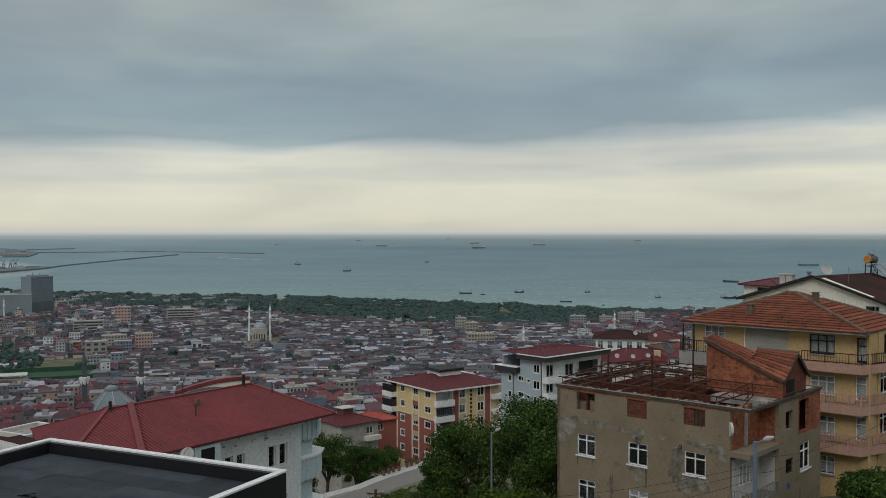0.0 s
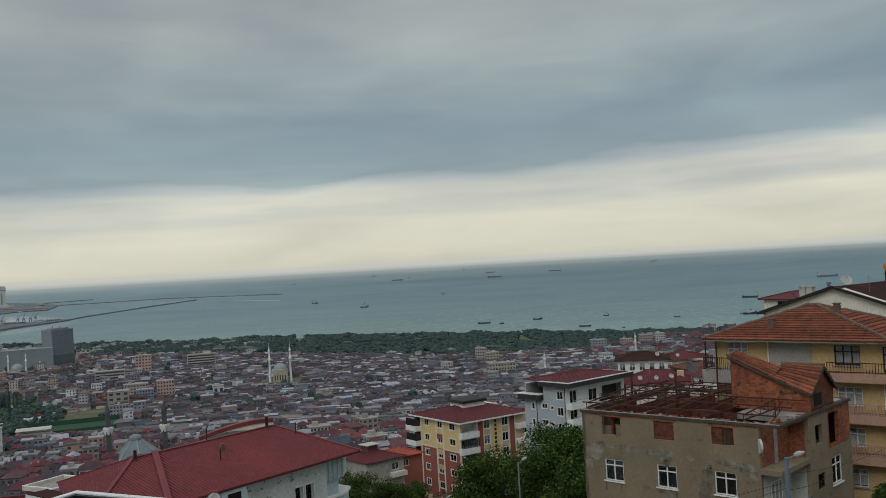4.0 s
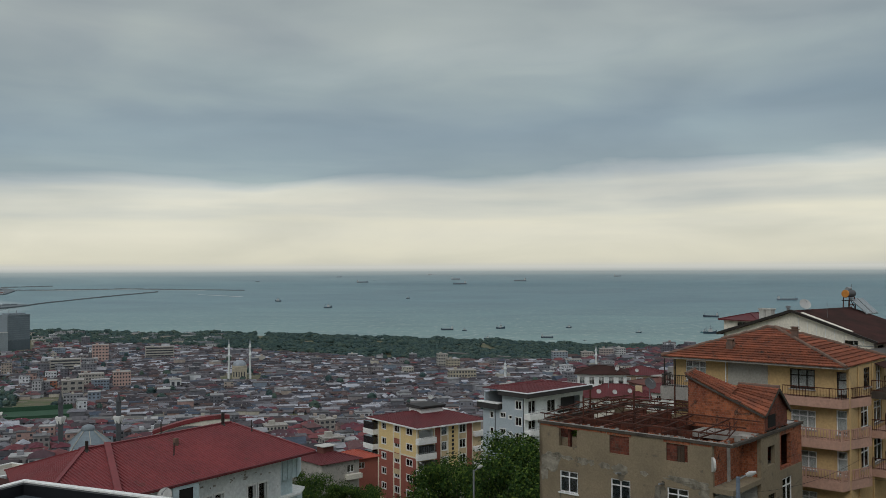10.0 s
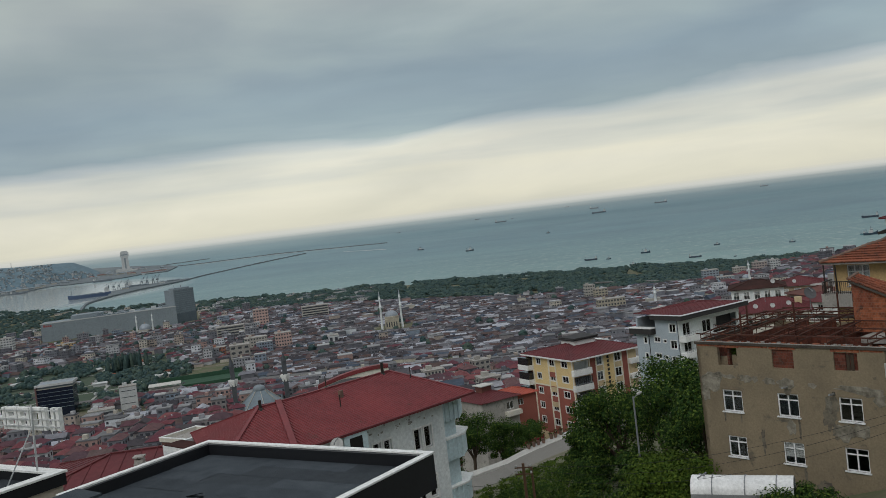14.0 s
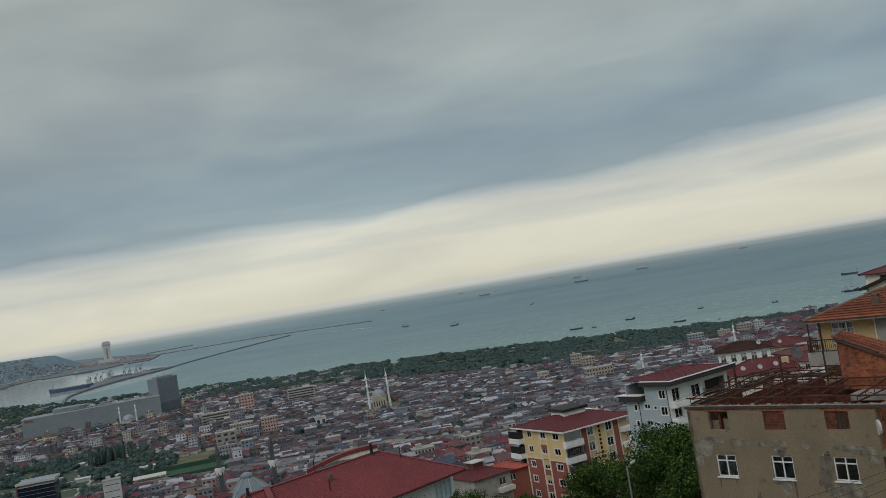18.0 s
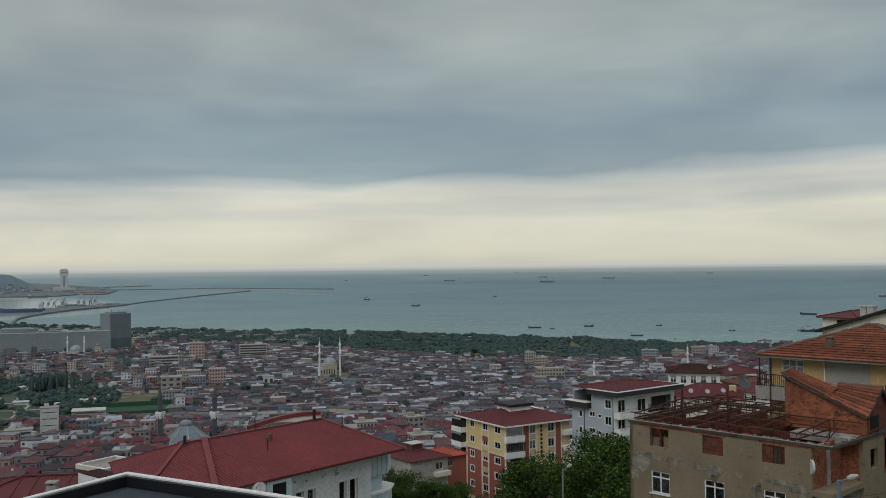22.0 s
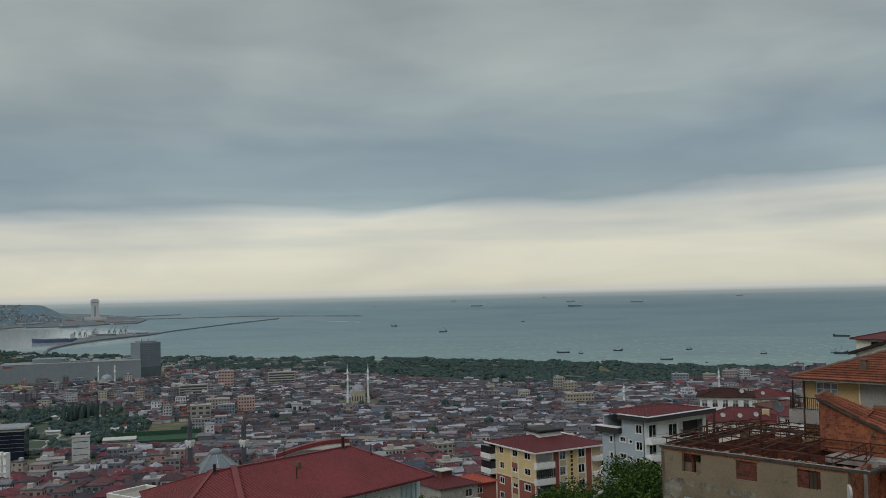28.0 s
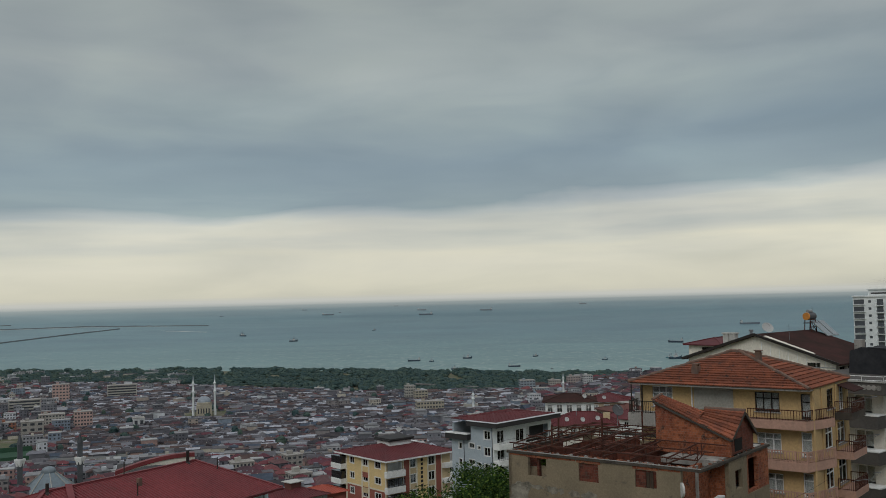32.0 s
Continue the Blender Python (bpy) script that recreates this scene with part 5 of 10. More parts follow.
    a = thing("roof_antenna", "thin steel antenna mast on the roof", "antenna", Matrix.Translation(b.ob.matrix_basis @ Vector((2.5, 6.2, 17.0))))
    part("mast", Shape().tube((0, 0, 0), (0, 0, 1.8), 0.02).beam((-0.3, 0, 1.6), (0.3, 0, 1.6), 0.02).out(), M["pole"], a)


gable_house()


# the ivory block with dark panels and a roof terrace
def stone_block():
    b = House("ivory_block", "ivory apartment block with dark panels and a roof terrace", (38.4, 79.3), 51.0, 121.0, 13.0, 13.0, 8.0)
    hx = []
    for k in range(4):
        z = -3.05 * k
        for x in (0.55, 3.6, 6.85):
            hx.append((x, x + 0.95, z - 1.6, z - 0.15))
        hx.append((10.1, 12.2, z - 2.3, z - 0.1))
    b.wall("front", 0.0, 13.0, -13.0, 0.0, M["ivory"], hx)
    b.wall("left", 0.25, 8.0, -13.0, 0.0, M["ivory"], [(1.0, 2.6, -3.05 * k - 2.3, -3.05 * k - 0.3) for k in range(4)])
    b.wall("right", 0.25, 7.75, -13.0, 0.0, M["ivory"])
    b.wall("back", 0.0, 13.0, -13.0, 0.0, M["ivory"])
    for k in range(4):
        z = -3.05 * k
        b.box("floor_slab", M["concrete"], 0.26, 12.7, 0.26, 7.7, z - 2.95, z - 2.75)
        for x in (0.55, 3.6, 6.85):
            b.win("front", x, x + 0.95, z - 1.6, z - 0.15, M["upvc"], bars=0, depth=0.12, curtain=0.9)
            if k or x < 7:
                b.box("dark_panel", M["taupe"], x - 0.06, x + 1.05, -0.04, 0.0, z - 3.2, z - 1.65)
        b.win("front", 10.1, 12.2, z - 2.3, z - 0.1, M["upvc"], bars=2, transom=0.75, depth=0.2, curtain=0.4)
        b.win("left", 1.0, 2.6, z - 2.3, z - 0.3, M["upvc"], bars=1, depth=0.15, curtain=0.7)
        b.box("balcony", M["taupe"], -1.6, 0.0, -0.15, 6.0, z - 3.0, z - 1.9, bevel=0.03)
        b.box("balcony_coping", M["white_trim"], -1.65, 0.0, -0.2, 6.0, z - 1.9, z - 1.8)
        b.box("corner_balcony", M["taupe"], 12.6, 14.2, -0.4, 5.0, z - 3.3, z - 2.2, bevel=0.03)
        railing(b, [(10.1, -0.08, z - 2.3), (12.2, -0.08, z - 2.3)], 0.9, M["frame_dark"], gap=0.18)
        for j in range(6):
            b.box("quoin_block", M["ivory"], 9.2 - 0.1 * (j % 2), 9.75 + 0.1 * (j % 2), -0.07, 0.0, z - 2.9 + 0.5 * j, z - 2.45 + 0.5 * j)
        b.box("pilaster_block", M["ivory"], 9.85, 10.0, -0.09, 0.0, z - 2.9, z)
    b.box("roof_slab", M["taupe"], -2.3, 14.8, -1.2, 8.4, 0.02, 1.05, bevel=0.04)
    b.box("roof_coping", M["kerb"], -2.4, 14.9, -1.3, -1.0, 1.05, 1.15)
    b.box("roof_coping", M["kerb"], -2.4, -2.1, -1.0, 8.4, 1.05, 1.15)
    railing(b, [(-2.25, 8.2, 1.15), (-2.25, -1.15, 1.15), (14.75, -1.15, 1.15), (14.75, 5, 1.15)], 0.42, M["white_trim"], gap=1.6, bar=0.04)
    sc = Shape()
    for i in range(9):
        sc.tube((-2.36, 2.6 - 0.42 * i, 0.62), (-2.32, 2.6 - 0.42 * i, 0.62), 0.22, 0.22, 12)
    b.add("scalloped_valance", sc, M["concrete"])
    # tarpaulin tent on the terrace
    t = thing("terrace_awning", "black tarpaulin awning tent on the roof terrace", "awning", b.ob.matrix_basis @ Matrix.Translation((0.8, 0.9, 14.05)))
    sh = Shape()
    prof = [(0.0, 0.0), (0.03, 2.0), (0.5, 2.4), (3.4, 2.5), (4.6, 2.1), (4.7, 0.0)]
    n = 14
    for i in range(n + 1):
        x = 4.4 + 4.3 * i / n
        for j, (y, z) in enumerate(prof):
            w = 0.07 * math.sin(i * 1.3 + j * 2.0)
            sh.v.append((x + w, y - 0.08 * abs(math.sin(i * 1.1 + j)), max(0, z - 0.16 * math.sin(math.pi * (i % 5) / 5) * (z > 1.8) + (0.05 * math.sin(i * 2.2) if z else 0))))
    k = len(prof)
    sh.f += [(i * k + j, (i + 1) * k + j, (i + 1) * k + j + 1, i * k + j + 1) for i in range(n) for j in range(k - 1)]
    sh.f += [tuple(range(k)), tuple(n * k + k - 1 - j for j in range(k))]
    part("tarpaulin", sh.out(), M["awning"], t)
    part("tent_post", Shape().tube((4.1, -0.15, 0), (4.1, -0.15, 2.5), 0.05).tube((4.1, -0.15, 2.5), (4.1, -0.15, 2.9), 0.16).out(), M["steel"], t)
    part("draped_cloth", Shape().slab([(5.6, -0.3, 0.75), (8.4, -0.3, 0.6), (8.4, 0.2, 0.75), (5.6, 0.2, 0.9)], 0.5).out(), M["concrete"], t, "faded grey cloth over the rail")
    f = thing("terrace_flag", "red cloth flag on a short pole at the terrace rail", "flag", b.ob.matrix_basis @ Matrix.Translation((14.5, 0.2, 14.05)))
    part("flag_pole", Shape().tube((0, 0, 0), (0, 0, 2.3), 0.025).out(), M["pole"], f)
    vs, fs = [], []
    for i in range(7):
        vs += [(0.02 + 0.06 * i, 0.08 * math.sin(i * 1.4), 2.25 - 0.1 * i), (0.02 + 0.05 * i, 0.08 * math.sin(i * 1.4), 0.75 + 0.02 * i)]
    part("cloth", (vs, [(2 * i, 2 * i + 2, 2 * i + 3, 2 * i + 1) for i in range(6)]), M["flag"], f)
    # wooden bench and planters near the rail
    o = thing("terrace_bench", "weathered reddish wooden bench on the roof terrace", "bench", b.ob.matrix_basis @ Matrix.Translation((10.4, 0.2, 14.05)))
    part("seat", Shape().box(0, 2.2, 0, 0.5, 0.4, 0.46).out(), M["tile_cap"], o)
    part("backrest", Shape().box(0, 2.2, 0.46, 0.5, 0.6, 0.7).box(0, 2.2, 0.46, 0.5, 0.85, 0.95).out(), M["tile_cap"], o)
    for x in (0.05, 2.1):
        part("leg", Shape().box(x, x + 0.06, 0, 0.06, 0, 0.4).box(x, x + 0.06, 0.44, 0.5, 0, 0.95).out(), M["tile_cap"], o)


stone_block()


# the beige apartment house with terracotta bays
def beige_house():
    b = House("beige_house", "beige apartment house with terracotta bays and maroon roof", (49.15, 87.09), 110.0, 126.1, 15.0, 14.0, 11.0)
    holes = [(3.35, 4.45, -0.55 - 2.95 * k - 1.2, -0.55 - 2.95 * k) for k in range(5)] + [(0.1, 1.1, -3.5 - 2.95 * k - 1.1, -3.5 - 2.95 * k) for k in range(4)] + [(1.24, 1.6, -0.95, -0.62)]
    b.wall("front", 0.0, 14.0, -8.4, 0.0, M["beige"], holes)
    b.wall("front", 0.0, 14.0, -15.0, -8.5, M["beige"], holes, out=-1.0, name="lower_wall")
    b.box("overhang", M["beige"], 0.02, 13.98, 0.02, 1.3, -8.5, -8.402)
    for s, n in (("left", 11.0), ("right", 11.0)):
        b.wall(s, 0.25, n, -15, 0, M["beige"])
    b.wall("back", 0.25, 13.75, -15, 0, M["beige"])
    for k in range(5):
        z = -0.55 - 2.95 * k
        b.box("floor_slab", M["concrete"], 0.3, 13.7, 0.3, 10.9, z - 2.4, z - 2.2)
        b.win("front", 3.35, 4.45, z - 1.2, z, M["frame_dark"], out=-1.0 if k > 2 else 0.0, bars=1, depth=0.1, curtain=0.75)
        if k < 4:
            b.win("front", 0.1, 1.1, z - 4.05, z - 2.95, M["frame_dark"] if k > 1 else M["upvc"], out=-1.0 if k > 1 else 0.0, bars=1, depth=0.1, curtain=0.6)
        if k < 3:
            b.box("bay_panel", M["terracotta"], 5.4, 8.4, -0.75, 0.0, z - 2.5, z - 1.75, "terracotta painted bay band")
            b.box("bay_band", M["white_trim"], 5.35, 8.45, -0.8, 0.0, z - 1.75, z - 1.6)
            b.box("bay_band", M["white_trim"], 5.35, 8.45, -0.8, 0.0, z - 2.72, z - 2.5)
            w = b.win("front", 5.45, 8.35, z - 1.6, z + 0.1, M["frame_dark"], out=0.7, bars=5, depth=0.02, curtain=0.45)
            for x in (5.4, 8.3):
                b.box("bay_side", M["frame_dark"], x, x + 0.08, -0.68, 0.0, z - 1.6, z + 0.1)
    b.box("bay_foot", M["white_trim"], 5.3, 8.5, -0.85, 0.0, -8.5, -8.26)
    for x in (2.9, 4.6):
        b.box("window_strip", M["white_trim"], x, x + 0.2, -0.05, 0.0, -7.85, -0.35)
    b.box("window_strip", M["white_trim"], 3.1, 4.6, -0.05, 0.0, -7.85, -7.62)
    for z in (-2.25, -5.2):
        b.box("window_strip", M["apt_tan"], 3.1, 4.6, -0.04, 0.0, z - 0.12, z)
    b.box("corner_strip", M["white_trim"], 5.05, 5.28, -0.06, 0.0, -8.2, -0.2)
    for i in range(14):
        b.box("corner_dentil", M["white_trim"], 5.28, 5.36, -0.06, 0.0, -8.0 + 0.55 * i, -7.75 + 0.55 * i)
    b.box("side_frame", M["white_trim"], -0.1, 1.3, -0.05, 0.0, -7.6, -7.4)
    b.box("side_frame", M["white_trim"], 1.15, 1.3, -0.05, 0.0, -7.4, -3.1)
    b.box("side_frame", M["white_trim"], -0.1, 1.3, -0.05, 0.0, -3.1, -2.9)
    b.box("cornice", M["beige"], -0.4, 14.4, -0.5, 11.2, 0.0, 0.25)
    b.add("soffit", Shape().box(-0.3, 14.75, -0.6, 11.5, 0.25, 0.5), M["metal_maroon"])
    hip_roof(b.ob, M["metal_maroon"], -0.4, 14.9, -0.7, 11.6, 15.5, 2.3, rib=0.3)
    b.box("chimney", M["stucco_pale"], 6.3, 7.3, 3.6, 4.5, 1.5, 3.3)
    b.add("chimney_hat", Shape().slab([(5.6, 3.0, 2.75), (8.0, 3.0, 2.75), (8.0, 5.1, 2.75), (5.6, 5.1, 2.75)], 0.15).box(6.4, 6.7, 3.7, 4.4, 3.3, 3.7).box(6.9, 7.2, 3.7, 4.4, 3.3, 3.7).box(6.3, 7.3, 3.6, 4.5, 3.7, 3.85), M["metal_maroon"])
    b.box("annex", M["beige"], -4.5, -0.02, 3.0, 9.0, -15.0, -1.75, "lower beige annex wall")
    b.box("annex_trim", M["white_trim"], -4.6, 0.0, 2.9, 9.1, -1.75, -1.65)
    b.box("brick_shaft", M["terracotta"], -0.9, -0.02, 9.2, 10.2, -6.0, 0.2)


beige_house()


# the tall white apartment tower further off
M["tower_glass"] = surface("grey_window_glass", (0.085, 0.095, 0.105), (0.045, 0.05, 0.058), rough=0.3, grain=0.5, blotch=0.25, bump=0, spec=0.5)


def tower():
    H = 60.0
    b = House("apartment_tower", "tall white apartment tower with dark window bands and balconies", (177.2, 388.5), 117.0, 126.5, H, 45.0, 20.0)
    ob = b.ob
    cols = [("band", 0.3, 4.3), ("win", 5.9, 7.0), ("door", 9.2, 11.6), ("win", 12.8, 14.0), ("band", 14.9, 18.4), ("door", 18.9, 21.2), ("win", 22.2, 23.0), ("win", 23.6, 24.4), ("door", 25.2, 26.6), ("win", 27.0, 27.9), ("door", 28.2, 30.0), ("win", 31.5, 32.6), ("band", 34.0, 37.6), ("door", 38.4, 40.0), ("door", 42.2, 44.4)]
    floors = 16
    holes = []
    for k in range(floors):
        z = -0.9 - 3.0 * k
        for kind, x0, x1 in cols:
            holes.append((x0, x1, z - (2.6 if kind == "door" else 2.2 if kind == "band" else 1.6), z - 0.15 if kind != "win" else z - 0.5))
    b.wall("front", 0.0, 45.0, -H, 0.0, M["white"], holes, thick=0.3)
    b.wall("left", 0.3, 20.0, -H, 0.0, M["white"], [(4, 6, -0.9 - 3.0 * k - 1.6, -0.9 - 3.0 * k - 0.4) for k in range(floors)])
    b.wall("right", 0.3, 20.0, -H, 0.0, M["white"])
    b.wall("back", 0.3, 44.7, -H, 0.0, M["white"])
    b.box("roof_slab", M["white"], -0.4, 45.4, -0.5, 20.3, 0.0, 0.5)
    for x0, x1 in ((6.0, 20.8), (25.2, 39.0)):
        b.box("penthouse", M["white"], x0, x1, 1.0, 14.0, 0.5, 3.0)
        b.box("penthouse_roof", M["white"], x0 - 0.6, x1 + 0.6, 0.4, 14.6, 3.0, 3.4)
        b.box("penthouse_band", M["charcoal"], x0 + 1, x1 - 1, 0.95, 1.05, 1.2, 1.8)
    b.add("roof_mast", Shape().tube((20.2, 3, 3.4), (20.2, 3, 7.0), 0.1), M["pole"])
    pane, slab, rail = {}, {}, {}
    for kind in ("band", "win", "door"):
        for kk, x0, x1 in cols:
            if kk == kind:
                key = round(x1 - x0, 2)
                if (kind, key) not in pane:
                    h = {"door": 2.45, "band": 2.05, "win": 1.1}[kind]
                    pane[kind, key] = mesh_of("pane", *Shape().box(0, key, 0.12, 0.16, 0, h).box(key / 2 - 0.1, key / 2 + 0.1, 0.08, 0.13, 0, h).out(), M["tower_glass"])
                    slab[kind, key] = mesh_of("balcony", *Shape().box(-0.3, key + 0.3, -1.1, 0.0, -0.25, 0.0).out(), M["white"])
                    rail[kind, key] = mesh_of("railing", *Shape().box(-0.3, key + 0.3, -1.1, -1.02, 0.75, 0.85).box(-0.3, key + 0.3, -1.1, -1.04, 0.0, 0.12).box(-0.3, -0.22, -1.1, -1.02, 0.0, 0.8).box(key + 0.22, key + 0.3, -1.1, -1.02, 0.0, 0.8).out(), M["charcoal"])
    for k in range(floors):
        z = H - 0.9 - 3.0 * k
        for kind, x0, x1 in cols:
            key = round(x1 - x0, 2)
            o = part("pane", pane[kind, key], None, ob)
            o.location = (x0, 0, z - {"door": 2.6, "band": 2.2, "win": 1.6}[kind])
            if kind == "door":
                s = part("balcony", slab[kind, key], None, ob)
                s.location = (x0, 0, z - 2.6)
                part("railing", rail[kind, key], None, s)
            elif kind == "band":
                s = part("balcony", slab[kind, key], None, ob)
                s.location = (x0, 0.4, z - 2.2)


tower()



# ---- houses further down the slope and the house that the camera looks out of ----
def yellow_apartments():
    b = House("yellow_apartments", "yellow and brick-red apartment block with a maroon hip roof", (-10.39, 181.92), 51.2, 98.1, 19.0, 16.2, 16.6)
    hl, hr = [], []
    for k in range(5):
        z = -3.08 * k
        hl += [(11.3, 12.8, z - 1.45, z - 0.17), (6.4, 8.1, z - 1.4, z - 0.17), (1.9, 3.9, z - 1.4, z - 0.05)]
        hr += [(0.3, 4.0, z - 2.4, z - 0.2), (5.9, 7.3, z - 1.7, z - 0.02), (10.55, 12.1, z - 1.7, z - 0.02)]
    b.wall("left", 0.25, 14.2, -5.65, 0.2, M["apt_yellow"], hl)
    b.wall("left", 0.25, 14.2, -15.6, -5.65, M["apt_red"], hl)
    b.wall("left", 0.25, 14.2, -19.0, -15.6, M["apt_tan"])
    for x0, x1, mat in ((0.0, 4.1, M["apt_tan"]), (4.1, 5.75, M["apt_red"]), (5.75, 7.5, M["apt_tan"]), (7.5, 10.3, M["apt_yellow"]), (10.3, 12.25, M["apt_tan"]), (12.25, 13.9, M["apt_red"]), (13.9, 16.2, M["apt_tan"])):
        b.wall("front", x0, x1, -19.0, 0.2, mat, hr)
    b.wall("left", 14.2, 16.6, -19.0, 0.2, M["apt_tan"], [(14.4, 16.4, -3.08 * k - 2.3, -3.08 * k - 0.1) for k in range(5)])
    b.wall("right", 0.25, 16.6, -19, 0.2, M["apt_red"])
    b.wall("back", 0.25, 15.9, -19, 0.2, M["apt_red"])
    for k in range(5):
        z = -3.08 * k
        b.box("floor_slab", M["concrete"], 0.3, 15.9, 0.3, 16.3, z - 2.9, z - 2.7)
        for y0, y1 in ((11.3, 12.8), (6.4, 8.1), (1.9, 3.9)):
            b.win("left", y0, y1, z - 1.42, z - 0.16, M["upvc"], bars=1, depth=0.05, trim=M["white_trim"], trim_w=0.14, curtain=0.7)
        for x0, x1 in ((5.9, 7.3), (10.55, 12.1)):
            b.win("front", x0, x1, z - 1.7, z - 0.02, M["upvc"], bars=1, depth=0.05, trim=M["white_trim"], trim_w=0.14, curtain=0.6)
        # corner balcony, glazed on some floors
        b.box("balcony", M["white_trim"], -0.5, 4.0, -1.0, 0.0, z - 2.9, z - 1.7, bevel=0.05)
        if k:
            b.win("front", -0.4, 3.9, z - 1.65, z - 0.1, M["frame_dark"], out=0.95, bars=7, depth=0.0)
        railing(b, [(-0.4, -0.95, z - 1.7), (3.9, -0.95, z - 1.7)], 0.3, M["steel"], gap=0.6)
        b.box("rear_balcony", M["white_trim"], -1.3, 0.0, 14.3, 18.2, z - 2.9, z - 1.8, bevel=0.05)
        b.box("rear_glazing", M["bus_dark"], -1.2, -0.05, 14.4, 18.1, z - 1.8, z - 0.3)
        b.box("side_balcony", M["white_trim"], 14.0, 17.2, -1.0, 3.0, z - 2.8, z - 1.8, bevel=0.05)
    for y in (0.02, 5.85, 8.25, 13.9):
        b.box("cream_strip", M["cream_trim"], -0.06, 0.0, y, y + 0.4, -19.0, 0.19)
    for y0, y1 in ((0.43, 5.84), (8.66, 13.89)):
        b.box("floor_band", M["cream_trim"], -0.05, 0.0, y0, y1, -5.8, -5.5)
    for z in (-3.9, -7.0, -10.1):
        b.box("brick_panel", M["apt_red"] if z > -5 else M["apt_tan"], -0.05, 0.0, 6.27, 8.24, z + 0.15, z + 1.2)
    for x in (4.0, 5.62, 7.42, 10.2, 12.18, 13.8):
        b.box("cream_strip", M["cream_trim"], x, x + 0.26, -0.06, 0.0, -19.0, 0.19)
    b.box("loggia_back", M["white"], 0.3, 4.0, 1.3, 1.45, -2.7, 0.1)
    b.box("loggia_side", M["white"], 3.9, 4.0, 0.26, 1.29, -2.7, 0.1)
    # upright name board, letters too worn to read
    for i in range(8):
        b.box("name_letter", M["charcoal"], 8.55, 9.05, -0.06, 0.0, -0.75 - 0.85 * i, -0.2 - 0.85 * i)
    b.box("eave", M["white_trim"], -0.94, 17.3, -1.14, 17.4, 0.2, 0.5)
    hip_roof(b.ob, M["metal_maroon"], -0.9, 17.3, -1.1, 17.4, 19.5, 1.9, inset=6.5, rib=0.6)
    b.box("lift_house", M["white_trim"], 5.2, 10.8, 6.0, 10.4, 0.9, 2.9)
    b.box("tank_room", M["white_trim"], 10.8, 13.2, 6.4, 9.4, 0.9, 2.1)
    b.box("lift_house_eave", M["charcoal"], 4.8, 11.2, 5.6, 10.8, 2.9, 3.2)
    b.box("lift_house_roof", M["charcoal"], 5.0, 11.2, 5.4, 11.0, 3.2, 3.45)
    dish_on("satellite_dish", "small white satellite dish on the lift house", b.ob.matrix_basis @ Vector((8.0, 6.6, 23.2)), 160, 30, 0.5, M["dish"], 0.8)


yellow_apartments()


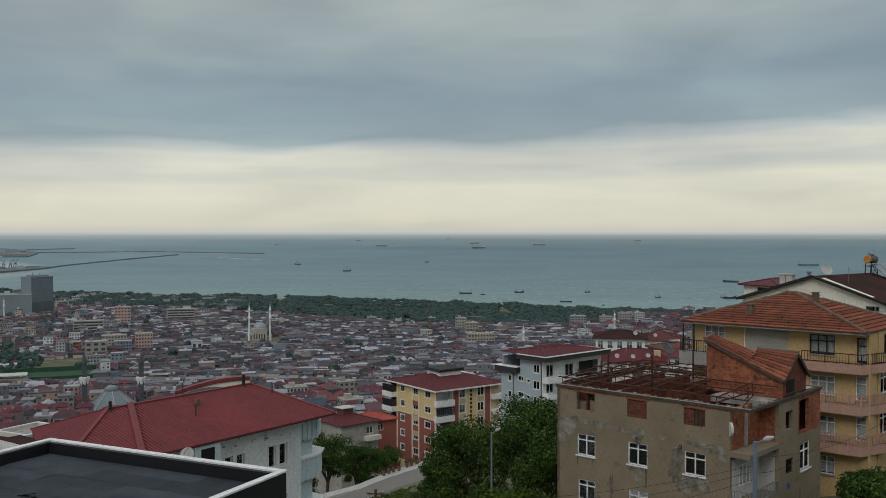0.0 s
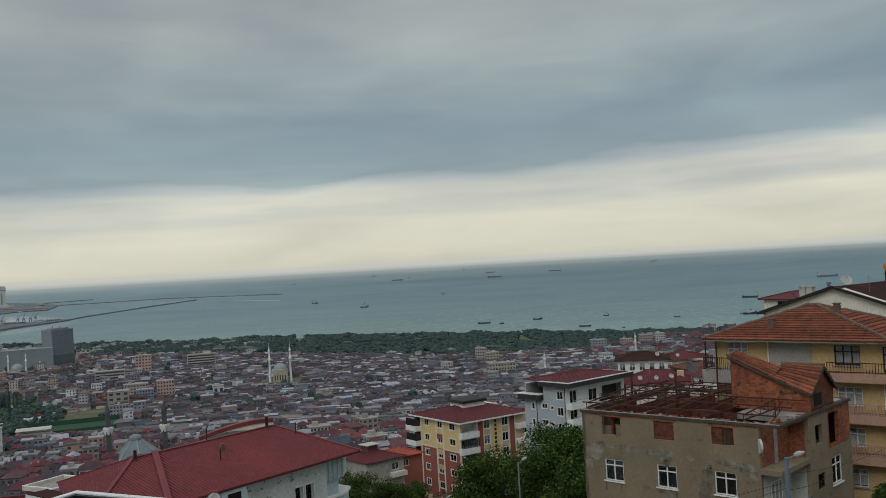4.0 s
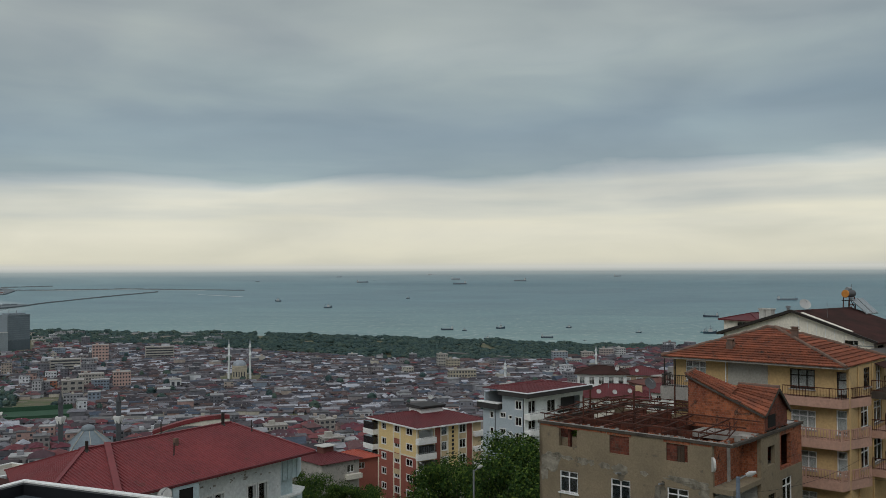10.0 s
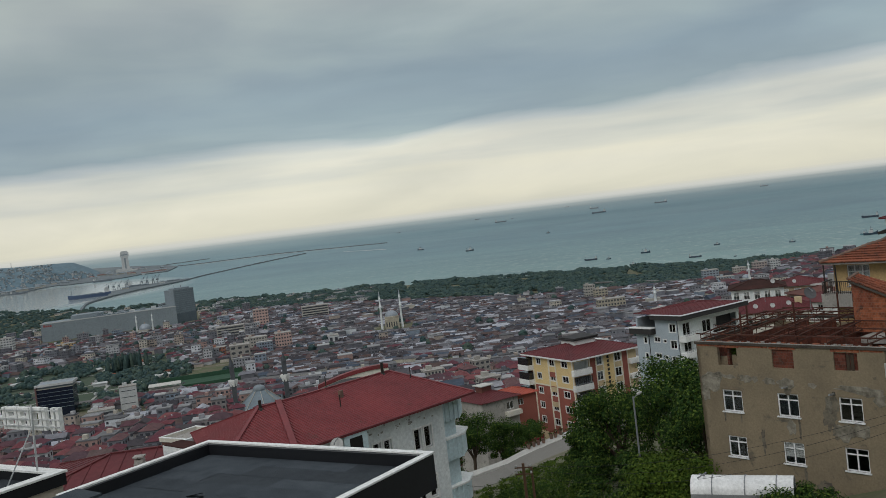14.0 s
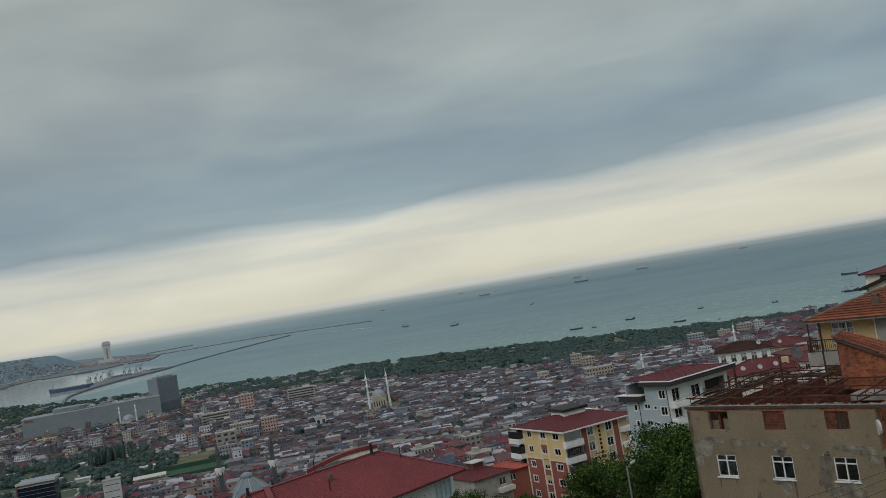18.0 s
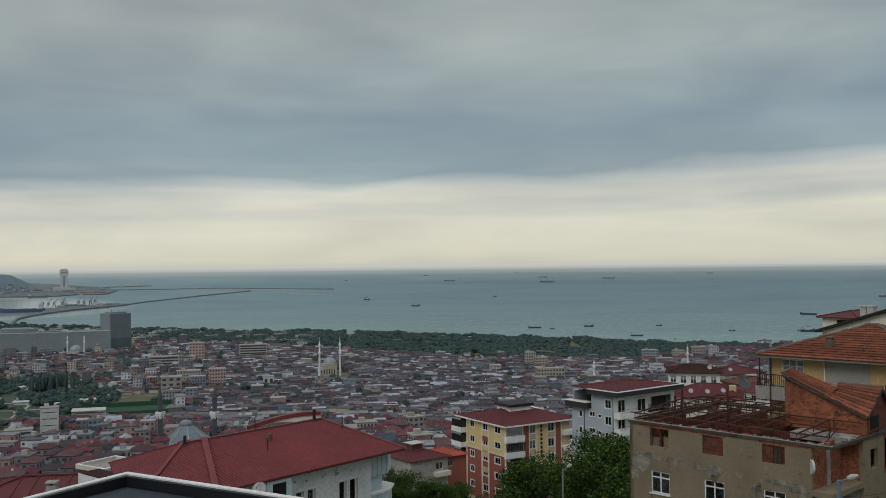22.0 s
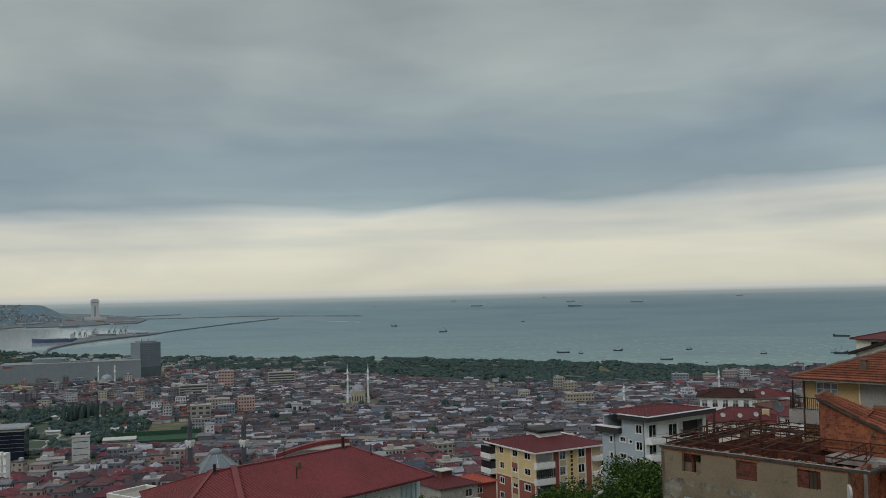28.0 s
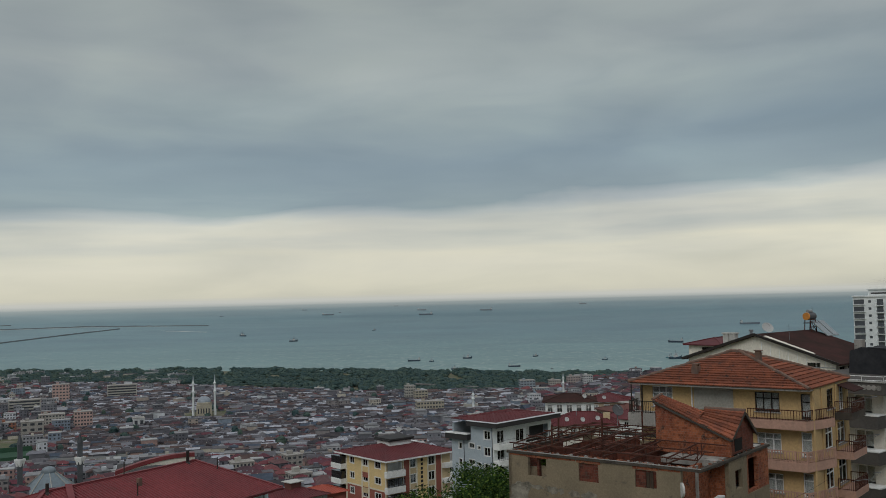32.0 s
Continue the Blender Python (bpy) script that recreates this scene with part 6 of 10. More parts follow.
def grey_apartments():
    b = House("grey_apartments", "blue-grey apartment house with white balconies and maroon roof", (9.64, 162.7), 45.0, 104.0, 22.0, 16.5, 10.2)
    holes = []
    for k in range(5):
        z = -2.9 * k
        holes += [(0.8, 2.2, z + 0.95, z + 2.4), (3.1, 3.8, z - 0.95, z - 0.4), (7.7, 8.4, z - 1.25, z - 0.15), (4.6, 5.9, z - 0.9, z - 0.05)]
    b.wall("left", 0.25, 5.4, -22.0, 3.2, M["grey_wall"], holes)
    b.wall("left", 5.4, 10.2, -22.0, 0.5, M["grey_wall"], holes)
    fr = [(1.0, 2.9, -2.9 * k + 0.2, -2.9 * k + 2.4) for k in range(5)] + [(6.1, 8.4, -2.9 * k, -2.9 * k + 2.1) for k in range(5)] + [(9.0, 15.6, -2.9 * k - 0.6, -2.9 * k + 2.2) for k in range(5)]
    b.wall("front", 0.0, 16.5, -22.0, 3.2, M["white"], fr)
    b.wall("right", 0.25, 10.2, -22, 3.2, M["grey_wall"])
    b.wall("back", 0.25, 16.2, -22, 3.2, M["grey_wall"])
    for k in range(5):
        z = -2.9 * k
        b.box("floor_slab", M["concrete"], 0.3, 16.2, 0.3, 9.9, z - 0.2, z)
        b.win("left", 0.8, 2.2, z + 0.95, z + 2.4, M["upvc"], bars=1, depth=0.05, trim=M["white_trim"], curtain=0.6)
        b.win("left", 3.1, 3.8, z - 0.95, z - 0.4, M["upvc"], bars=0, depth=0.05, trim=M["white_trim"])
        b.win("left", 7.7, 8.4, z - 1.25, z - 0.15, M["upvc"], bars=0, depth=0.05, trim=M["white_trim"])
        b.win("left", 4.6, 5.9, z - 0.9, z - 0.05, M["upvc"], bars=1, depth=0.05, trim=M["white_trim"])
        b.win("front", 1.0, 2.9, z + 0.2, z + 2.4, M["upvc"], bars=1, depth=0.1, curtain=0.5)
        b.win("front", 6.1, 8.4, z, z + 2.1, M["upvc"], bars=1, depth=0.05, trim=M["white_trim"])
        b.box("loggia_back", M["charcoal"], 9.0, 15.6, 1.3, 1.5, z, z + 2.6)
        b.box("loggia_door", M["upvc"], 10.2, 11.4, 1.22, 1.29, z, z + 2.0)
        railing(b, [(9.0, 0.1, z - 0.02), (15.6, 0.1, z - 0.02)], 0.85, M["frame_dark"], gap=0.3)
        b.box("balcony", M["white_trim"], -0.1, 4.4, -1.4, 0.0, z - 0.75, z + 0.25, bevel=0.08)
        railing(b, [(0.0, -1.3, z + 0.25), (4.3, -1.3, z + 0.25)], 0.6, M["steel"], gap=0.5)
    for y in (0.05, 6.9):
        b.add("downpipe", Shape().tube((-0.07, y + 0.2, -22), (-0.07, y + 0.2, 3.0 if y < 3 else 0.4), 0.06), M["charcoal"])
    b.box("eave_fascia", M["charcoal"], -1.0, 17.4, -1.6, 5.6, 3.2, 4.0)
    b.box("eave_fascia", M["charcoal"], -0.9, 0.6, 5.6, 11.0, 0.5, 1.5)
    b.box("terrace_coping", M["white_trim"], -1.0, 0.7, 5.6, 11.1, 1.5, 1.62)
    b.box("eave_coping", M["pale_steel"], -1.1, 17.5, -1.7, 5.7, 4.0, 4.06)
    hip_roof(b.ob, M["metal_maroon"], -0.2, 16.7, -0.8, 10.2, 26.1, 0.6, rib=0.6)


grey_apartments()


def houses_beyond():
    """Roofs that rise behind the blue-grey apartments."""
    def plain(name, label, az, r, w, d, eave, height, wall, roof, rise, windows, rib=0.5):
        c = polar(az, r, 0)
        t = math.radians(az)
        at = (c.x - w / 2 * math.cos(t), c.y + w / 2 * math.sin(t))
        b = House(name, label, at, az + 90, eave, height, w, d)
        for s, n in (("left", d), ("front", w), ("right", d), ("back", w)):
            e = 0.25 if s in ("left", "right") else 0.0
            b.wall(s, e, n - e, -height, 0, wall, windows if s == "front" else ())
        for q in windows:
            b.win("front", *q, M["upvc"], bars=1, depth=0.06, trim=M["white_trim"], curtain=0.5)
        b.box("floor_slab", M["concrete"], 0.3, w - 0.3, 0.3, d - 0.3, -3.2, -3.0)
        b.box("eave", M["white_trim"], -0.6, w + 0.6, -0.6, d + 0.6, 0.0, 0.2)
        hip_roof(b.ob, roof, -0.75, w + 0.75, -0.75, d + 0.75, height + 0.2, rise, rib=rib)
        return b

    a = plain("dormer_house", "white house with a dark hip roof and tall windows", 8.13, 215, 11.2, 9.0, 105.4, 30.0, M["white"], M["brown_roof"], 1.5, [(0.5 + 2.2 * i, 1.7 + 2.2 * i, -2.2, -0.5) for i in range(5)], 0.0)
    b = plain("long_roof_house", "house with a long maroon sheet-metal roof", 8.95, 195, 13.4, 9.0, 102.7, 30.0, M["ivory"], M["metal_maroon"], 2.4, [(1.0 + 3 * i, 2.4 + 3 * i, -2.0, -0.6) for i in range(4)])
    c = plain("maroon_roof_house", "pale house with a high maroon hip roof", 10.5, 246, 10.4, 10.0, 101.8, 30.0, M["beige"], M["metal_maroon"], 1.9, [(1.0 + 3 * i, 2.4 + 3 * i, -2.0, -0.6) for i in range(3)])
    for h, x, y, z in ((a, 9.0, 0.5, 0.9), (b, 3.2, 1.2, 0.8), (b, 6.5, 1.0, 0.8), (b, 9.6, 1.6, 1.0), (c, 4.0, 1.0, 0.7)):
        dish_on("satellite_dish", "small white satellite dish on a sheet roof", h.ob.matrix_basis @ Vector((x, y, 30.0 + z - 0.2)), 170, 30, 0.5, M["dish"], 0.7)
    b.box("water_tank", M["apt_tan"], 10.8, 12.2, 2.0, 3.2, 1.0, 2.5, "yellowish roof water tank", bevel=0.1)
    b.add("flue_pipe", Shape().tube((5.2, 3.0, 0.8), (5.2, 3.0, 2.8), 0.07), M["pole"])


houses_beyond()


def white_apartments():
    b = House("white_apartments", "white apartment house with a long red sheet-metal roof", (-18.9, 43.4), 33.1, 118.8, 22.0, 13.8, 9.2)
    hs = []
    for k in range(6):
        z = -3.05 * k
        hs += [(11.15, 11.75, z - 2.6, z - 1.32), (12.0, 12.65, z - 2.65, z - 1.28), (7.85, 8.45, z - 2.5, z - 1.25), (8.7, 9.3, z - 2.5, z - 1.25)]
    b.wall("front", 0.0, 13.8, -22.0, -0.05, M["white"], hs)
    b.wall("left", 0.25, 9.2, -22, -0.05, M["white"])
    b.wall("right", 0.25, 9.2, -22, -0.05, M["bluewhite"], [(2.0, 3.6, -3.05 * k - 2.4, -3.05 * k - 0.4) for k in range(6)])
    b.wall("back", 0.25, 13.5, -22, -0.05, M["white"])
    for k in range(6):
        z = -3.05 * k
        b.box("floor_slab", M["concrete"], 0.3, 13.5, 0.3, 8.9, z - 3.0, z - 2.8)
        for x0, x1 in ((11.15, 11.75), (12.0, 12.65), (7.85, 8.45), (8.7, 9.3)):
            b.win("front", x0, x1, z - 2.6, z - 1.3, M["upvc"], bars=0, depth=0.1, curtain=0.85, trim=M["white_trim"], trim_w=0.1)
        # end balconies: chamfered ribbed parapets under a white coping, a recessed wall behind
        bay = [(13.8, 0.02), (15.3, 0.02), (16.6, 0.9), (16.6, 3.4), (15.8, 4.2), (13.8, 4.2)]
        b.add("end_balcony", Shape().prism(bay, z - 3.95, z - 2.62), M["bluewhite"], "pale blue ribbed balcony parapet")
        b.add("balcony_coping", Shape().prism([(x + (0.12 if x > 14 else 0), y - (0.1 if y < 1 else 0)) for x, y in bay], z - 2.62, z - 2.5), M["white_trim"])
        for j in range(4):
            b.box("balcony_rib", M["bluewhite"], 13.95 + 0.4 * j, 14.05 + 0.4 * j, -0.05, 0.015, z - 3.95, z - 2.63)
        b.box("balcony_back", M["bluewhite"], 13.81, 15.1, 0.3, 4.0, z - 2.5, z - 0.1)
        b.box("balcony_door", M["upvc"], 15.08, 15.13, 1.4, 2.4, z - 2.5, z - 0.5)
        b.box("bay", M["bluewhite"], 5.2, 6.9, -0.8, 0.0, z - 2.9, z - 0.1)
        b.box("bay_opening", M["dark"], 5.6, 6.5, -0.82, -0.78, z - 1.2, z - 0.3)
    b.box("flat_edge", M["brown_roof"], 0.02, 1.2, 0.02, 9.1, -0.05, 0.0)
    b.add("upper_bay", Shape().prism([(13.8, 0.02), (15.3, 0.02), (16.5, 0.9), (16.5, 3.4), (15.8, 4.2), (13.8, 4.2)], -1.5, -0.12), M["bluewhite"], "pale blue ribbed bay below the eave")
    for j in range(4):
        b.box("balcony_rib", M["bluewhite"], 13.95 + 0.4 * j, 14.05 + 0.4 * j, -0.05, 0.015, -1.5, -0.12)
    # worn paint flakes below the eave
    rng = random.Random(9)
    for i in range(26):
        x, z = rng.uniform(7.0, 13.6), rng.uniform(-0.9, -0.35)
        b.box("paint_flake", M["concrete"], x, x + rng.uniform(0.05, 0.28), -0.012, 0.05, z, z + rng.uniform(0.03, 0.12))
    # roof: long front slope in ribbed sheets, a raised strip, low hip ends
    e = 0.0
    x0, x1, y0, y1, rz = -2.9, 16.0, -0.75, 9.9, 1.56
    ra, rb = (3.6, 4.55, rz), (13.9, 4.55, rz)
    A, Bc, Cc, D = (x0, y0, e), (x1, y0, e), (x1, y1, e), (2.3, y1, e)
    for q in ([A, Bc, rb, ra], [Bc, Cc, rb], [Cc, D, ra, rb], [D, A, ra]):
        sh = ribbed(q, 0.21)
        b.add("roof_slope", sh, M["metal_red"])
    caps = Shape()
    for p, q in ((A, ra), (Bc, rb), (Cc, rb), (D, ra), (ra, rb)):
        caps.beam(Vector(p) + Vector((0, 0, 0.04)), Vector(q) + Vector((0, 0, 0.04)), 0.2, 0.09)
    b.add("ridge_cap", caps, M["metal_red"])
    b.add("raised_strip", Shape().beam((2.0, y0, 0.1), (5.0, 4.5, rz + 0.1), 0.34, 0.18), M["metal_red"])
    b.box("gutter", M["metal_maroon"], x0, x1, y0 - 0.12, y0, -0.1, 0.03)
    b.box("soffit", M["white"], 3.0, x1 - 0.1, y0 + 0.05, y1 - 0.1, -0.08, -0.055)
    for x, y, h, r in ((3.6, 4.3, 0.55, 0.09), (13.2, 4.4, 0.75, 0.1), (7.6, 2.1, 0.7, 0.035), (14.3, 3.0, 0.7, 0.035), (8.6, 4.5, 0.8, 0.03)):
        zz = rz * (y - y0) / (4.55 - y0)
        b.add("flue_pipe", Shape().tube((x, y, zz - 0.1), (x, y, zz + h), r).tube((x, y, zz - 0.05), (x, y, zz + 0.1), r * 2.2, r), M["frame_dark"])
    b.box("roof_vent", M["tile_cap"], 8.4, 8.65, 3.0, 3.2, 1.0, 1.55)
    dish_on("satellite_dish", "old white satellite dish on a balcony edge", b.ob.matrix_basis @ Vector((16.2, 0.6, 22 - 8.65)), 200, 30, 0.42, M["dish"], 0.5)
    dish_on("satellite_dish", "small white satellite dish by the eave", b.ob.matrix_basis @ Vector((4.4, -1.2, 22 - 0.9)), 190, 30, 0.4, M["dish"], 0.6)
    # low wing and curved metal roof behind
    c = House("curved_roof_hall", "hall with a curved red metal roof edge and white fascia", (-31.2, 79.3), 73.0, 117.1, 26.0, 10.0, 9.0)
    c.wall("front", 3.2, 10.0, -22, -2.2, M["grey_wall"])
    c.wall("back", 3.2, 10.0, -22, -2.2, M["grey_wall"])
    c.wall("right", 0.25, 8.75, -22, -2.2, M["grey_wall"])
    c.box("end_wall", M["grey_wall"], 3.2, 3.45, 0.25, 8.75, -22, -2.2)
    c.box("flat_roof", M["charcoal"], 3.25, 9.9, 0.1, 8.9, -2.3, -2.15)
    sh, sh2 = Shape(), Shape()
    n = 14
    h = lambda u: -1.6 + 1.5 * math.sin(math.pi * (0.08 + 0.46 * u))
    for i in range(n + 1):
        u = i / n
        sh.v += [(3.4 + 6.6 * u, -0.5, h(u) - 0.34), (3.4 + 6.6 * u, -0.5, h(u)), (3.4 + 6.6 * u, 0.9, h(u) - 0.1)]
        sh2.v += [(3.4 + 6.6 * u, -0.42, h(u) - 0.3), (3.4 + 6.6 * u, -0.42, h(u) - 0.4 - 1.3 * max(0.02, u - 0.35))]
    for i in range(n):
        k = 3 * i
        sh.f += [(k, k + 3, k + 4, k + 1), (k + 1, k + 4, k + 5, k + 2)]
        sh2.f.append((2 * i + 1, 2 * i + 3, 2 * i + 2, 2 * i))
    c.add("curved_roof", sh, M["metal_red"])
    c.add("fascia", sh2, M["ivory"])


white_apartments()


# neighbouring flat roofs in black bitumen with white copings
def flat_roofs():
    b = House("flat_roof_house", "house with a black bitumen flat roof and white parapet coping", (-15.34, 31.3), 112.8, 122.8, 19.5, 10.0, 9.0)
    # the outer corner by the camera's side is local (10, 0); the roof runs towards the camera in -y
    b.ob.matrix_basis = pose(-6.12, 27.43, 122.8 - 19.5, 0, 0, compass(112.8)) @ Matrix.Translation((-10.0, -9.0, 0))
    b.box("body", M["cream"], 1.0, 9.0, 0.8, 8.1, -19.5, -1.0)
    for k in range(6):
        b.box("facade_panel", M["black_clad"], 9.0, 9.04, 5.2, 7.2, -1.2 - 3 * k - 2.4, -1.2 - 3 * k)
    b.win("right", 2.4, 3.6, -3.2, -1.8, M["frame_dark"], out=-1.0, bars=1, depth=-0.05)
    for x0, x1, y0, y1 in ((0.0, 0.35, 2.75, 9.0), (9.65, 10.0, 0.0, 9.0), (0.35, 9.65, 8.65, 9.0), (2.42, 9.65, 0.0, 0.35)):
        b.box("parapet", M["black_clad"], x0, x1, y0, y1, -1.15, -0.06)
    for x0, x1, y0, y1 in ((-0.04, 0.2, 2.7, 9.04), (9.8, 10.04, -0.04, 9.04), (0.2, 9.8, 8.8, 9.04), (2.46, 9.8, -0.04, 0.2)):
        b.box("coping", M["white_trim"], x0, x1, y0, y1, -0.06, 0.0, bevel=0.012)
    b.box("roof_deck", M["black_clad"], 0.36, 9.64, 2.75, 8.64, -0.7, -0.45)
    b.box("roof_deck", M["black_clad"], 2.42, 9.64, 0.36, 2.75, -0.7, -0.45)
    # bitumen sheets with crooked lapped edges and lifted corners
    rng = random.Random(2)
    for i in range(9):
        y = 0.36 + 0.92 * i
        x = 2.44 if y < 2.75 else 0.36
        while x < 9.6:
            x1 = min(x + rng.uniform(1.8, 4.5), 9.64)
            sh = Shape()
            n = max(3, int((x1 - x) / 0.35))
            skew, tilt = rng.uniform(-0.03, 0.03), rng.uniform(0, 0.006)
            for j in range(n + 1):
                xx = x + (x1 - x) * j / n
                lift = 0.012 * max(0.0, rng.random() - 0.85) / 0.15
                sh.v += [(xx, max(0.36, y + skew * (j / n - 0.5) + rng.uniform(-0.025, 0.025)), -0.435 + 0.008 * (i % 2) + tilt + rng.uniform(0, 0.008) + lift), (xx, min(y + 1.0, 8.64), -0.43 + 0.01 * (i % 2) + rng.uniform(0, 0.008))]
            sh.f += [(2 * j, 2 * j + 2, 2 * j + 3, 2 * j + 1) for j in range(n)]
            b.add("bitumen_sheet", sh, M["membrane"])
            x = x1 - 0.08 if x1 < 9.63 else 99.0
    b.add("lifted_flap", Shape().slab([(3.75, 4.55, -0.40), (4.2, 4.62, -0.31), (4.25, 4.8, -0.33), (3.8, 4.74, -0.42)], 0.02).slab([(4.15, 4.7, -0.41), (4.32, 4.55, -0.36), (4.42, 4.66, -0.38), (4.25, 4.82, -0.41)], 0.02), M["black_clad"])
    # cream chimney stack with dark slots under a bitumen-covered slab
    b.box("chimney_stack", M["cream"], 1.2, 2.2, 1.62, 2.6, -19.5, -0.06)
    for y0, y1 in ((1.62, 1.7), (2.02, 2.1), (2.5, 2.6)):
        b.box("chimney_pier", M["cream"], 1.22, 2.18, y0, y1, -0.06, 0.14)
    b.box("chimney_flue", M["dark"], 1.4, 2.0, 1.72, 2.48, -0.06, 0.13)
    b.add("chimney_slab", Shape().slab([(1.1, 1.5, 0.26), (2.28, 1.5, 0.2), (2.28, 2.72, 0.2), (1.1, 2.72, 0.26)], 0.08), M["membrane"], "bitumen-covered chimney slab")

    c = House("sign_roof_house", "cream house with flat bitumen roof and a rooftop sign", (-19.4, 28.5), 112.0, 122.8, 19.5, 9.0, 8.0)
    c.ob.matrix_basis = pose(-19.4, 28.5, 122.8 - 19.5, 0, 0, compass(112.0)) @ Matrix.Translation((-9.0, -8.0, 0))
    c.box("body", M["cream"], 0.1, 8.9, 0.1, 7.9, -19.5, -0.5)
    for x0, x1, y0, y1 in ((0.0, 0.35, 0.0, 8.0), (8.65, 9.0, 0.0, 8.0), (0.35, 8.65, 7.65, 8.0), (0.35, 8.65, 0.0, 0.35)):
        c.box("parapet", M["black_clad"], x0, x1, y0, y1, -0.5, -0.08)
    for x0, x1, y0, y1 in ((-0.05, 0.4, -0.05, 8.05), (8.6, 9.05, -0.05, 8.05), (0.4, 8.6, 7.6, 8.05), (0.4, 8.6, -0.05, 0.4)):
        c.box("coping", M["white_trim"], x0, x1, y0, y1, -0.08, 0.0, bevel=0.012)
    c.box("roof_deck", M["membrane"], 0.36, 8.64, 0.36, 7.64, -0.49, -0.4)
    for z in (-2.6, -5.6):
        c.box("wall_opening", M["dark"], 8.88, 8.92, 2.0, 3.2, z - 1.2, z)
    # rooftop sign seen from behind: plain white boxes for letters on a steel frame
    s = thing("rooftop_sign", "white box-letter rooftop sign on a steel frame", "sign", c.ob.matrix_basis @ Matrix.Translation((9.0, 8.0, 19.5)))
    rng = random.Random(3)
    x = 0.28
    shapes = ["I", "N", "O", "E", "E", "H", "O", "E", "N", "H"]
    for g in shapes:
        w, sh, d = (0.22 if g == "I" else 0.66), Shape(), 0.16
        xa, xb, za, zb, t = x - w, x, 1.4, 2.2, 0.17
        sh.box(xb - t, xb, -d, 0, za, zb)
        if g != "I":
            sh.box(xa, xa + t, -d, 0, za, zb)
        if g == "N":
            sh.slab([(xa + t, -d, zb - 0.22), (xa + t, -d, zb), (xb - t, -d, za + 0.22), (xb - t, -d, za)], d)
        if g in "OE":
            sh.box(xa + t, xb - t, -d, 0, za, za + t).box(xa + t, xb - t, -d, 0, zb - t, zb)
        if g in "HE":
            sh.box(xa + t, xb - t, -d, 0, 1.73, 1.87)
        part("letter_box", sh.out(), M["white_trim"], s)
        x -= w + 0.06
    part("frame_rail", Shape().beam((-6.4, -0.2, 1.55), (0.3, -0.2, 1.55), 0.035).beam((-6.4, -0.2, 1.8), (0.3, -0.2, 1.8), 0.035).beam((-6.4, -0.2, 2.12), (0.3, -0.2, 2.12), 0.035).out(), M["pale_steel"], s)
    for px in (-1.15, -4.2, -6.3):
        part("frame_post", Shape().beam((px, -0.3, -0.1), (px, -0.22, 2.3), 0.05).out(), M["pale_steel"], s)
        part("frame_brace", Shape().beam((px - 0.2, -1.5, -0.5), (px, -0.25, 1.6), 0.035).out(), M["pale_steel"], s)
    r = part("round_box", Shape().tube((-3.9, -0.2, 2.95), (-3.9, 0.03, 2.95), 0.57, 0.57, 28).out(), M["white_trim"], s, "white round light box")
    part("round_bracket", Shape().beam((-4.1, -0.33, 1.6), (-4.1, -0.33, 3.5), 0.06).beam((-3.7, -0.33, 1.6), (-3.7, -0.33, 3.5), 0.06).out(), M["steel"], s)
    part("stay_rod", Shape().tube((-4.6, -1.6, -0.4), (-3.9, -0.36, 2.9), 0.035).out(), M["cable"], s)
    d = dish_on("satellite_dish", "white satellite dish with worn blue lettering on the flat roof", c.ob.matrix_basis @ Vector((7.9, 5.3, 19.1)), 160, 25, 0.68, M["dish"], 1.0)
    ref = [o for o in d.children if o.name.startswith("reflector")][0]
    part("worn_lettering", Shape().box(-0.3, 0.3, 0.12, 0.2, 0.02, 0.04).box(-0.26, 0.26, 0.0, 0.05, 0.012, 0.03).out(), surface("blue_lettering", (0.06, 0.08, 0.2), rough=0.6), ref)

    low = House("low_red_house", "lower house with a dull red sheet-metal roof", (-33.0, 44.0), 75.0, 117.2, 18.0, 11.0, 7.0)
    for sd in ("left", "front", "right", "back"):
        low.wall(sd, 0.25 if sd in ("left", "right") else 0, (8 if sd in ("left", "right") else 11) - (0.25 if sd in ("left", "right") else 0), -18, 0, M["ivory"])
    hip_roof(low.ob, M["metal_maroon"], -0.5, 11.5, -0.5, 8.5, 18.0, 1.2, rib=0.9)
    low.box("chimney", M["concrete"], 5.9, 6.4, 1.6, 2.1, 0.3, 1.12)
    low.add("chimney_cap", Shape().box(5.84, 6.46, 1.54, 2.16, 1.24, 1.32).box(5.93, 6.03, 1.62, 2.08, 1.12, 1.24).box(6.27, 6.37, 1.62, 2.08, 1.12, 1.24).box(5.86, 6.44, 1.56, 2.14, 0.86, 0.92), M["concrete"])
    ter = House("walled_terrace", "small flat roof terrace with pale parapet coping", (-30.76, 55.62), 115.0, 117.65, 18.0, 3.3, 3.1)
    ter.box("body", M["city_tile"], 0.1, 3.2, 0.1, 3.0, -18, -0.3, "old red rendered wall")
    for x0, x1, y0, y1 in ((0, 0.14, 0, 3.1), (3.16, 3.3, 0, 3.1), (0.14, 3.16, 2.96, 3.1), (0.14, 3.16, 0, 0.14)):
        ter.box("parapet", M["ivory"], x0 + 0.01, x1 - 0.01, y0 + 0.01, y1 - 0.01, -0.3, -0.06)
        ter.box("coping", M["white_trim"], x0, x1, y0, y1, -0.05, 0)
    ter.box("deck", M["concrete"], 0.16, 3.14, 0.16, 2.94, -0.299, -0.24)


flat_roofs()


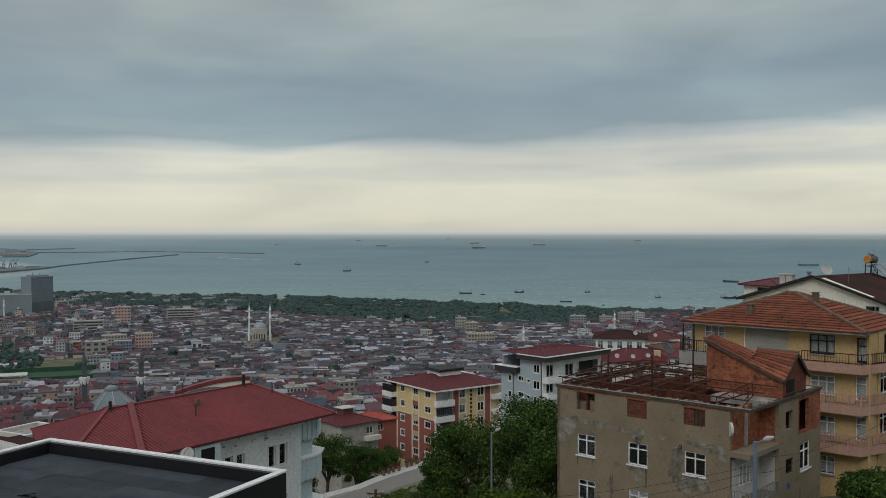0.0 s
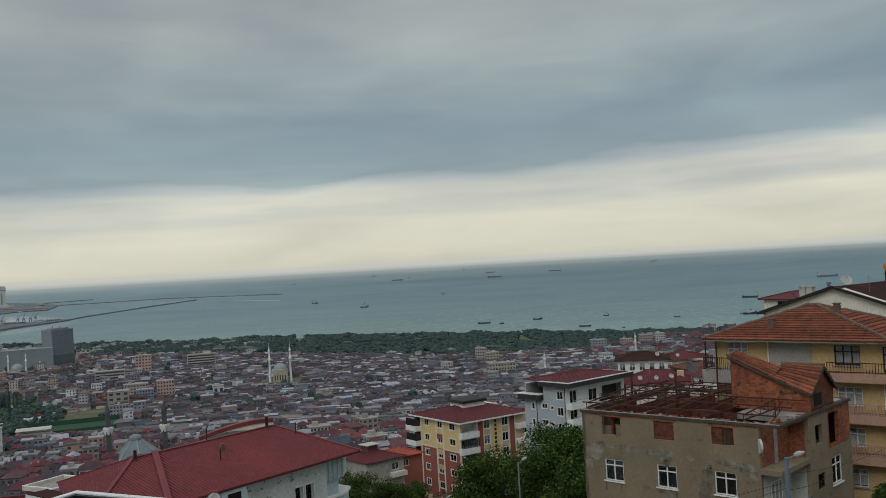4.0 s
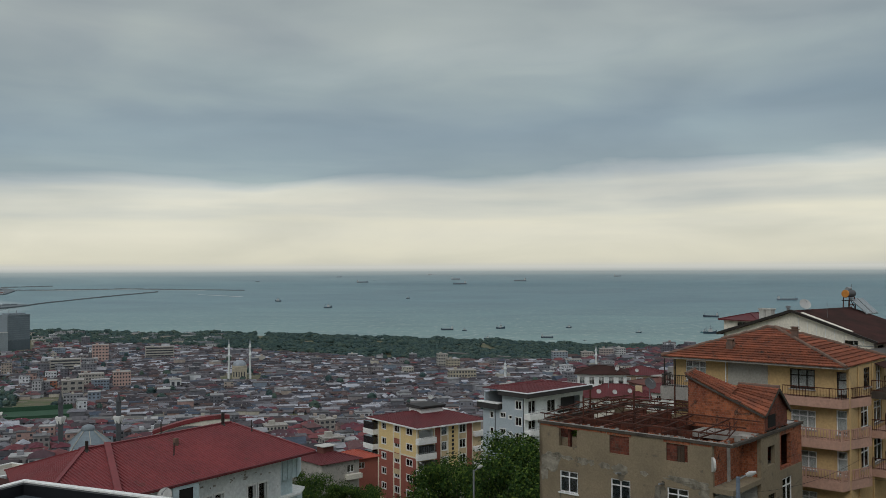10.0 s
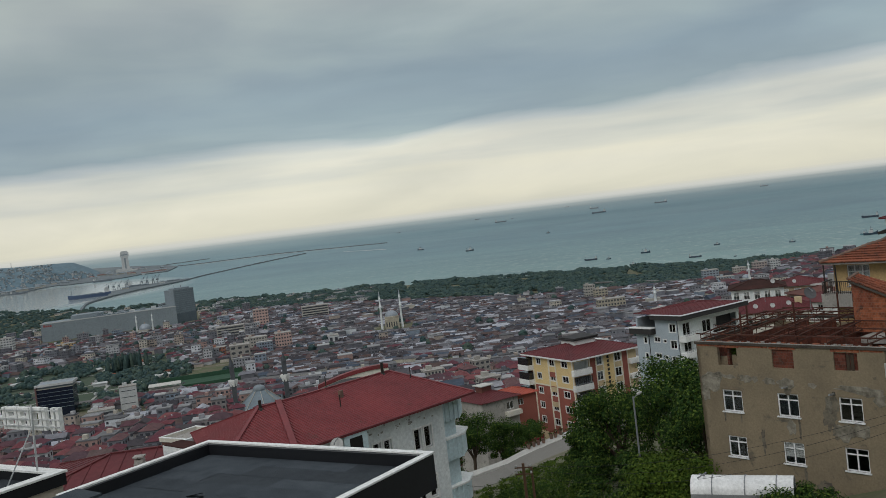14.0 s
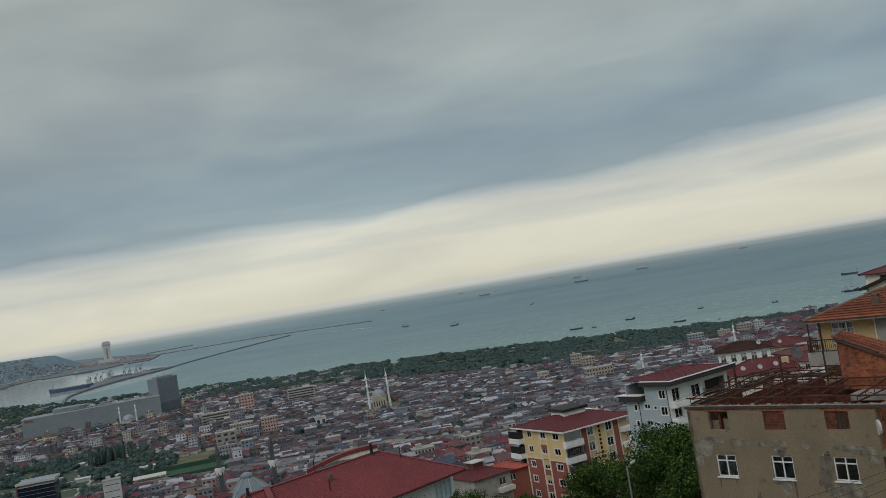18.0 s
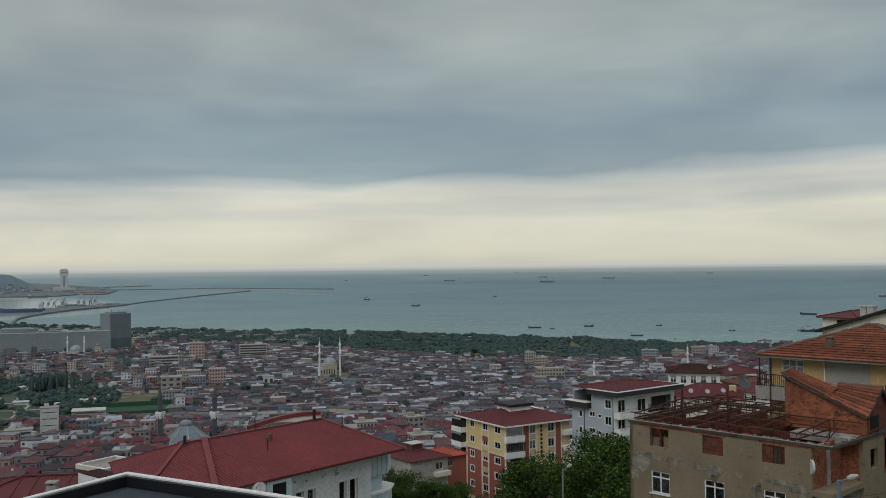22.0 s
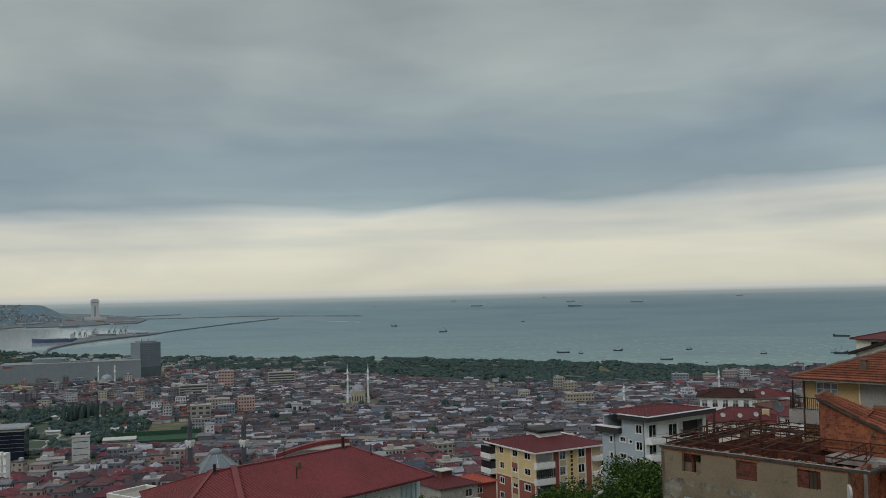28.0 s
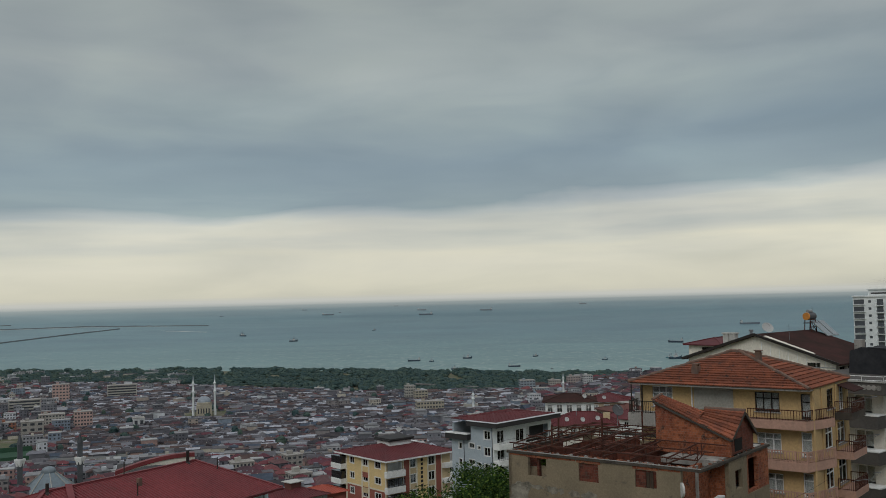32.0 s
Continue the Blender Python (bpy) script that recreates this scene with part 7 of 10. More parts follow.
# the grey house from whose window one looks: its side wall with quoins and window surrounds
def own_house():
    E = 19.2
    b = House("stucco_house", "blue-grey stucco house side with quoins and white window surrounds", (1.3846, 1.6531), 122.89, 130.0, E, 9.0, 27.0)
    wins = [(7.0, 8.5), (13.5, 15.0), (18.6, 20.1), (23.4, 24.9)]
    holes = [(y0, y1, z - 0.42, z + 0.98) for y0, y1 in wins for z in (0.0, -3.35, -6.7)]
    b.wall("left", -0.28, 27.0, -E, 1.32, M["own_wall"], holes, thick=0.3)
    b.wall("front", 0.3, 9.0, -E, 1.32, M["quoin"], thick=0.3, out=0.27)
    b.wall("right", 0.3, 27.0, -E, 1.32, M["own_wall"], thick=0.3)
    b.wall("back", 0.3, 8.7, -E, 1.32, M["own_wall"], thick=0.3)
    for z in (-1.4, -4.75, -8.1):
        b.box("floor_slab", M["concrete"], 0.32, 8.68, 0.32, 26.6, z - 0.2, z)
    for y0, y1 in wins:
        for z in (0.0, -3.35, -6.7):
            b.win("left", y0, y1, z - 0.42, z + 0.98, M["upvc"], bars=1, depth=0.12, curtain=0.6)
            for ya in (y0 - 0.16, y1):
                sh = Shape().box(-0.07, 0, ya, ya + 0.16, z - 0.48, z + 1.0).box(-0.09, -0.07, ya + 0.04, ya + 0.12, z - 0.44, z + 0.9)
                b.add("jamb", sh, M["own_trim"])
            # crown: a curved cornice on two scrolled corbels
            sh = Shape()
            k = 1.0 if z == 0.0 else 0.5
            sh.extrude_y([(k * x, h) for x, h in ((0, 0.98), (-0.085, 0.98), (-0.1, 1.0), (-0.115, 1.04), (-0.15, 1.085), (-0.168, 1.1), (-0.168, 1.13), (-0.185, 1.16), (-0.2, 1.18), (-0.2, 1.26), (0, 1.26))], y0 - 0.2, y1 + 0.2, z)
            for ya in (y0 - 0.17, y1 + 0.01):
                sh.extrude_y([(k * x, h) for x, h in ((-0.02, 0.56), (-0.078, 0.56), (-0.082, 0.66), (-0.092, 0.76), (-0.112, 0.85), (-0.142, 0.92), (-0.15, 0.979), (-0.02, 0.979))], ya, ya + 0.16, z)
            b.add("crown_moulding", sh, M["own_trim"])
            b.add("window_ledge", Shape().box(-0.17, 0.05, y0 - 0.2, y1 + 0.2, z - 0.56, z - 0.48).box(-0.13, 0, y0 - 0.18, y1 + 0.18, z - 0.62, z - 0.56), M["own_trim"])
    # corner quoins, chamfered, with a narrow pilaster between them
    rng = random.Random(7)
    for k in range(-16, 4):
        z0 = -0.195 + 0.378 * k
        sh = Shape()
        j = [rng.uniform(-0.004, 0.004) for _ in range(8)]
        ring = [(0.5, -0.41 + j[0]), (0.5, -0.04), (-0.035, -0.04 + j[1]), (-0.035 + j[2] * 0.5, -0.406 + j[3]), (-0.031, -0.41 + j[3])]
        inner = [(0.5, -0.405), (0.5, -0.042), (-0.030, -0.042), (-0.030, -0.402), (-0.027, -0.405)]
        n, c = len(sh.v), 5
        for r, z in ((inner, z0), (ring, z0 + 0.004), (ring, z0 + 0.298), (inner, z0 + 0.302)):
            sh.v += [(x, y, z + rng.uniform(-0.002, 0.002)) for x, y in r]
        for q in range(3):
            sh.f += [(n + q * c + (i + 1) % c, n + q * c + i, n + (q + 1) * c + i, n + (q + 1) * c + (i + 1) % c) for i in range(c)]
        sh.f += [tuple(n + i for i in range(c)), tuple(n + 3 * c + c - 1 - i for i in range(c))]
        b.add("quoin_block", sh, M["quoin"])
    b.box("pilaster", M["quoin"], -0.004, 0.45, -0.285, -0.05, -E, 1.3)
    # eaves; the stretch past the corner is unseen, added to shade the quoins
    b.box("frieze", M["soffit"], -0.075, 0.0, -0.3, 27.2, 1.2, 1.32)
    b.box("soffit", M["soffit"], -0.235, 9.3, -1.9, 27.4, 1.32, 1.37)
    g = Shape()
    prof = [(x + 0.062, z) for x, z in ((-0.285, 1.345), (-0.31, 1.30), (-0.35, 1.31), (-0.37, 1.36), (-0.372, 1.47), (-0.36, 1.47), (-0.355, 1.37), (-0.33, 1.33))]
    for y in (-1.9, 27.45):
        g.v += [(x, y, z) for x, z in prof]
    k = len(prof)
    g.f += [(i, (i + 1) % k, k + (i + 1) % k, k + i) for i in range(k)] + [tuple(range(k)), tuple(2 * k - 1 - i for i in range(k))]
    b.add("gutter", g, M["gutter"])
    for y in range(1, 27, 3):
        b.box("gutter_clip", M["gutter"], -0.315, -0.24, y, y + 0.03, 1.295, 1.48)
    b.add("roof", Shape().slab([(-0.24, -1.9, 1.5), (9.4, -1.9, 1.5), (9.4, 27.4, 1.5), (-0.24, 27.4, 1.5)], 0.12), M["brown_roof"])
    b.add("junction_cable", Shape().tube((-0.085, 1.0, 1.24), (-0.085, 27.0, 1.25), 0.012), M["upvc"])
    for z in (-1.9, -4.9):
        b.box("air_outlet", M["white_trim"], -0.3, 0.0, 25.3, 26.0, z, z + 0.25)


own_house()



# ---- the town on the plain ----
# haze over the plain is tinted into these wall and roof colours
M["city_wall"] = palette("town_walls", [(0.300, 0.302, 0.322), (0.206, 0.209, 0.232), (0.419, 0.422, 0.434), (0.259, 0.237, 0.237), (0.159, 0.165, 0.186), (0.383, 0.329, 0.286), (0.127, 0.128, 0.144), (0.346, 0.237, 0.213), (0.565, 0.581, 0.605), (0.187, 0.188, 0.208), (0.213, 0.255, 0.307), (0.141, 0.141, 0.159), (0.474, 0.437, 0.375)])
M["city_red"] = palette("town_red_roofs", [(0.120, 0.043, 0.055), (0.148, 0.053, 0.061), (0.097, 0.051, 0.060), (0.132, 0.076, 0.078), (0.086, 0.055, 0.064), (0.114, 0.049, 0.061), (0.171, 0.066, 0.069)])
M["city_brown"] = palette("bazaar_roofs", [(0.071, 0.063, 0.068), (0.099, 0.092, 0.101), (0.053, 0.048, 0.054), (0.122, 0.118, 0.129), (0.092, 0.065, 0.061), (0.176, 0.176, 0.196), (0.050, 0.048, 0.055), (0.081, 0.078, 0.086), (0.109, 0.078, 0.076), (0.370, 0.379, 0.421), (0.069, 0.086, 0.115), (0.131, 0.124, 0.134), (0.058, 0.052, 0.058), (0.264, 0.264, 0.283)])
M["city_flat"] = palette("town_flat_roofs", [(0.24, 0.24, 0.245), (0.16, 0.16, 0.165), (0.36, 0.36, 0.36), (0.11, 0.11, 0.115)])
M["city_glass"] = surface("town_windows", (0.065, 0.07, 0.08), rough=0.25, spec=0.5, bump=0)
M["pink"] = surface("pink_render", (0.483, 0.338, 0.297), (0.425, 0.299, 0.263), rough=0.88, grain=1, blotch=0.2)
M["brick_orange"] = surface("orange_render", (0.34, 0.15, 0.10), rough=0.88, grain=1, blotch=0.2)
# mall and hotel tones are shifted towards blue as painted haze
M["mall_grey"] = surface("grey_facade_panels", (0.218, 0.254, 0.276), (0.191, 0.222, 0.245), rough=0.7, grain=0.5, blotch=0.05)
M["hotel_glass"] = surface("blue_grey_glass_facade", (0.155, 0.195, 0.222), (0.13, 0.168, 0.192), rough=0.3, grain=0.5, blotch=0.1, bump=0, spec=0.5)
M["base_glass"] = surface("dark_podium_glass", (0.105, 0.133, 0.154), (0.084, 0.112, 0.133), rough=0.3, grain=0.5, blotch=0.1, bump=0, spec=0.5)
M["sign_red"] = surface("dull_red_letters", (0.32, 0.09, 0.085), rough=0.8)
M["pylon"] = surface("dark_pylon_panels", (0.085, 0.092, 0.10), (0.065, 0.07, 0.078), rough=0.7, grain=1.5, blotch=0.2)
M["rose_brown"] = surface("rose_brown_panel", (0.17, 0.10, 0.095), rough=0.8, grain=1)
M["lead"] = surface("lead_dome", (0.30, 0.33, 0.36), (0.24, 0.27, 0.30), rough=0.5, metal=0.3)
M["turf"] = surface("pitch_turf", (0.035, 0.085, 0.05), (0.03, 0.07, 0.042), rough=0.95, grain=1, blotch=0.1)
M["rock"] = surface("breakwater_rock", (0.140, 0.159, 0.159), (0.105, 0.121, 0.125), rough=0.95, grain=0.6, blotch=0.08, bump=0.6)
# crane paint greyed towards blue, with distance haze in the colour
M["crane_grey"] = surface("hazed_crane_paint", (0.22, 0.255, 0.28), rough=0.8, grain=0.5)
# bluish grey of the wooded far hill holds haze in its base colour
M["far_hill"] = surface("hazed_wooded_headland", (0.114, 0.172, 0.208), (0.137, 0.194, 0.225), rough=0.95, grain=0.05, blotch=0.012, stain=((0.221, 0.248, 0.260), 0.03, 0.62))


def clear_of(az, r):
    """Ground that houses keep off: landmarks, park, pitch, motorway."""
    if -34.7 < az < -25.6 and 1480 < r < 1780:
        return False
    if -37.5 < az < -26.2 + (r - 800) * -0.006 and 790 < r < 1130:
        return False
    if -28.6 < az < -23.6 and 775 < r < 950:
        return False
    if -15.6 < az < -12.8 and 1020 < r < 1090:
        return False
    if 742 < r + (az + 20) * 3 < 776 and az < -9:
        return False
    if -36 < az < -32.4 and 680 < r < 880:
        return False
    if -31.3 < az < -29.3 and 635 < r < 730 or -33.2 < az < -30.6 and 610 < r < 690:
        return False
    if -24.9 < az < -20.6 and 478 < r < 592:
        return False
    return True


def belt_front(az):
    return lerp_table([(-45, 1720), (-30, 1700), (-24, 1660), (-19, 1590), (-12, 1385), (-5, 1250), (0, 1240), (4, 1228), (7, 1250), (9, 1330), (11, 1400), (14, 1470)], az)


TAKEN = [(30, 195, 13), (30, 214, 12), (44, 243, 12), (-10, 182, 32), (16, 172, 26), (-17, 52, 30), (-24, 74, 14), (22, 58, 16), (28, 75, 20), (45, 92, 24)]


def house_kind(r, az, rng):
    """Width, depth, height and roof of a house by its quarter of the town."""
    red = 0.80 if r < 430 else 0.76 if r < 560 else 0.55 if r < 680 else 0.06
    if az < -22 and r > 520:
        tall = rng.random() < (0.09 if r < 1250 else 0.03)
        if r < 800:
            return rng.uniform(7, 12), rng.uniform(6, 9), rng.uniform(8, 12) if tall and r < 700 else rng.uniform(3, 6), "flat" if tall else ("red" if rng.random() < 0.5 else "brown")
        return rng.uniform(8, 17) if tall else rng.uniform(7, 13), rng.uniform(5, 9), rng.uniform(10, 16) if tall else rng.uniform(2.5, 6), "flat" if tall or rng.random() < 0.15 else ("red" if rng.random() < 0.25 else "brown")
    if az > 5.5 and r > 800:
        tall = rng.random() < 0.05
        return rng.uniform(10, 15), rng.uniform(9, 14), rng.uniform(11, 17) if tall else rng.uniform(4, 7), "flat" if tall else ("red" if rng.random() < 0.6 else "brown")
    if r < 640:
        roof = "red" if rng.random() < red else ("flat" if rng.random() < 0.3 else "brown")
        return rng.uniform(6.5, 11.5), rng.uniform(5.5, 8.5), rng.choice([3.5, 5, 6, 6, 7.5, 9]), roof
    roll = rng.random()
    if roll < 0.02:
        return rng.uniform(9, 14), rng.uniform(9, 12), rng.uniform(6, 9), "flat"
    return rng.uniform(6, 17), rng.uniform(3.8, 6.6), rng.uniform(1.8, 3.4), "red" if rng.random() < red else "brown"


class Bulk:
    """Many houses as one mesh with a few materials."""

    def __init__(self):
        self.v, self.f, self.m = [], [], []

    def quad(self, pts, mat):
        n = len(self.v)
        self.v += pts
        self.f.append(tuple(range(n, n + len(pts))))
        self.m.append(mat)

    def shell(self, pts, faces, mat):
        n = len(self.v)
        self.v += pts
        self.f += [tuple(n + i for i in q) for q in faces]
        self.m += [mat] * len(faces)

    def house(self, x, y, z, turn, w, d, h, roof, rng, windows):
        c, s = math.cos(turn), math.sin(turn)
        P = lambda a, b, e: (x + a * c - b * s, y + a * s + b * c, z + e)
        a, b = w / 2, d / 2
        self.shell([P(i, j, e) for e in (-5, h) for i, j in ((-a, -b), (a, -b), (a, b), (-a, b))], [(0, 1, 5, 4), (1, 2, 6, 5), (2, 3, 7, 6), (3, 0, 4, 7), (4, 5, 6, 7)], 0)
        o = 0.5
        if roof == "flat":
            self.shell([P(i, j, h + e) for e in (0.05, 0.6) for i, j in ((-a - 0.2, -b - 0.2), (a + 0.2, -b - 0.2), (a + 0.2, b + 0.2), (-a - 0.2, b + 0.2))], [(0, 1, 5, 4), (1, 2, 6, 5), (2, 3, 7, 6), (3, 0, 4, 7), (4, 5, 6, 7)], 3)
            if rng.random() < 0.6:
                q, r = rng.uniform(-a * 0.4, a * 0.4), rng.uniform(-b * 0.4, b * 0.4)
                self.shell([P(q + i, r + j, h + e) for e in (0.5, 2.4) for i, j in ((-1.1, -1.2), (1.1, -1.2), (1.1, 1.2), (-1.1, 1.2))], [(0, 1, 5, 4), (1, 2, 6, 5), (2, 3, 7, 6), (3, 0, 4, 7), (4, 5, 6, 7)], 0)
        else:
            rise = d * (0.21 if roof == "red" else 0.24) + rng.uniform(0, 0.5)
            i = d * 0.42 if roof == "red" else 0.0
            mat = 1 if roof == "red" else 2
            e0 = h + 0.02
            self.shell([P(-a - o, -b - o, e0), P(a + o, -b - o, e0), P(a + o, b + o, e0), P(-a - o, b + o, e0), P(-a - o + i, 0, e0 + rise), P(a + o - i, 0, e0 + rise)],
                       [(0, 1, 5, 4), (1, 2, 5), (2, 3, 4, 5), (3, 0, 4), (3, 2, 1, 0)], mat)
            if rng.random() < 0.4:
                q = rng.uniform(-a * 0.6, a * 0.6)
                self.shell([P(q + i2, b * 0.3 + j2, h + e) for e in (0, rise + 0.5) for i2, j2 in ((-0.27, -0.27), (0.27, -0.27), (0.27, 0.27), (-0.27, 0.27))], [(0, 1, 5, 4), (1, 2, 6, 5), (2, 3, 7, 6), (3, 0, 4, 7), (4, 5, 6, 7)], 0)
        if windows:
            for side in (0, 1, 2, 3):
                nx, ny = ((0, -1), (1, 0), (0, 1), (-1, 0))[side]
                wx, wy = nx * c - ny * s, nx * s + ny * c
                if wx * x + wy * y > 0:
                    continue
                ln = w if side % 2 == 0 else d
                cols, rows = max(2, int(ln / 2.7)), max(1, int(h / 3.0))
                for k in range(cols):
                    t = -ln / 2 + ln * (k + 0.5) / cols
                    for r in range(rows):
                        e = h - 2.3 - 3.0 * r
                        if e < 0.3 or rng.random() < 0.1:
                            continue
                        g = 0.65 if rng.random() < 0.75 else 1.0
                        pts = []
                        for dt, de in ((-g, 0), (g, 0), (g, 1.4), (-g, 1.4)):
                            l = (t + dt, -b - 0.06) if side == 0 else (a + 0.06, t + dt) if side == 1 else (-t - dt, b + 0.06) if side == 2 else (-a - 0.06, -t - dt)
                            pts.append(P(l[0], l[1], e + de))
                        self.quad(pts, 4)

    def done(self, name, label, category, mats):
        me = bpy.data.meshes.new(name)
        me.from_pydata(self.v, [], self.f)
        for m in mats:
            me.materials.append(m)
        me.polygons.foreach_set("material_index", self.m)
        me.update()
        return tagged(new(name, me), label, category, kind="stuff")


def town():
    rng = random.Random(11)
    bulk, near = Bulk(), []
    r = 215.0
    while r < 1700:
        step = 13.0 if r < 294 else 9.8 if r < 640 else 8.3
        n = int(math.radians(62) * r / (step * (1.12 if r < 640 else 1.3)))
        for i in range(n):
            az = -44 + 62 * (i + rng.uniform(0.15, 0.85)) / n
            rr = r + rng.uniform(-0.3, 0.3) * step
            if rr > belt_front(az) - 12 or not clear_of(az, rr) or rng.random() < 0.07:
                continue
            p = polar(az, rr)
            if any(math.hypot(p.x - q[0], p.y - q[1]) < q[2] for q in TAKEN):
                continue
            w, d, h, roof = house_kind(rr, az, rng)
            if r > 640 and (az < -22 or az > 5.5) and rng.random() < (0.18 if az < -22 else 0.42):
                continue
            turn = radians(20 + 35 * noise.noise((p.x / 210, p.y / 210, 3)) + rng.choice([0, 0, 90]) + rng.uniform(-6, 6))
            if rr < 294:
                near.append((p, turn, w, d, h, roof, rr))
            else:
                bulk.house(p.x, p.y, p.z, turn, w, d, h, roof, rng, rr < 700 or h > 8)
        r += step * 0.86
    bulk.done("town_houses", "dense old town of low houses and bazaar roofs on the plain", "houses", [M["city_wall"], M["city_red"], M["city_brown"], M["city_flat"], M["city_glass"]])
    return near


NEAR = town()


M["shore_wall"] = palette("shore_block_paint", [(0.42, 0.43, 0.44), (0.56, 0.57, 0.57), (0.33, 0.35, 0.37), (0.48, 0.44, 0.38), (0.26, 0.29, 0.32)])


def shore_buildings():
    """Scattered blocks among the trees between the town and the water."""
    rng = random.Random(23)
    b = Bulk()
    for _ in range(70):
        az = rng.uniform(-44, -15)
        r = rng.uniform(belt_front(az), coast(az) - 60)
        if not clear_of(az, r):
            continue
        p = polar(az, r)
        b.house(p.x, p.y, p.z, rng.uniform(0.2, 0.7), rng.uniform(10, 26), rng.uniform(8, 12), rng.uniform(4, 9), "flat", rng, True)
    b.done("shore_buildings", "scattered pale blocks among the trees by the shore", "buildings", [M["shore_wall"], M["city_red"], M["city_brown"], M["city_flat"], M["city_glass"]])


shore_buildings()




def slope_houses():
    """The houses halfway down the slope, each of its own, built from a few kinds."""
    rng = random.Random(5)
    kinds = []
    walls = [surface("slope_wall_" + n, c, rough=0.88, grain=3, blotch=0.3, stain=((c[0] * 0.6,) * 3, 0.6, 0.62)) for n, c in (("ivory", (0.55, 0.52, 0.45)), ("grey", (0.36, 0.355, 0.34)), ("sand", (0.48, 0.38, 0.27)), ("white", (0.64, 0.64, 0.61)), ("rose", (0.42, 0.27, 0.22)), ("cement", (0.30, 0.285, 0.265)))]
    words = ["ivory", "grey", "sand-coloured", "white", "dusty rose", "bare cement"]
    for i in range(8):
        w, d, floors = rng.uniform(9, 13), rng.uniform(8, 11), rng.choice([2, 3, 3, 4])
        h = 3.0 * floors
        j = i % 6
        roofs = "maroon hip roof" if i != 5 else "flat concrete roof"
        b = House("town_house", f"{words[j]} {floors}-storey town house with a {roofs}", (0, -9000), 0, h, h, w, d, group="houses on the slope")
        hol = {s: [] for s in ("front", "left", "right", "back")}
        for s, ln in (("front", w), ("left", d), ("right", d), ("back", w)):
            c = max(2, int(ln / 3.0))
            for k in range(c):
                for f in range(floors):
                    t = ln * (k + 0.5) / c
                    hol[s].append((t - 0.6, t + 0.6, -3.0 * f - 2.0, -3.0 * f - 0.7))
        b.wall("front", 0, w, -h - 6, 0, walls[j], hol["front"])
        b.wall("left", 0.25, d - 0.25, -h - 6, 0, walls[j], hol["left"])
        b.wall("right", 0.25, d - 0.25, -h - 6, 0, walls[j], hol["right"])
        b.wall("back", 0, w, -h - 6, 0, walls[j], hol["back"])
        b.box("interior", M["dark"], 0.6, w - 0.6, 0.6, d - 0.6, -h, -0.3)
        pane = mesh_of("window", *Shape().box(0, 1.2, 0.1, 0.16, 0, 0.08).box(0, 1.2, 0.1, 0.16, 1.22, 1.3).box(0, 0.08, 0.1, 0.16, 0.08, 1.22).box(1.12, 1.2, 0.1, 0.16, 0.08, 1.22).box(0.56, 0.64, 0.1, 0.16, 0.08, 1.22).out(), M["upvc"])
        for s in ("front", "left"):
            for a0, a1, z0, z1 in hol[s]:
                s0, s1 = b.span(s, a0, a1)
                o = part("window", pane, None, b.ob)
                o.matrix_local = facade_matrix(s, w, d) @ Matrix.Translation((s0, 0, z0 + h))
        if i != 5:
            hip_roof(b.ob, M["metal_maroon"] if i % 4 else M["city_tile"], -0.7, w + 0.7, -0.7, d + 0.7, h + 0.02, rng.uniform(1.3, 2.0), rib=0.0)
        else:
            b.box("roof_slab", M["concrete"], -0.4, w + 0.4, -0.4, d + 0.4, 0, 0.35)
            b.box("stair_house", walls[j], 2, 5, 2, 5, 0.35, 2.8)
        b.box("chimney", walls[j], w * 0.6, w * 0.6 + 0.5, d * 0.35, d * 0.35 + 0.5, 0.2, 2.0)
        if i % 2:
            for f in range(floors - 1):
                b.box("balcony", M["white_trim"], 1.0, 4.2, -1.1, 0.0, -3.0 * f - 3.0, -3.0 * f - 1.9)
        kinds.append((b, w, d, h))
    for i, (p, turn, w, d, h, roof, rr) in enumerate(NEAR):
        b, kw, kd, kh = kinds[rng.randrange(8)]
        copy_thing(b.ob, Matrix.Translation((p.x, p.y, p.z - 0.3)) @ Matrix.Rotation(turn % (math.pi / 2), 4, "Z") @ Matrix.Translation((-kw / 2, -kd / 2, 0)))
    # the patterns themselves stand among them
    spots = [(-7.8, 205), (-13, 196), (-19, 200), (12, 214), (6.5, 214), (-25, 205), (-30, 206), (-35, 205)]
    for (b, w, d, h), (az, r) in zip(kinds, spots):
        p = polar(az, r)
        b.ob.matrix_basis = Matrix.Translation((p.x, p.y, p.z - 0.3)) @ pose(0, 0, 0, 0, 0, rng.uniform(20, 60))


slope_houses()


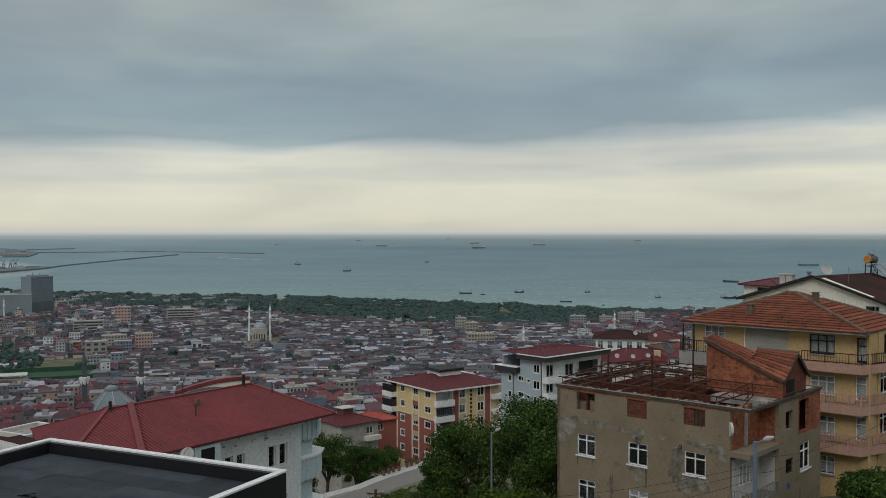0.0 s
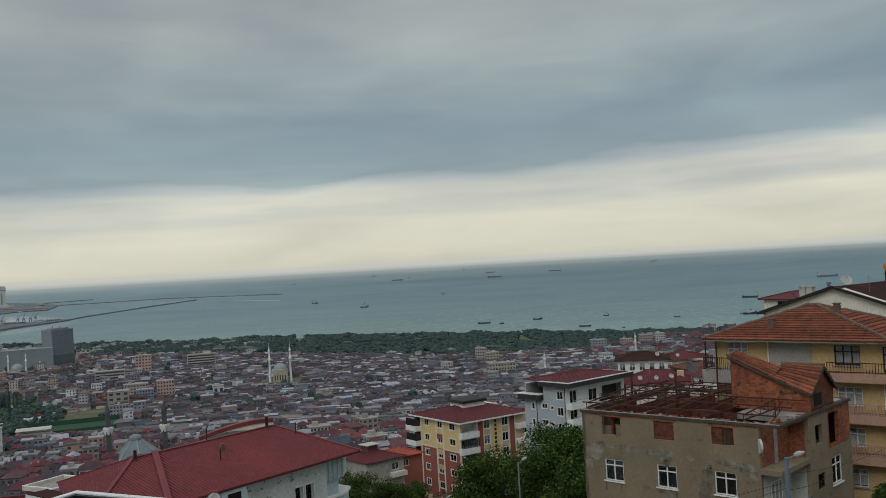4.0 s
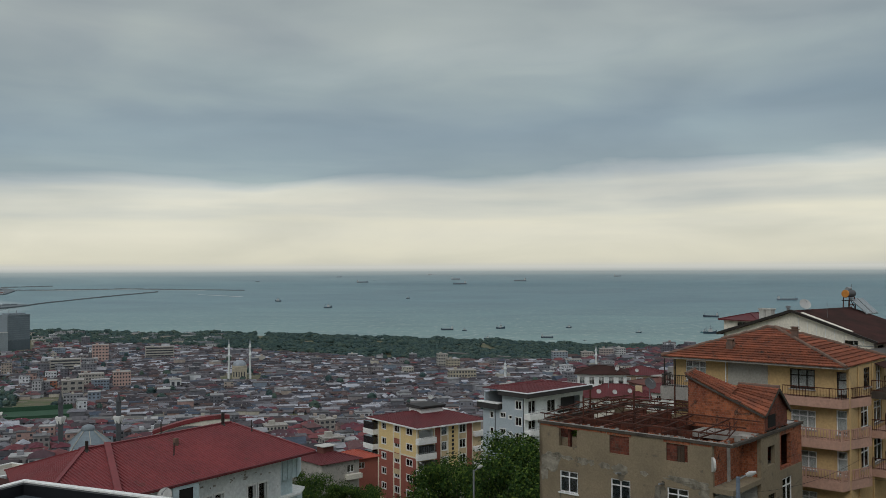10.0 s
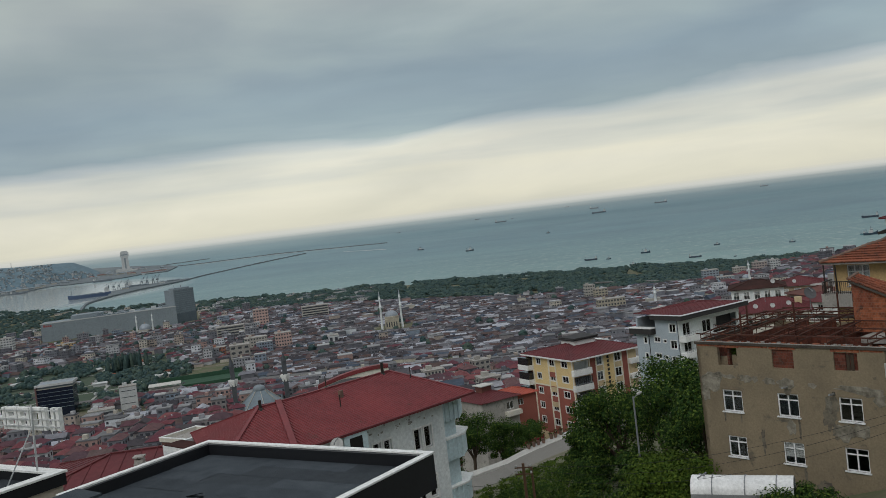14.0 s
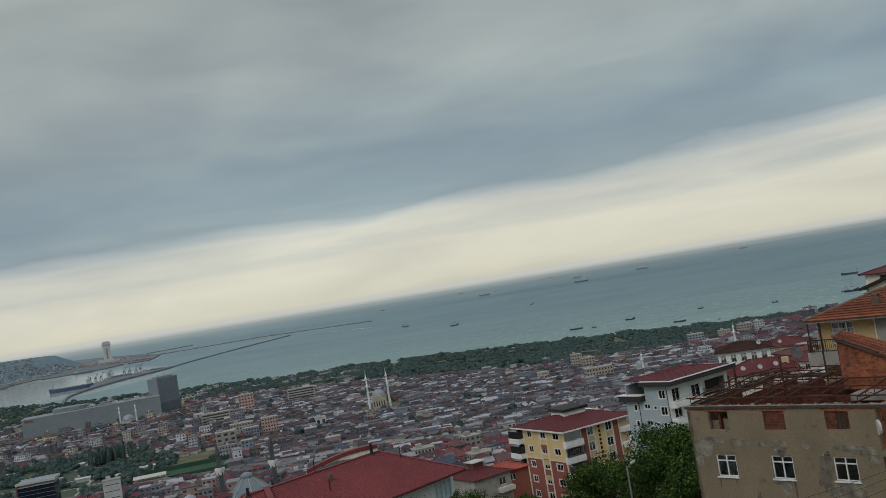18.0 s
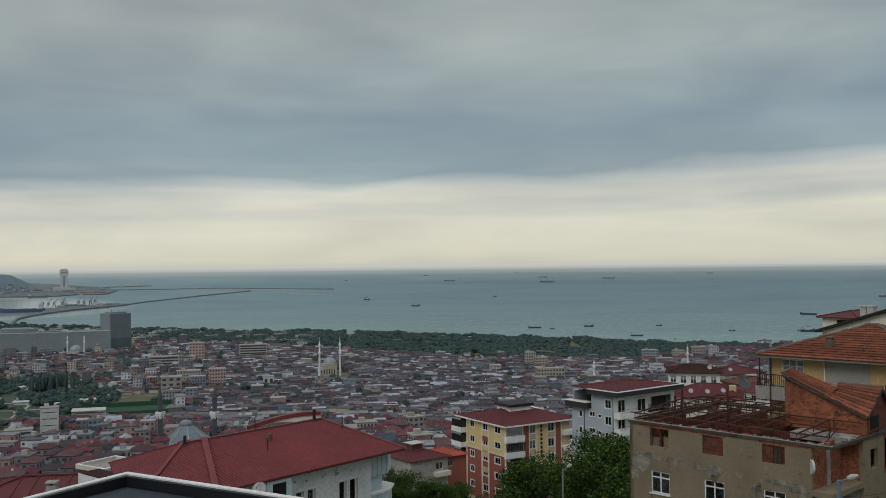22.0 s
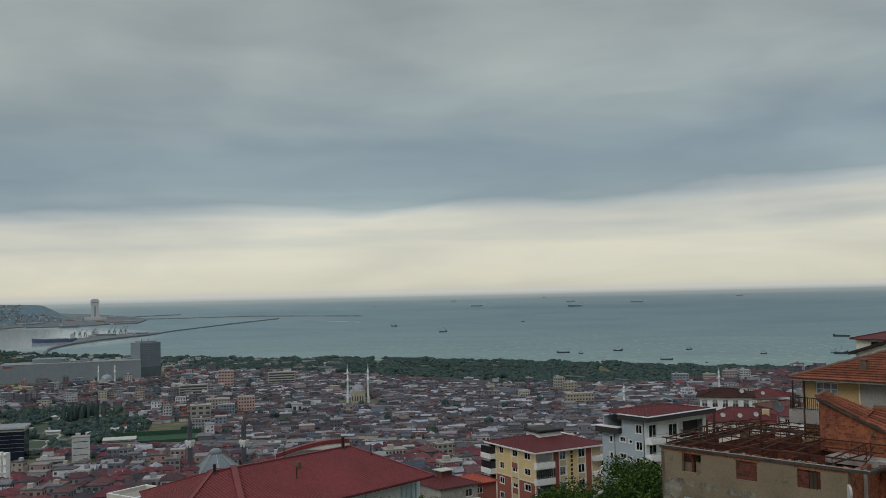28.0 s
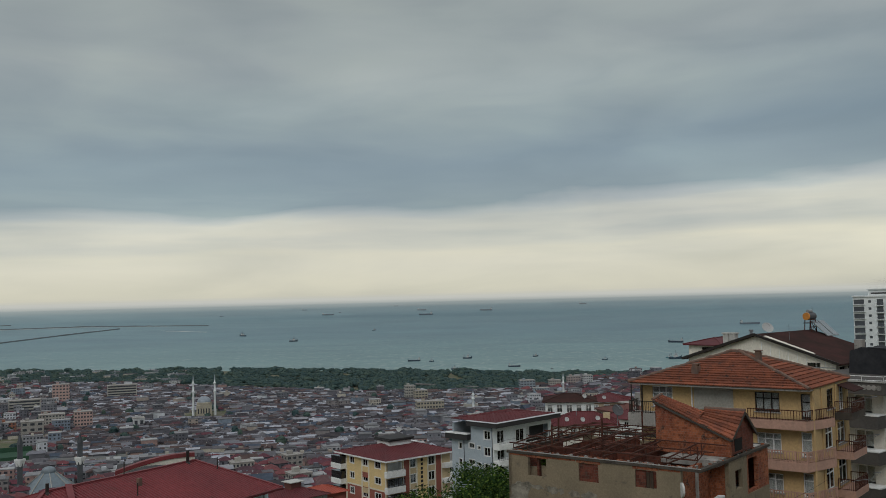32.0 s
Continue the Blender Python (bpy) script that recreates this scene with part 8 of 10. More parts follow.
# ---- landmarks ----
def facade_block(name, label, az, r, turn, w, d, h, wall, cols, rows, mat=None, base=None, category="building", band=False, tall=0.5):
    """A plain block with its windows cut in on the two sides that face the hill."""
    p = polar(az, r)
    z = p.z if base is None else base
    ob = thing(name, label, category, pose(p.x, p.y, z, 0, 0, turn))
    part("wall", Shape().box(-w / 2, w / 2, -d / 2, d / 2, -4, h).out(), wall, ob)
    part("roof", Shape().box(-w / 2 - 0.3, w / 2 + 0.3, -d / 2 - 0.3, d / 2 + 0.3, h, h + 0.45).out(), M["concrete"], ob)
    part("stair_house", Shape().box(-w * 0.3, -w * 0.3 + 3.2, -1.2, 1.6, h + 0.45, h + 2.6).out(), wall, ob)
    mw = mat or M["city_glass"]
    fh = h / rows
    n2 = max(2, int(cols * d / w))
    if band:
        m1 = mesh_of("window_band", *Shape().box(-w / 2 + 1, w / 2 - 1, -0.1, 0.1, 0, fh * tall).out(), mw)
        for r0 in range(rows):
            o = part("window_band", m1, None, ob)
            o.location = (0, -d / 2, fh * r0 + fh * 0.3)
        return ob
    m1 = mesh_of("window", *Shape().box(-w / cols * 0.27, w / cols * 0.27, -0.08, 0.08, 0, fh * 0.45).out(), mw)
    m2 = mesh_of("window", *Shape().box(-0.08, 0.08, -d / n2 * 0.27, d / n2 * 0.27, 0, fh * 0.45).out(), mw)
    for r0 in range(rows):
        for c in range(cols):
            o = part("window", m1, None, ob)
            o.location = (-w / 2 + w * (c + 0.5) / cols, -d / 2, fh * r0 + fh * 0.32)
        for c in range(n2):
            for sx in (-1, 1):
                o = part("window", m2, None, ob)
                o.location = (sx * w / 2, -d / 2 + d * (c + 0.5) / n2, fh * r0 + fh * 0.32)
    return ob


def minaret(parent, x, y, h, r=1.6):
    m = part("minaret", Shape().lathe([(r * 1.3, -3), (r * 1.3, h * 0.16), (r, h * 0.2), (r * 0.92, h * 0.55), (r * 1.55, h * 0.58), (r * 1.55, h * 0.6), (r * 0.8, h * 0.605), (r * 0.74, h * 0.76), (r * 1.3, h * 0.785), (r * 1.3, h * 0.8), (r * 0.65, h * 0.805), (r * 0.6, h * 0.87)], 12, (x, y)).out(), M["white"], parent, smooth=True)
    part("spire", Shape().lathe([(r * 0.75, h * 0.87), (r * 0.4, h * 0.94), (0.05, h)], 12, (x, y)).out(), M["lead"], m)


def dome(parent, x, y, z, r, mat, name="dome"):
    prof = [(r * math.cos(a), z + r * 0.85 * math.sin(a)) for a in [math.pi / 2 * i / 8 for i in range(9)]]
    part(name, Shape().lathe([(r, z - 1.0)] + prof, 20, (x, y)).out(), mat, parent, smooth=True)
    part("finial", Shape().tube((x, y, z + r * 0.85), (x, y, z + r * 0.85 + 2.5), 0.15, 0.05).out(), M["orange_tank"], parent)


def landmarks():
    # hotel tower by the shore: a blank pale end wall and a banded glass front
    p = polar(-26.72, 1588)
    h = thing("hotel_tower", "grey-blue glass hotel tower with a blank end wall by the shore", "hotel", pose(p.x, p.y, p.z, 0, 0, 60))
    H = 54.0
    part("wall", Shape().box(-19, 19, -13, 14, -4, H).out(), M["mall_grey"], h)
    part("glass_front", Shape().box(-18.2, 19, -13.6, -13, -4, H - 1).out(), M["hotel_glass"], h)
    part("dark_base", Shape().box(-18.6, 19.2, -14.2, -13.6, -4, 16).out(), M["base_glass"], h)
    part("roof_rim", Shape().box(-19.3, 19.3, -14, 14.3, H, H + 1.2).out(), M["mall_grey"], h)
    part("roof_plant", Shape().box(-14, 15, -8, 8, H + 1.2, H + 3.4).out(), M["mall_grey"], h)
    part("roof_mast", Shape().tube((-8, 0, H + 3.4), (-8, 0, H + 8), 0.4).tube((6, 2, H + 3.4), (6, 2, H + 7), 0.5).out(), M["pole"], h)
    m2 = mesh_of("floor_band", *Shape().box(-18.2, 19, -0.15, 0.15, 0, 0.75).out(), M["mall_grey"])
    for k in range(11):
        o = part("floor_band", m2, None, h)
        o.location = (0, -13.72, 17.5 + 3.25 * k)
    # long shopping mall
    p = polar(-30.75, 1590)
    m = thing("shopping_mall", "long low grey shopping mall", "mall", pose(p.x, p.y, p.z, 0, 0, 27))
    part("hall", Shape().box(-102, 104, -25, 25, -4, 29).out(), M["mall_grey"], m)
    part("upper_hall", Shape().box(-58, -16, -10, 25, 29, 35).out(), M["mall_grey"], m)
    part("dark_end", Shape().box(-16, -10, -9, 24, 29, 34.5).out(), M["hotel_glass"], m)
    part("roof_edge", Shape().box(-102.4, 104.4, -25.4, -25, 28.2, 29.6).out(), M["far_white"], m)
    for k in range(9):
        part("skylight", Shape().box(-30 + 7 * k, -25 + 7 * k, -18, -8, 29, 31).out(), M["hotel_glass"], m)
    for k in range(7):
        part("roof_unit", Shape().box(-20 + 17 * k, -12 + 17 * k, -2, 6, 29, 31.5 + 0.5 * (k % 3)).out(), M["far_white"] if k % 2 else M["mall_grey"], m)
    part("red_lettering", Shape().box(-98, -95, -25.5, -25, 23.5, 27).box(-94.4, -92, -25.5, -25, 23.5, 26).box(-91.4, -89, -25.5, -25, 23.5, 26).box(-88.4, -86, -25.5, -25, 23.5, 26).out(), M["sign_red"], m)
    for k in range(12):
        part("panel_joint", Shape().box(-85 + 16 * k, -84.7 + 16 * k, -25.1, -25, -3, 28).out(), M["hotel_glass"], m)
    # yellow mosque among the bazaar roofs
    p = polar(-14.15, 1053)
    q = thing("mosque", "pale yellow mosque with grey dome and two white minarets", "mosque", pose(p.x, p.y, p.z, 0, 0, 12))
    part("prayer_hall", Shape().box(-8, 8, -8, 8, -3, 12).out(), M["far_sand"], q)
    part("drum", Shape().lathe([(8.2, 12), (8.2, 14.5), (7.6, 15)], 20).out(), M["far_sand"], q)
    dome(q, 0, 0, 14.6, 7.6, M["lead"])
    for i in range(5):
        part("arched_window", Shape().box(-6.4 + 2.8 * i, -5.2 + 2.8 * i, -8.1, -7.9, 3, 8.5).out(), M["city_glass"], q)
        part("arched_window", Shape().box(-8.1, -7.9, -6.4 + 2.8 * i, -5.2 + 2.8 * i, 3, 8.5).out(), M["city_glass"], q)
    for x, y in ((-11.5, -2), (11.5, -2)):
        minaret(q, x, y, 45, 1.15)
    # small mosque before the mall
    p = polar(-28.9, 1440)
    q = thing("mosque", "small mosque with a grey dome before the mall", "mosque", pose(p.x, p.y, p.z, 0, 0, 10))
    part("prayer_hall", Shape().box(-9, 9, -9, 9, -3, 8).out(), M["far_ivory"], q)
    dome(q, 0, 0, 9, 8.5, M["lead"])
    for x in (-12, 12):
        minaret(q, x, 0, 34, 1.1)
    # mosque with a pyramid roof and two dark pylons
    p = polar(-22.76, 560) + Vector((0, 0, 0.8))
    q = thing("modern_mosque", "modern mosque with a faceted metal pyramid roof and two dark pylons", "mosque", pose(p.x, p.y, p.z, 0, 0, 30))
    n = 8
    part("prayer_hall", Shape().lathe([(14, -6), (14, 1.0), (14.5, 1.2)], n).out(), M["far_ivory"], q)
    part("pyramid_roof", Shape().lathe([(15, 1.2), (3.9, 10.6), (3.9, 11.2)], n).out(), M["hotel_glass"], q)
    part("lantern", Shape().lathe([(3.7, 11.2), (3.8, 12.0), (3.2, 13.0), (1.8, 13.7), (0.05, 14.1)], 16).out(), M["mall_grey"], q, smooth=True)
    for i in range(n):
        a = 2 * math.pi * i / n
        part("roof_rib", Shape().beam((15.1 * math.cos(a), 15.1 * math.sin(a), 1.4), (4.0 * math.cos(a), 4.0 * math.sin(a), 10.7), 0.4).out(), M["far_ivory"], q)
    for az, top in ((-24.24, 7.05), (-21.1, 7.2)):
        b = polar(az, 552)
        o = thing("pylon_minaret", "tall dark square pylon minaret with a pale balcony block", "minaret", pose(b.x, b.y, b.z, 0, 0, 30))
        hh = 130 - 552 * math.tan(radians(top)) - b.z
        part("shaft", Shape().box(-1.25, 1.25, -1.25, 1.25, -6, hh - 5).slab([(-1.25, -1.25, hh - 5), (1.25, -1.25, hh - 5), (1.25, 1.25, hh - 5), (-1.25, 1.25, hh - 5)], 0.2).lathe([(1.7, hh - 5.0), (0.25, hh)], 4).out(), M["pylon"], o)
        part("balcony_block", Shape().lathe([(1.8, hh - 17.0), (2.9, hh - 13.8), (2.9, hh - 12.8), (1.8, hh - 12.8)], 4).out(), M["white_trim"], o, "white balcony block")
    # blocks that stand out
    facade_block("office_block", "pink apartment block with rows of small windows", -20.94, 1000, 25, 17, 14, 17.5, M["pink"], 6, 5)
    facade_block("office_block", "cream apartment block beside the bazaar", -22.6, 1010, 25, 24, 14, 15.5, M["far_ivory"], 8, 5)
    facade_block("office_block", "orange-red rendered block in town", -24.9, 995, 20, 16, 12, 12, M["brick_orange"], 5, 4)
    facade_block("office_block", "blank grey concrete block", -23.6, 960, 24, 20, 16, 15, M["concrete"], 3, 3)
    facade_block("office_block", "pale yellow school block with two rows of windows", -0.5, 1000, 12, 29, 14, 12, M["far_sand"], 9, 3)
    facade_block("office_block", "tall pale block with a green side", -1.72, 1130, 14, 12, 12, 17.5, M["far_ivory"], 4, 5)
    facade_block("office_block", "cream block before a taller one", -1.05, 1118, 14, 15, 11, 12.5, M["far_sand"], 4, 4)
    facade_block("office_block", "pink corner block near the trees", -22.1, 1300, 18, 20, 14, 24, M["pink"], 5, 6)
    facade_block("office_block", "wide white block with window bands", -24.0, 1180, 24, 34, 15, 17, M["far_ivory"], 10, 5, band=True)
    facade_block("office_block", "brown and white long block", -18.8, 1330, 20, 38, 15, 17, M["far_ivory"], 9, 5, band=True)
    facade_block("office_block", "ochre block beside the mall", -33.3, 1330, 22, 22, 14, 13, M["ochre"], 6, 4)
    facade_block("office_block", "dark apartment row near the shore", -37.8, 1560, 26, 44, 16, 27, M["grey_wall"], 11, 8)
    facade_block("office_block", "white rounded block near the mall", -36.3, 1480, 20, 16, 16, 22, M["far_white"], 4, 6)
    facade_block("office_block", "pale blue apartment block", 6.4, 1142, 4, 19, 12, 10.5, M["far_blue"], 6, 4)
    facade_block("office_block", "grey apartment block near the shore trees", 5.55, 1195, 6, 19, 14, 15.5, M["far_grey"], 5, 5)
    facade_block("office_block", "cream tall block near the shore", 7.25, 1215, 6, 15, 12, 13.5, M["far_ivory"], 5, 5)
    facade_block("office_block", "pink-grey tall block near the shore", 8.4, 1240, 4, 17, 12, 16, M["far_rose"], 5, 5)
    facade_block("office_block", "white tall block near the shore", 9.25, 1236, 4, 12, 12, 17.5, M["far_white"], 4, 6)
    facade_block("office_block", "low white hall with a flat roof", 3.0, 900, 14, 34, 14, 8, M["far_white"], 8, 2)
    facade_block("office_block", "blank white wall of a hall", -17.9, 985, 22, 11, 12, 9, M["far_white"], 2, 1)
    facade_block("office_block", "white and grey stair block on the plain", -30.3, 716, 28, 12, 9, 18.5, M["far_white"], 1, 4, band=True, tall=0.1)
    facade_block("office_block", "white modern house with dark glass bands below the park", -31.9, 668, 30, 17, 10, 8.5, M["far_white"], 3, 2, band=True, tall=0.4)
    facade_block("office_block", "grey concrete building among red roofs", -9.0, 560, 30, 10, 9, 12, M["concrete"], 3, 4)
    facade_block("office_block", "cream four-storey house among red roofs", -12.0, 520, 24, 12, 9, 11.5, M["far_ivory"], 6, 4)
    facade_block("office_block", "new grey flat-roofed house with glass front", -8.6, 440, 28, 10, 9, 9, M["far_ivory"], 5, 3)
    p = polar(-34.1, 772) + Vector((0, 0, 4.6))
    g = thing("glass_office", "dark blue glass office block with pale roof canopy", "office", pose(p.x, p.y, p.z, 0, 0, 22))
    part("glass_body", Shape().box(-13, 13, -9, 9, -9, 17.5).out(), surface("night_blue_glass", (0.008, 0.013, 0.026), (0.014, 0.02, 0.036), rough=0.2, spec=0.35, bump=0), g)
    part("roof_canopy", Shape().box(-13, 13, -9, 9, 20.5, 21.0).out(), M["lead"], g)
    part("roof_rim", Shape().box(-14, 14, -10.2, -9.6, 19.6, 21.4).box(-14, 14, 9.4, 10, 19.6, 21.4).box(13.4, 14, -9.6, 9.4, 19.6, 21.4).out(), M["far_white"], g)
    part("side_fin", Shape().box(-14, -13, -10, 9, -9, 20.5).out(), M["rose_brown"], g)
    part("top_glass", Shape().box(-12, 13, -8.5, 9, 18.2, 20.5).out(), M["hotel_glass"], g)
    part("floor_band", Shape().box(-13.2, 13.2, -9.2, 9.2, 17.5, 18.2).out(), M["far_ivory"], g)
    for k in range(5):
        part("mullion_band", Shape().box(-13.1, 13.1, -9.1, -9.0, 2.5 + 3 * k, 2.8 + 3 * k).out(), M["hotel_glass"], g)
    # lone minarets and their mosques
    for az, r, h in ((7.78, 1130, 29), (2.2, 1003, 22)):
        p = polar(az, r)
        o = thing("mosque", "small mosque with one white minaret", "mosque", pose(p.x, p.y, p.z, 0, 0, 10))
        part("prayer_hall", Shape().box(-8, 6, 2, 14, -3, 7).out(), M["far_ivory"], o)
        dome(o, -1, 8, 7, 5, M["lead"])
        minaret(o, 0, 0, h, 1.3)


landmarks()


def town_ground():
    """Football pitch with its stand, the raised road, park paths."""
    p = polar(-25.9, 826)
    o = thing("football_pitch", "green football pitch with a fence and small stand", "pitch", pose(p.x, p.y, p.z + 1.2, 0, 0, 24))
    part("turf", Shape().box(-45, 40, -22, 22, -4, 0.3).out(), M["turf"], o)
    part("wall", Shape().box(-46, 41, -23, -22, -4, 2.5).box(-46, 41, 22, 23, -4, 4).out(), M["turf"], o)
    part("stand_roof", Shape().slab([(-44, -36, 6.5), (-18, -36, 6.5), (-18, -26, 7.5), (-44, -26, 7.5)], 0.5).out(), M["stucco_pale"], o)
    part("stand", Shape().box(-44, -18, -35, -26, -4, 4).out(), M["concrete"], o)
    sh, pr = Shape(), Shape()
    for i in range(60):
        a0, a1 = -46 + 0.62 * i, -46 + 0.62 * (i + 1)
        f = lambda a: 759 - (a + 20) * 3
        q = []
        for a, dr in ((a0, -9), (a1, -9), (a1, 9), (a0, 9)):
            v = polar(a, f(a) + dr)
            q.append((v.x, v.y, 14.2))
        sh.slab(q, 1.6)
        e0, e1 = polar(a0, f(a0) - 9), polar(a1, f(a1) - 9)
        pr.beam((e0.x, e0.y, 14.7), (e1.x, e1.y, 14.7), 0.4, 1.0)
        if i % 3 == 0:
            v = polar(a0, f(a0))
            pr.box(v.x - 1, v.x + 1, v.y - 1, v.y + 1, v.z - 3, 13)
    r = tagged(new("road", mesh_of("road", *sh.out(), M["asphalt"])), "raised dual carriageway crossing the town", "road", kind="structure")
    part("road_wall", pr.out(), M["concrete"], r)
    # park lawn, paths and kiosks
    rows, cols, lv, lf = 16, 40, [], []
    for j in range(rows + 1):
        for i in range(cols + 1):
            rr = 792 + 338 * j / rows
            v = polar(-37.5 + (11.3 - (rr - 800) * 0.006) * i / cols, rr)
            lv.append((v.x, v.y, v.z + 0.35))
    for j in range(rows):
        for i in range(cols):
            a = j * (cols + 1) + i
            lf.append((a, a + 1, a + cols + 2, a + cols + 1))
    tagged(new("park_lawn", mesh_of("park_lawn", lv, lf, M["lawn"], True)), "green park lawn with bare patches", "lawn", kind="structure")
    sh = Shape()
    for line in ([(-37, 860), (-33, 880), (-29.5, 870), (-27.2, 900)], [(-36.5, 960), (-32, 930), (-28.5, 960), (-27, 1010)], [(-35.5, 1050), (-31.5, 1010), (-28.5, 1050)], [(-32.5, 815), (-31.4, 900), (-31.8, 1000), (-31.0, 1110)], [(-29.0, 815), (-28.8, 900), (-29.6, 1000)]):
        for (a0, r0), (a1, r1) in zip(line, line[1:]):
            for k in range(10):
                p0, p1 = polar(a0 + (a1 - a0) * k / 10, r0 + (r1 - r0) * k / 10), polar(a0 + (a1 - a0) * (k + 1.05) / 10, r0 + (r1 - r0) * (k + 1.05) / 10)
                d = (p1 - p0).normalized().cross(Vector((0, 0, 1))) * 1.0
                sh.slab([tuple(p + Vector((0, 0, 0.6))) for p in (p0 - d, p0 + d, p1 + d, p1 - d)], 0.2)
    tagged(new("park_path", mesh_of("park_path", *sh.out(), M["kerb"])), "pale paved paths through the park", "path", kind="structure")
    rng = random.Random(17)
    for i in range(16):
        p = polar(rng.uniform(-36.5, -27.5), rng.uniform(815, 1100))
        o = thing("park_kiosk", "small park kiosk with a low hip roof", "kiosk", pose(p.x, p.y, p.z, 0, 0, rng.uniform(0, 90)), group="park kiosks")
        w, d = rng.uniform(5, 14), rng.uniform(4, 7)
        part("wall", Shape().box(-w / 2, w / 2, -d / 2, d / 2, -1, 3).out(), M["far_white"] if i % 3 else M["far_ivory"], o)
        part("roof", Shape().slab([(-w / 2 - 0.6, -d / 2 - 0.6, 3), (w / 2 + 0.6, -d / 2 - 0.6, 3), (w / 2 + 0.6, 0, 4.2), (-w / 2 - 0.6, 0, 4.2)], 0.2).slab([(-w / 2 - 0.6, 0, 4.2), (w / 2 + 0.6, 0, 4.2), (w / 2 + 0.6, d / 2 + 0.6, 3), (-w / 2 - 0.6, d / 2 + 0.6, 3)], 0.2).out(), M["tile"] if i % 2 else M["far_white"], o)
    small = Bulk()
    for i in range(170):
        p = polar(rng.uniform(-37.3, -27.0), rng.uniform(800, 1120))
        small.house(p.x, p.y, p.z, rng.uniform(0, 3.1), rng.uniform(1.2, 4), rng.uniform(1.0, 2.2), rng.uniform(0.8, 1.9), rng.choice(["brown", "flat", "brown", "red"]), rng, False)
    small.done("park_huts", "small pale huts, benches and shelters in the park gardens", "huts", [M["far_white"], M["city_red"], M["city_brown"], M["city_flat"], M["city_glass"]])
    # overpass near the shore on the far side
    sh = Shape()
    for i in range(30):
        a0, a1 = -2 + 0.42 * i, -2 + 0.42 * (i + 1)
        q = []
        for a, dr in ((a0, -6), (a1, -6), (a1, 6), (a0, 6)):
            v = polar(a, lerp_table([(-2, 1330), (4, 1225), (11, 1250)], a) + dr)
            q.append((v.x, v.y, 10.0))
        sh.slab(q, 1.2)
    tagged(new("road", mesh_of("road", *sh.out(), M["asphalt"])), "grey overpass before the shore trees", "overpass", kind="structure")


town_ground()


# ---- trees ----
def leaf_cloud(sh_v, sh_f, centre, rad, count, size, rng, flat=0.8):
    """Loose leaf quads over and inside a lumpy ball."""
    cx, cy, cz = centre
    for _ in range(count):
        u, t = rng.uniform(-0.75, 1), rng.uniform(0, 2 * math.pi)
        k = rng.random() ** 0.4
        q = math.sqrt(max(0, 1 - u * u))
        n = Vector((q * math.cos(t), q * math.sin(t), u))
        p = Vector((cx, cy, cz)) + Vector((n.x * rad, n.y * rad, n.z * rad * flat)) * k
        s = size * rng.uniform(0.35, 0.75)
        d = (n + Vector((rng.uniform(-0.7, 0.7), rng.uniform(-0.7, 0.7), rng.uniform(-0.2, 0.9)))).normalized()
        a = d.orthogonal().normalized()
        a.rotate(Matrix.Rotation(rng.uniform(0, 6.28), 3, d))
        b = d.cross(a)
        i = len(sh_v)
        sh_v += [tuple(p - a * s), tuple(p - b * s * 0.55 + d * s * 0.12), tuple(p + a * s), tuple(p + b * s * 0.55 + d * s * 0.12)]
        sh_f.append((i, i + 1, i + 2, i + 3))


def tree(az, r, top, spread, seed, label, mat, leaf=0.22, count=9000):
    rng = random.Random(seed)
    p = polar(az, r)
    hgt = top - p.z
    ob = thing("tree", label, "tree", Matrix.Translation(p))
    sh = Shape()
    sh.tube((0, 0, -0.8), (0.2, 0.1, hgt * 0.35), 0.32, 0.24, 8)
    tips = []
    for i in range(13):
        a, e = rng.uniform(0, 6.28), rng.uniform(0.3, 0.95)
        q = (spread * rng.uniform(0.25, 0.8) * math.cos(a), spread * rng.uniform(0.25, 0.8) * math.sin(a), hgt * (0.35 + 0.5 * e))
        sh.tube((0.2, 0.1, hgt * rng.uniform(0.2, 0.36)), q, 0.13, 0.035, 6)
        tips.append(q)
    part("trunk", sh.out(), M["bark"], ob)
    v, f = [], []
    balls = [(q, spread * rng.uniform(0.32, 0.52)) for q in tips] + [((0, 0, hgt * 0.8), spread * 0.5)]
    for i in range(22):
        a, z = rng.uniform(0, 6.28), rng.uniform(0.0, 0.9)
        w = spread * (1.0 if z < 0.6 else 1.0 - (z - 0.6) * 1.3)
        rr = w * rng.uniform(0.5, 0.92)
        balls.append(((rr * math.cos(a), rr * math.sin(a), hgt * z), spread * rng.uniform(0.2, 0.36)))
    for c, rad in balls:
        c = (c[0], c[1], min(c[2], hgt - rad * 0.75))
        leaf_cloud(v, f, c, rad, int(2.4 * count / len(balls)), leaf, rng)
    part("crown", (v, f), mat, ob)
    return ob


tree(1.9, 82, 115.6, 5.6, 21, "tall broadleaf tree with dense dark green crown", M["leaf"], 0.24, 13000)
tree(-1.0, 92, 111.4, 5.2, 22, "broad green tree beside the road", M["leaf"], 0.24, 10000)
tree(-2.5, 96, 107.0, 3.4, 23, "rounded green tree at the road edge", M["leaf"], 0.23, 8000)
tree(4.2, 74, 115.2, 4.0, 24, "slender green tree beside the plaster house", M["leaf"], 0.22, 8000)
tree(2.6, 62, 112.4, 4.1, 25, "light green young tree before the plaster house", M["leaf_light"], 0.2, 10000)
tree(-1.2, 68, 108.4, 4.4, 26, "bushy green tree on the slope", M["leaf"], 0.2, 9000)
tree(22.0, 60, 115.9, 1.9, 27, "dark green shrub tree by the street corner", M["leaf"], 0.18, 6000)
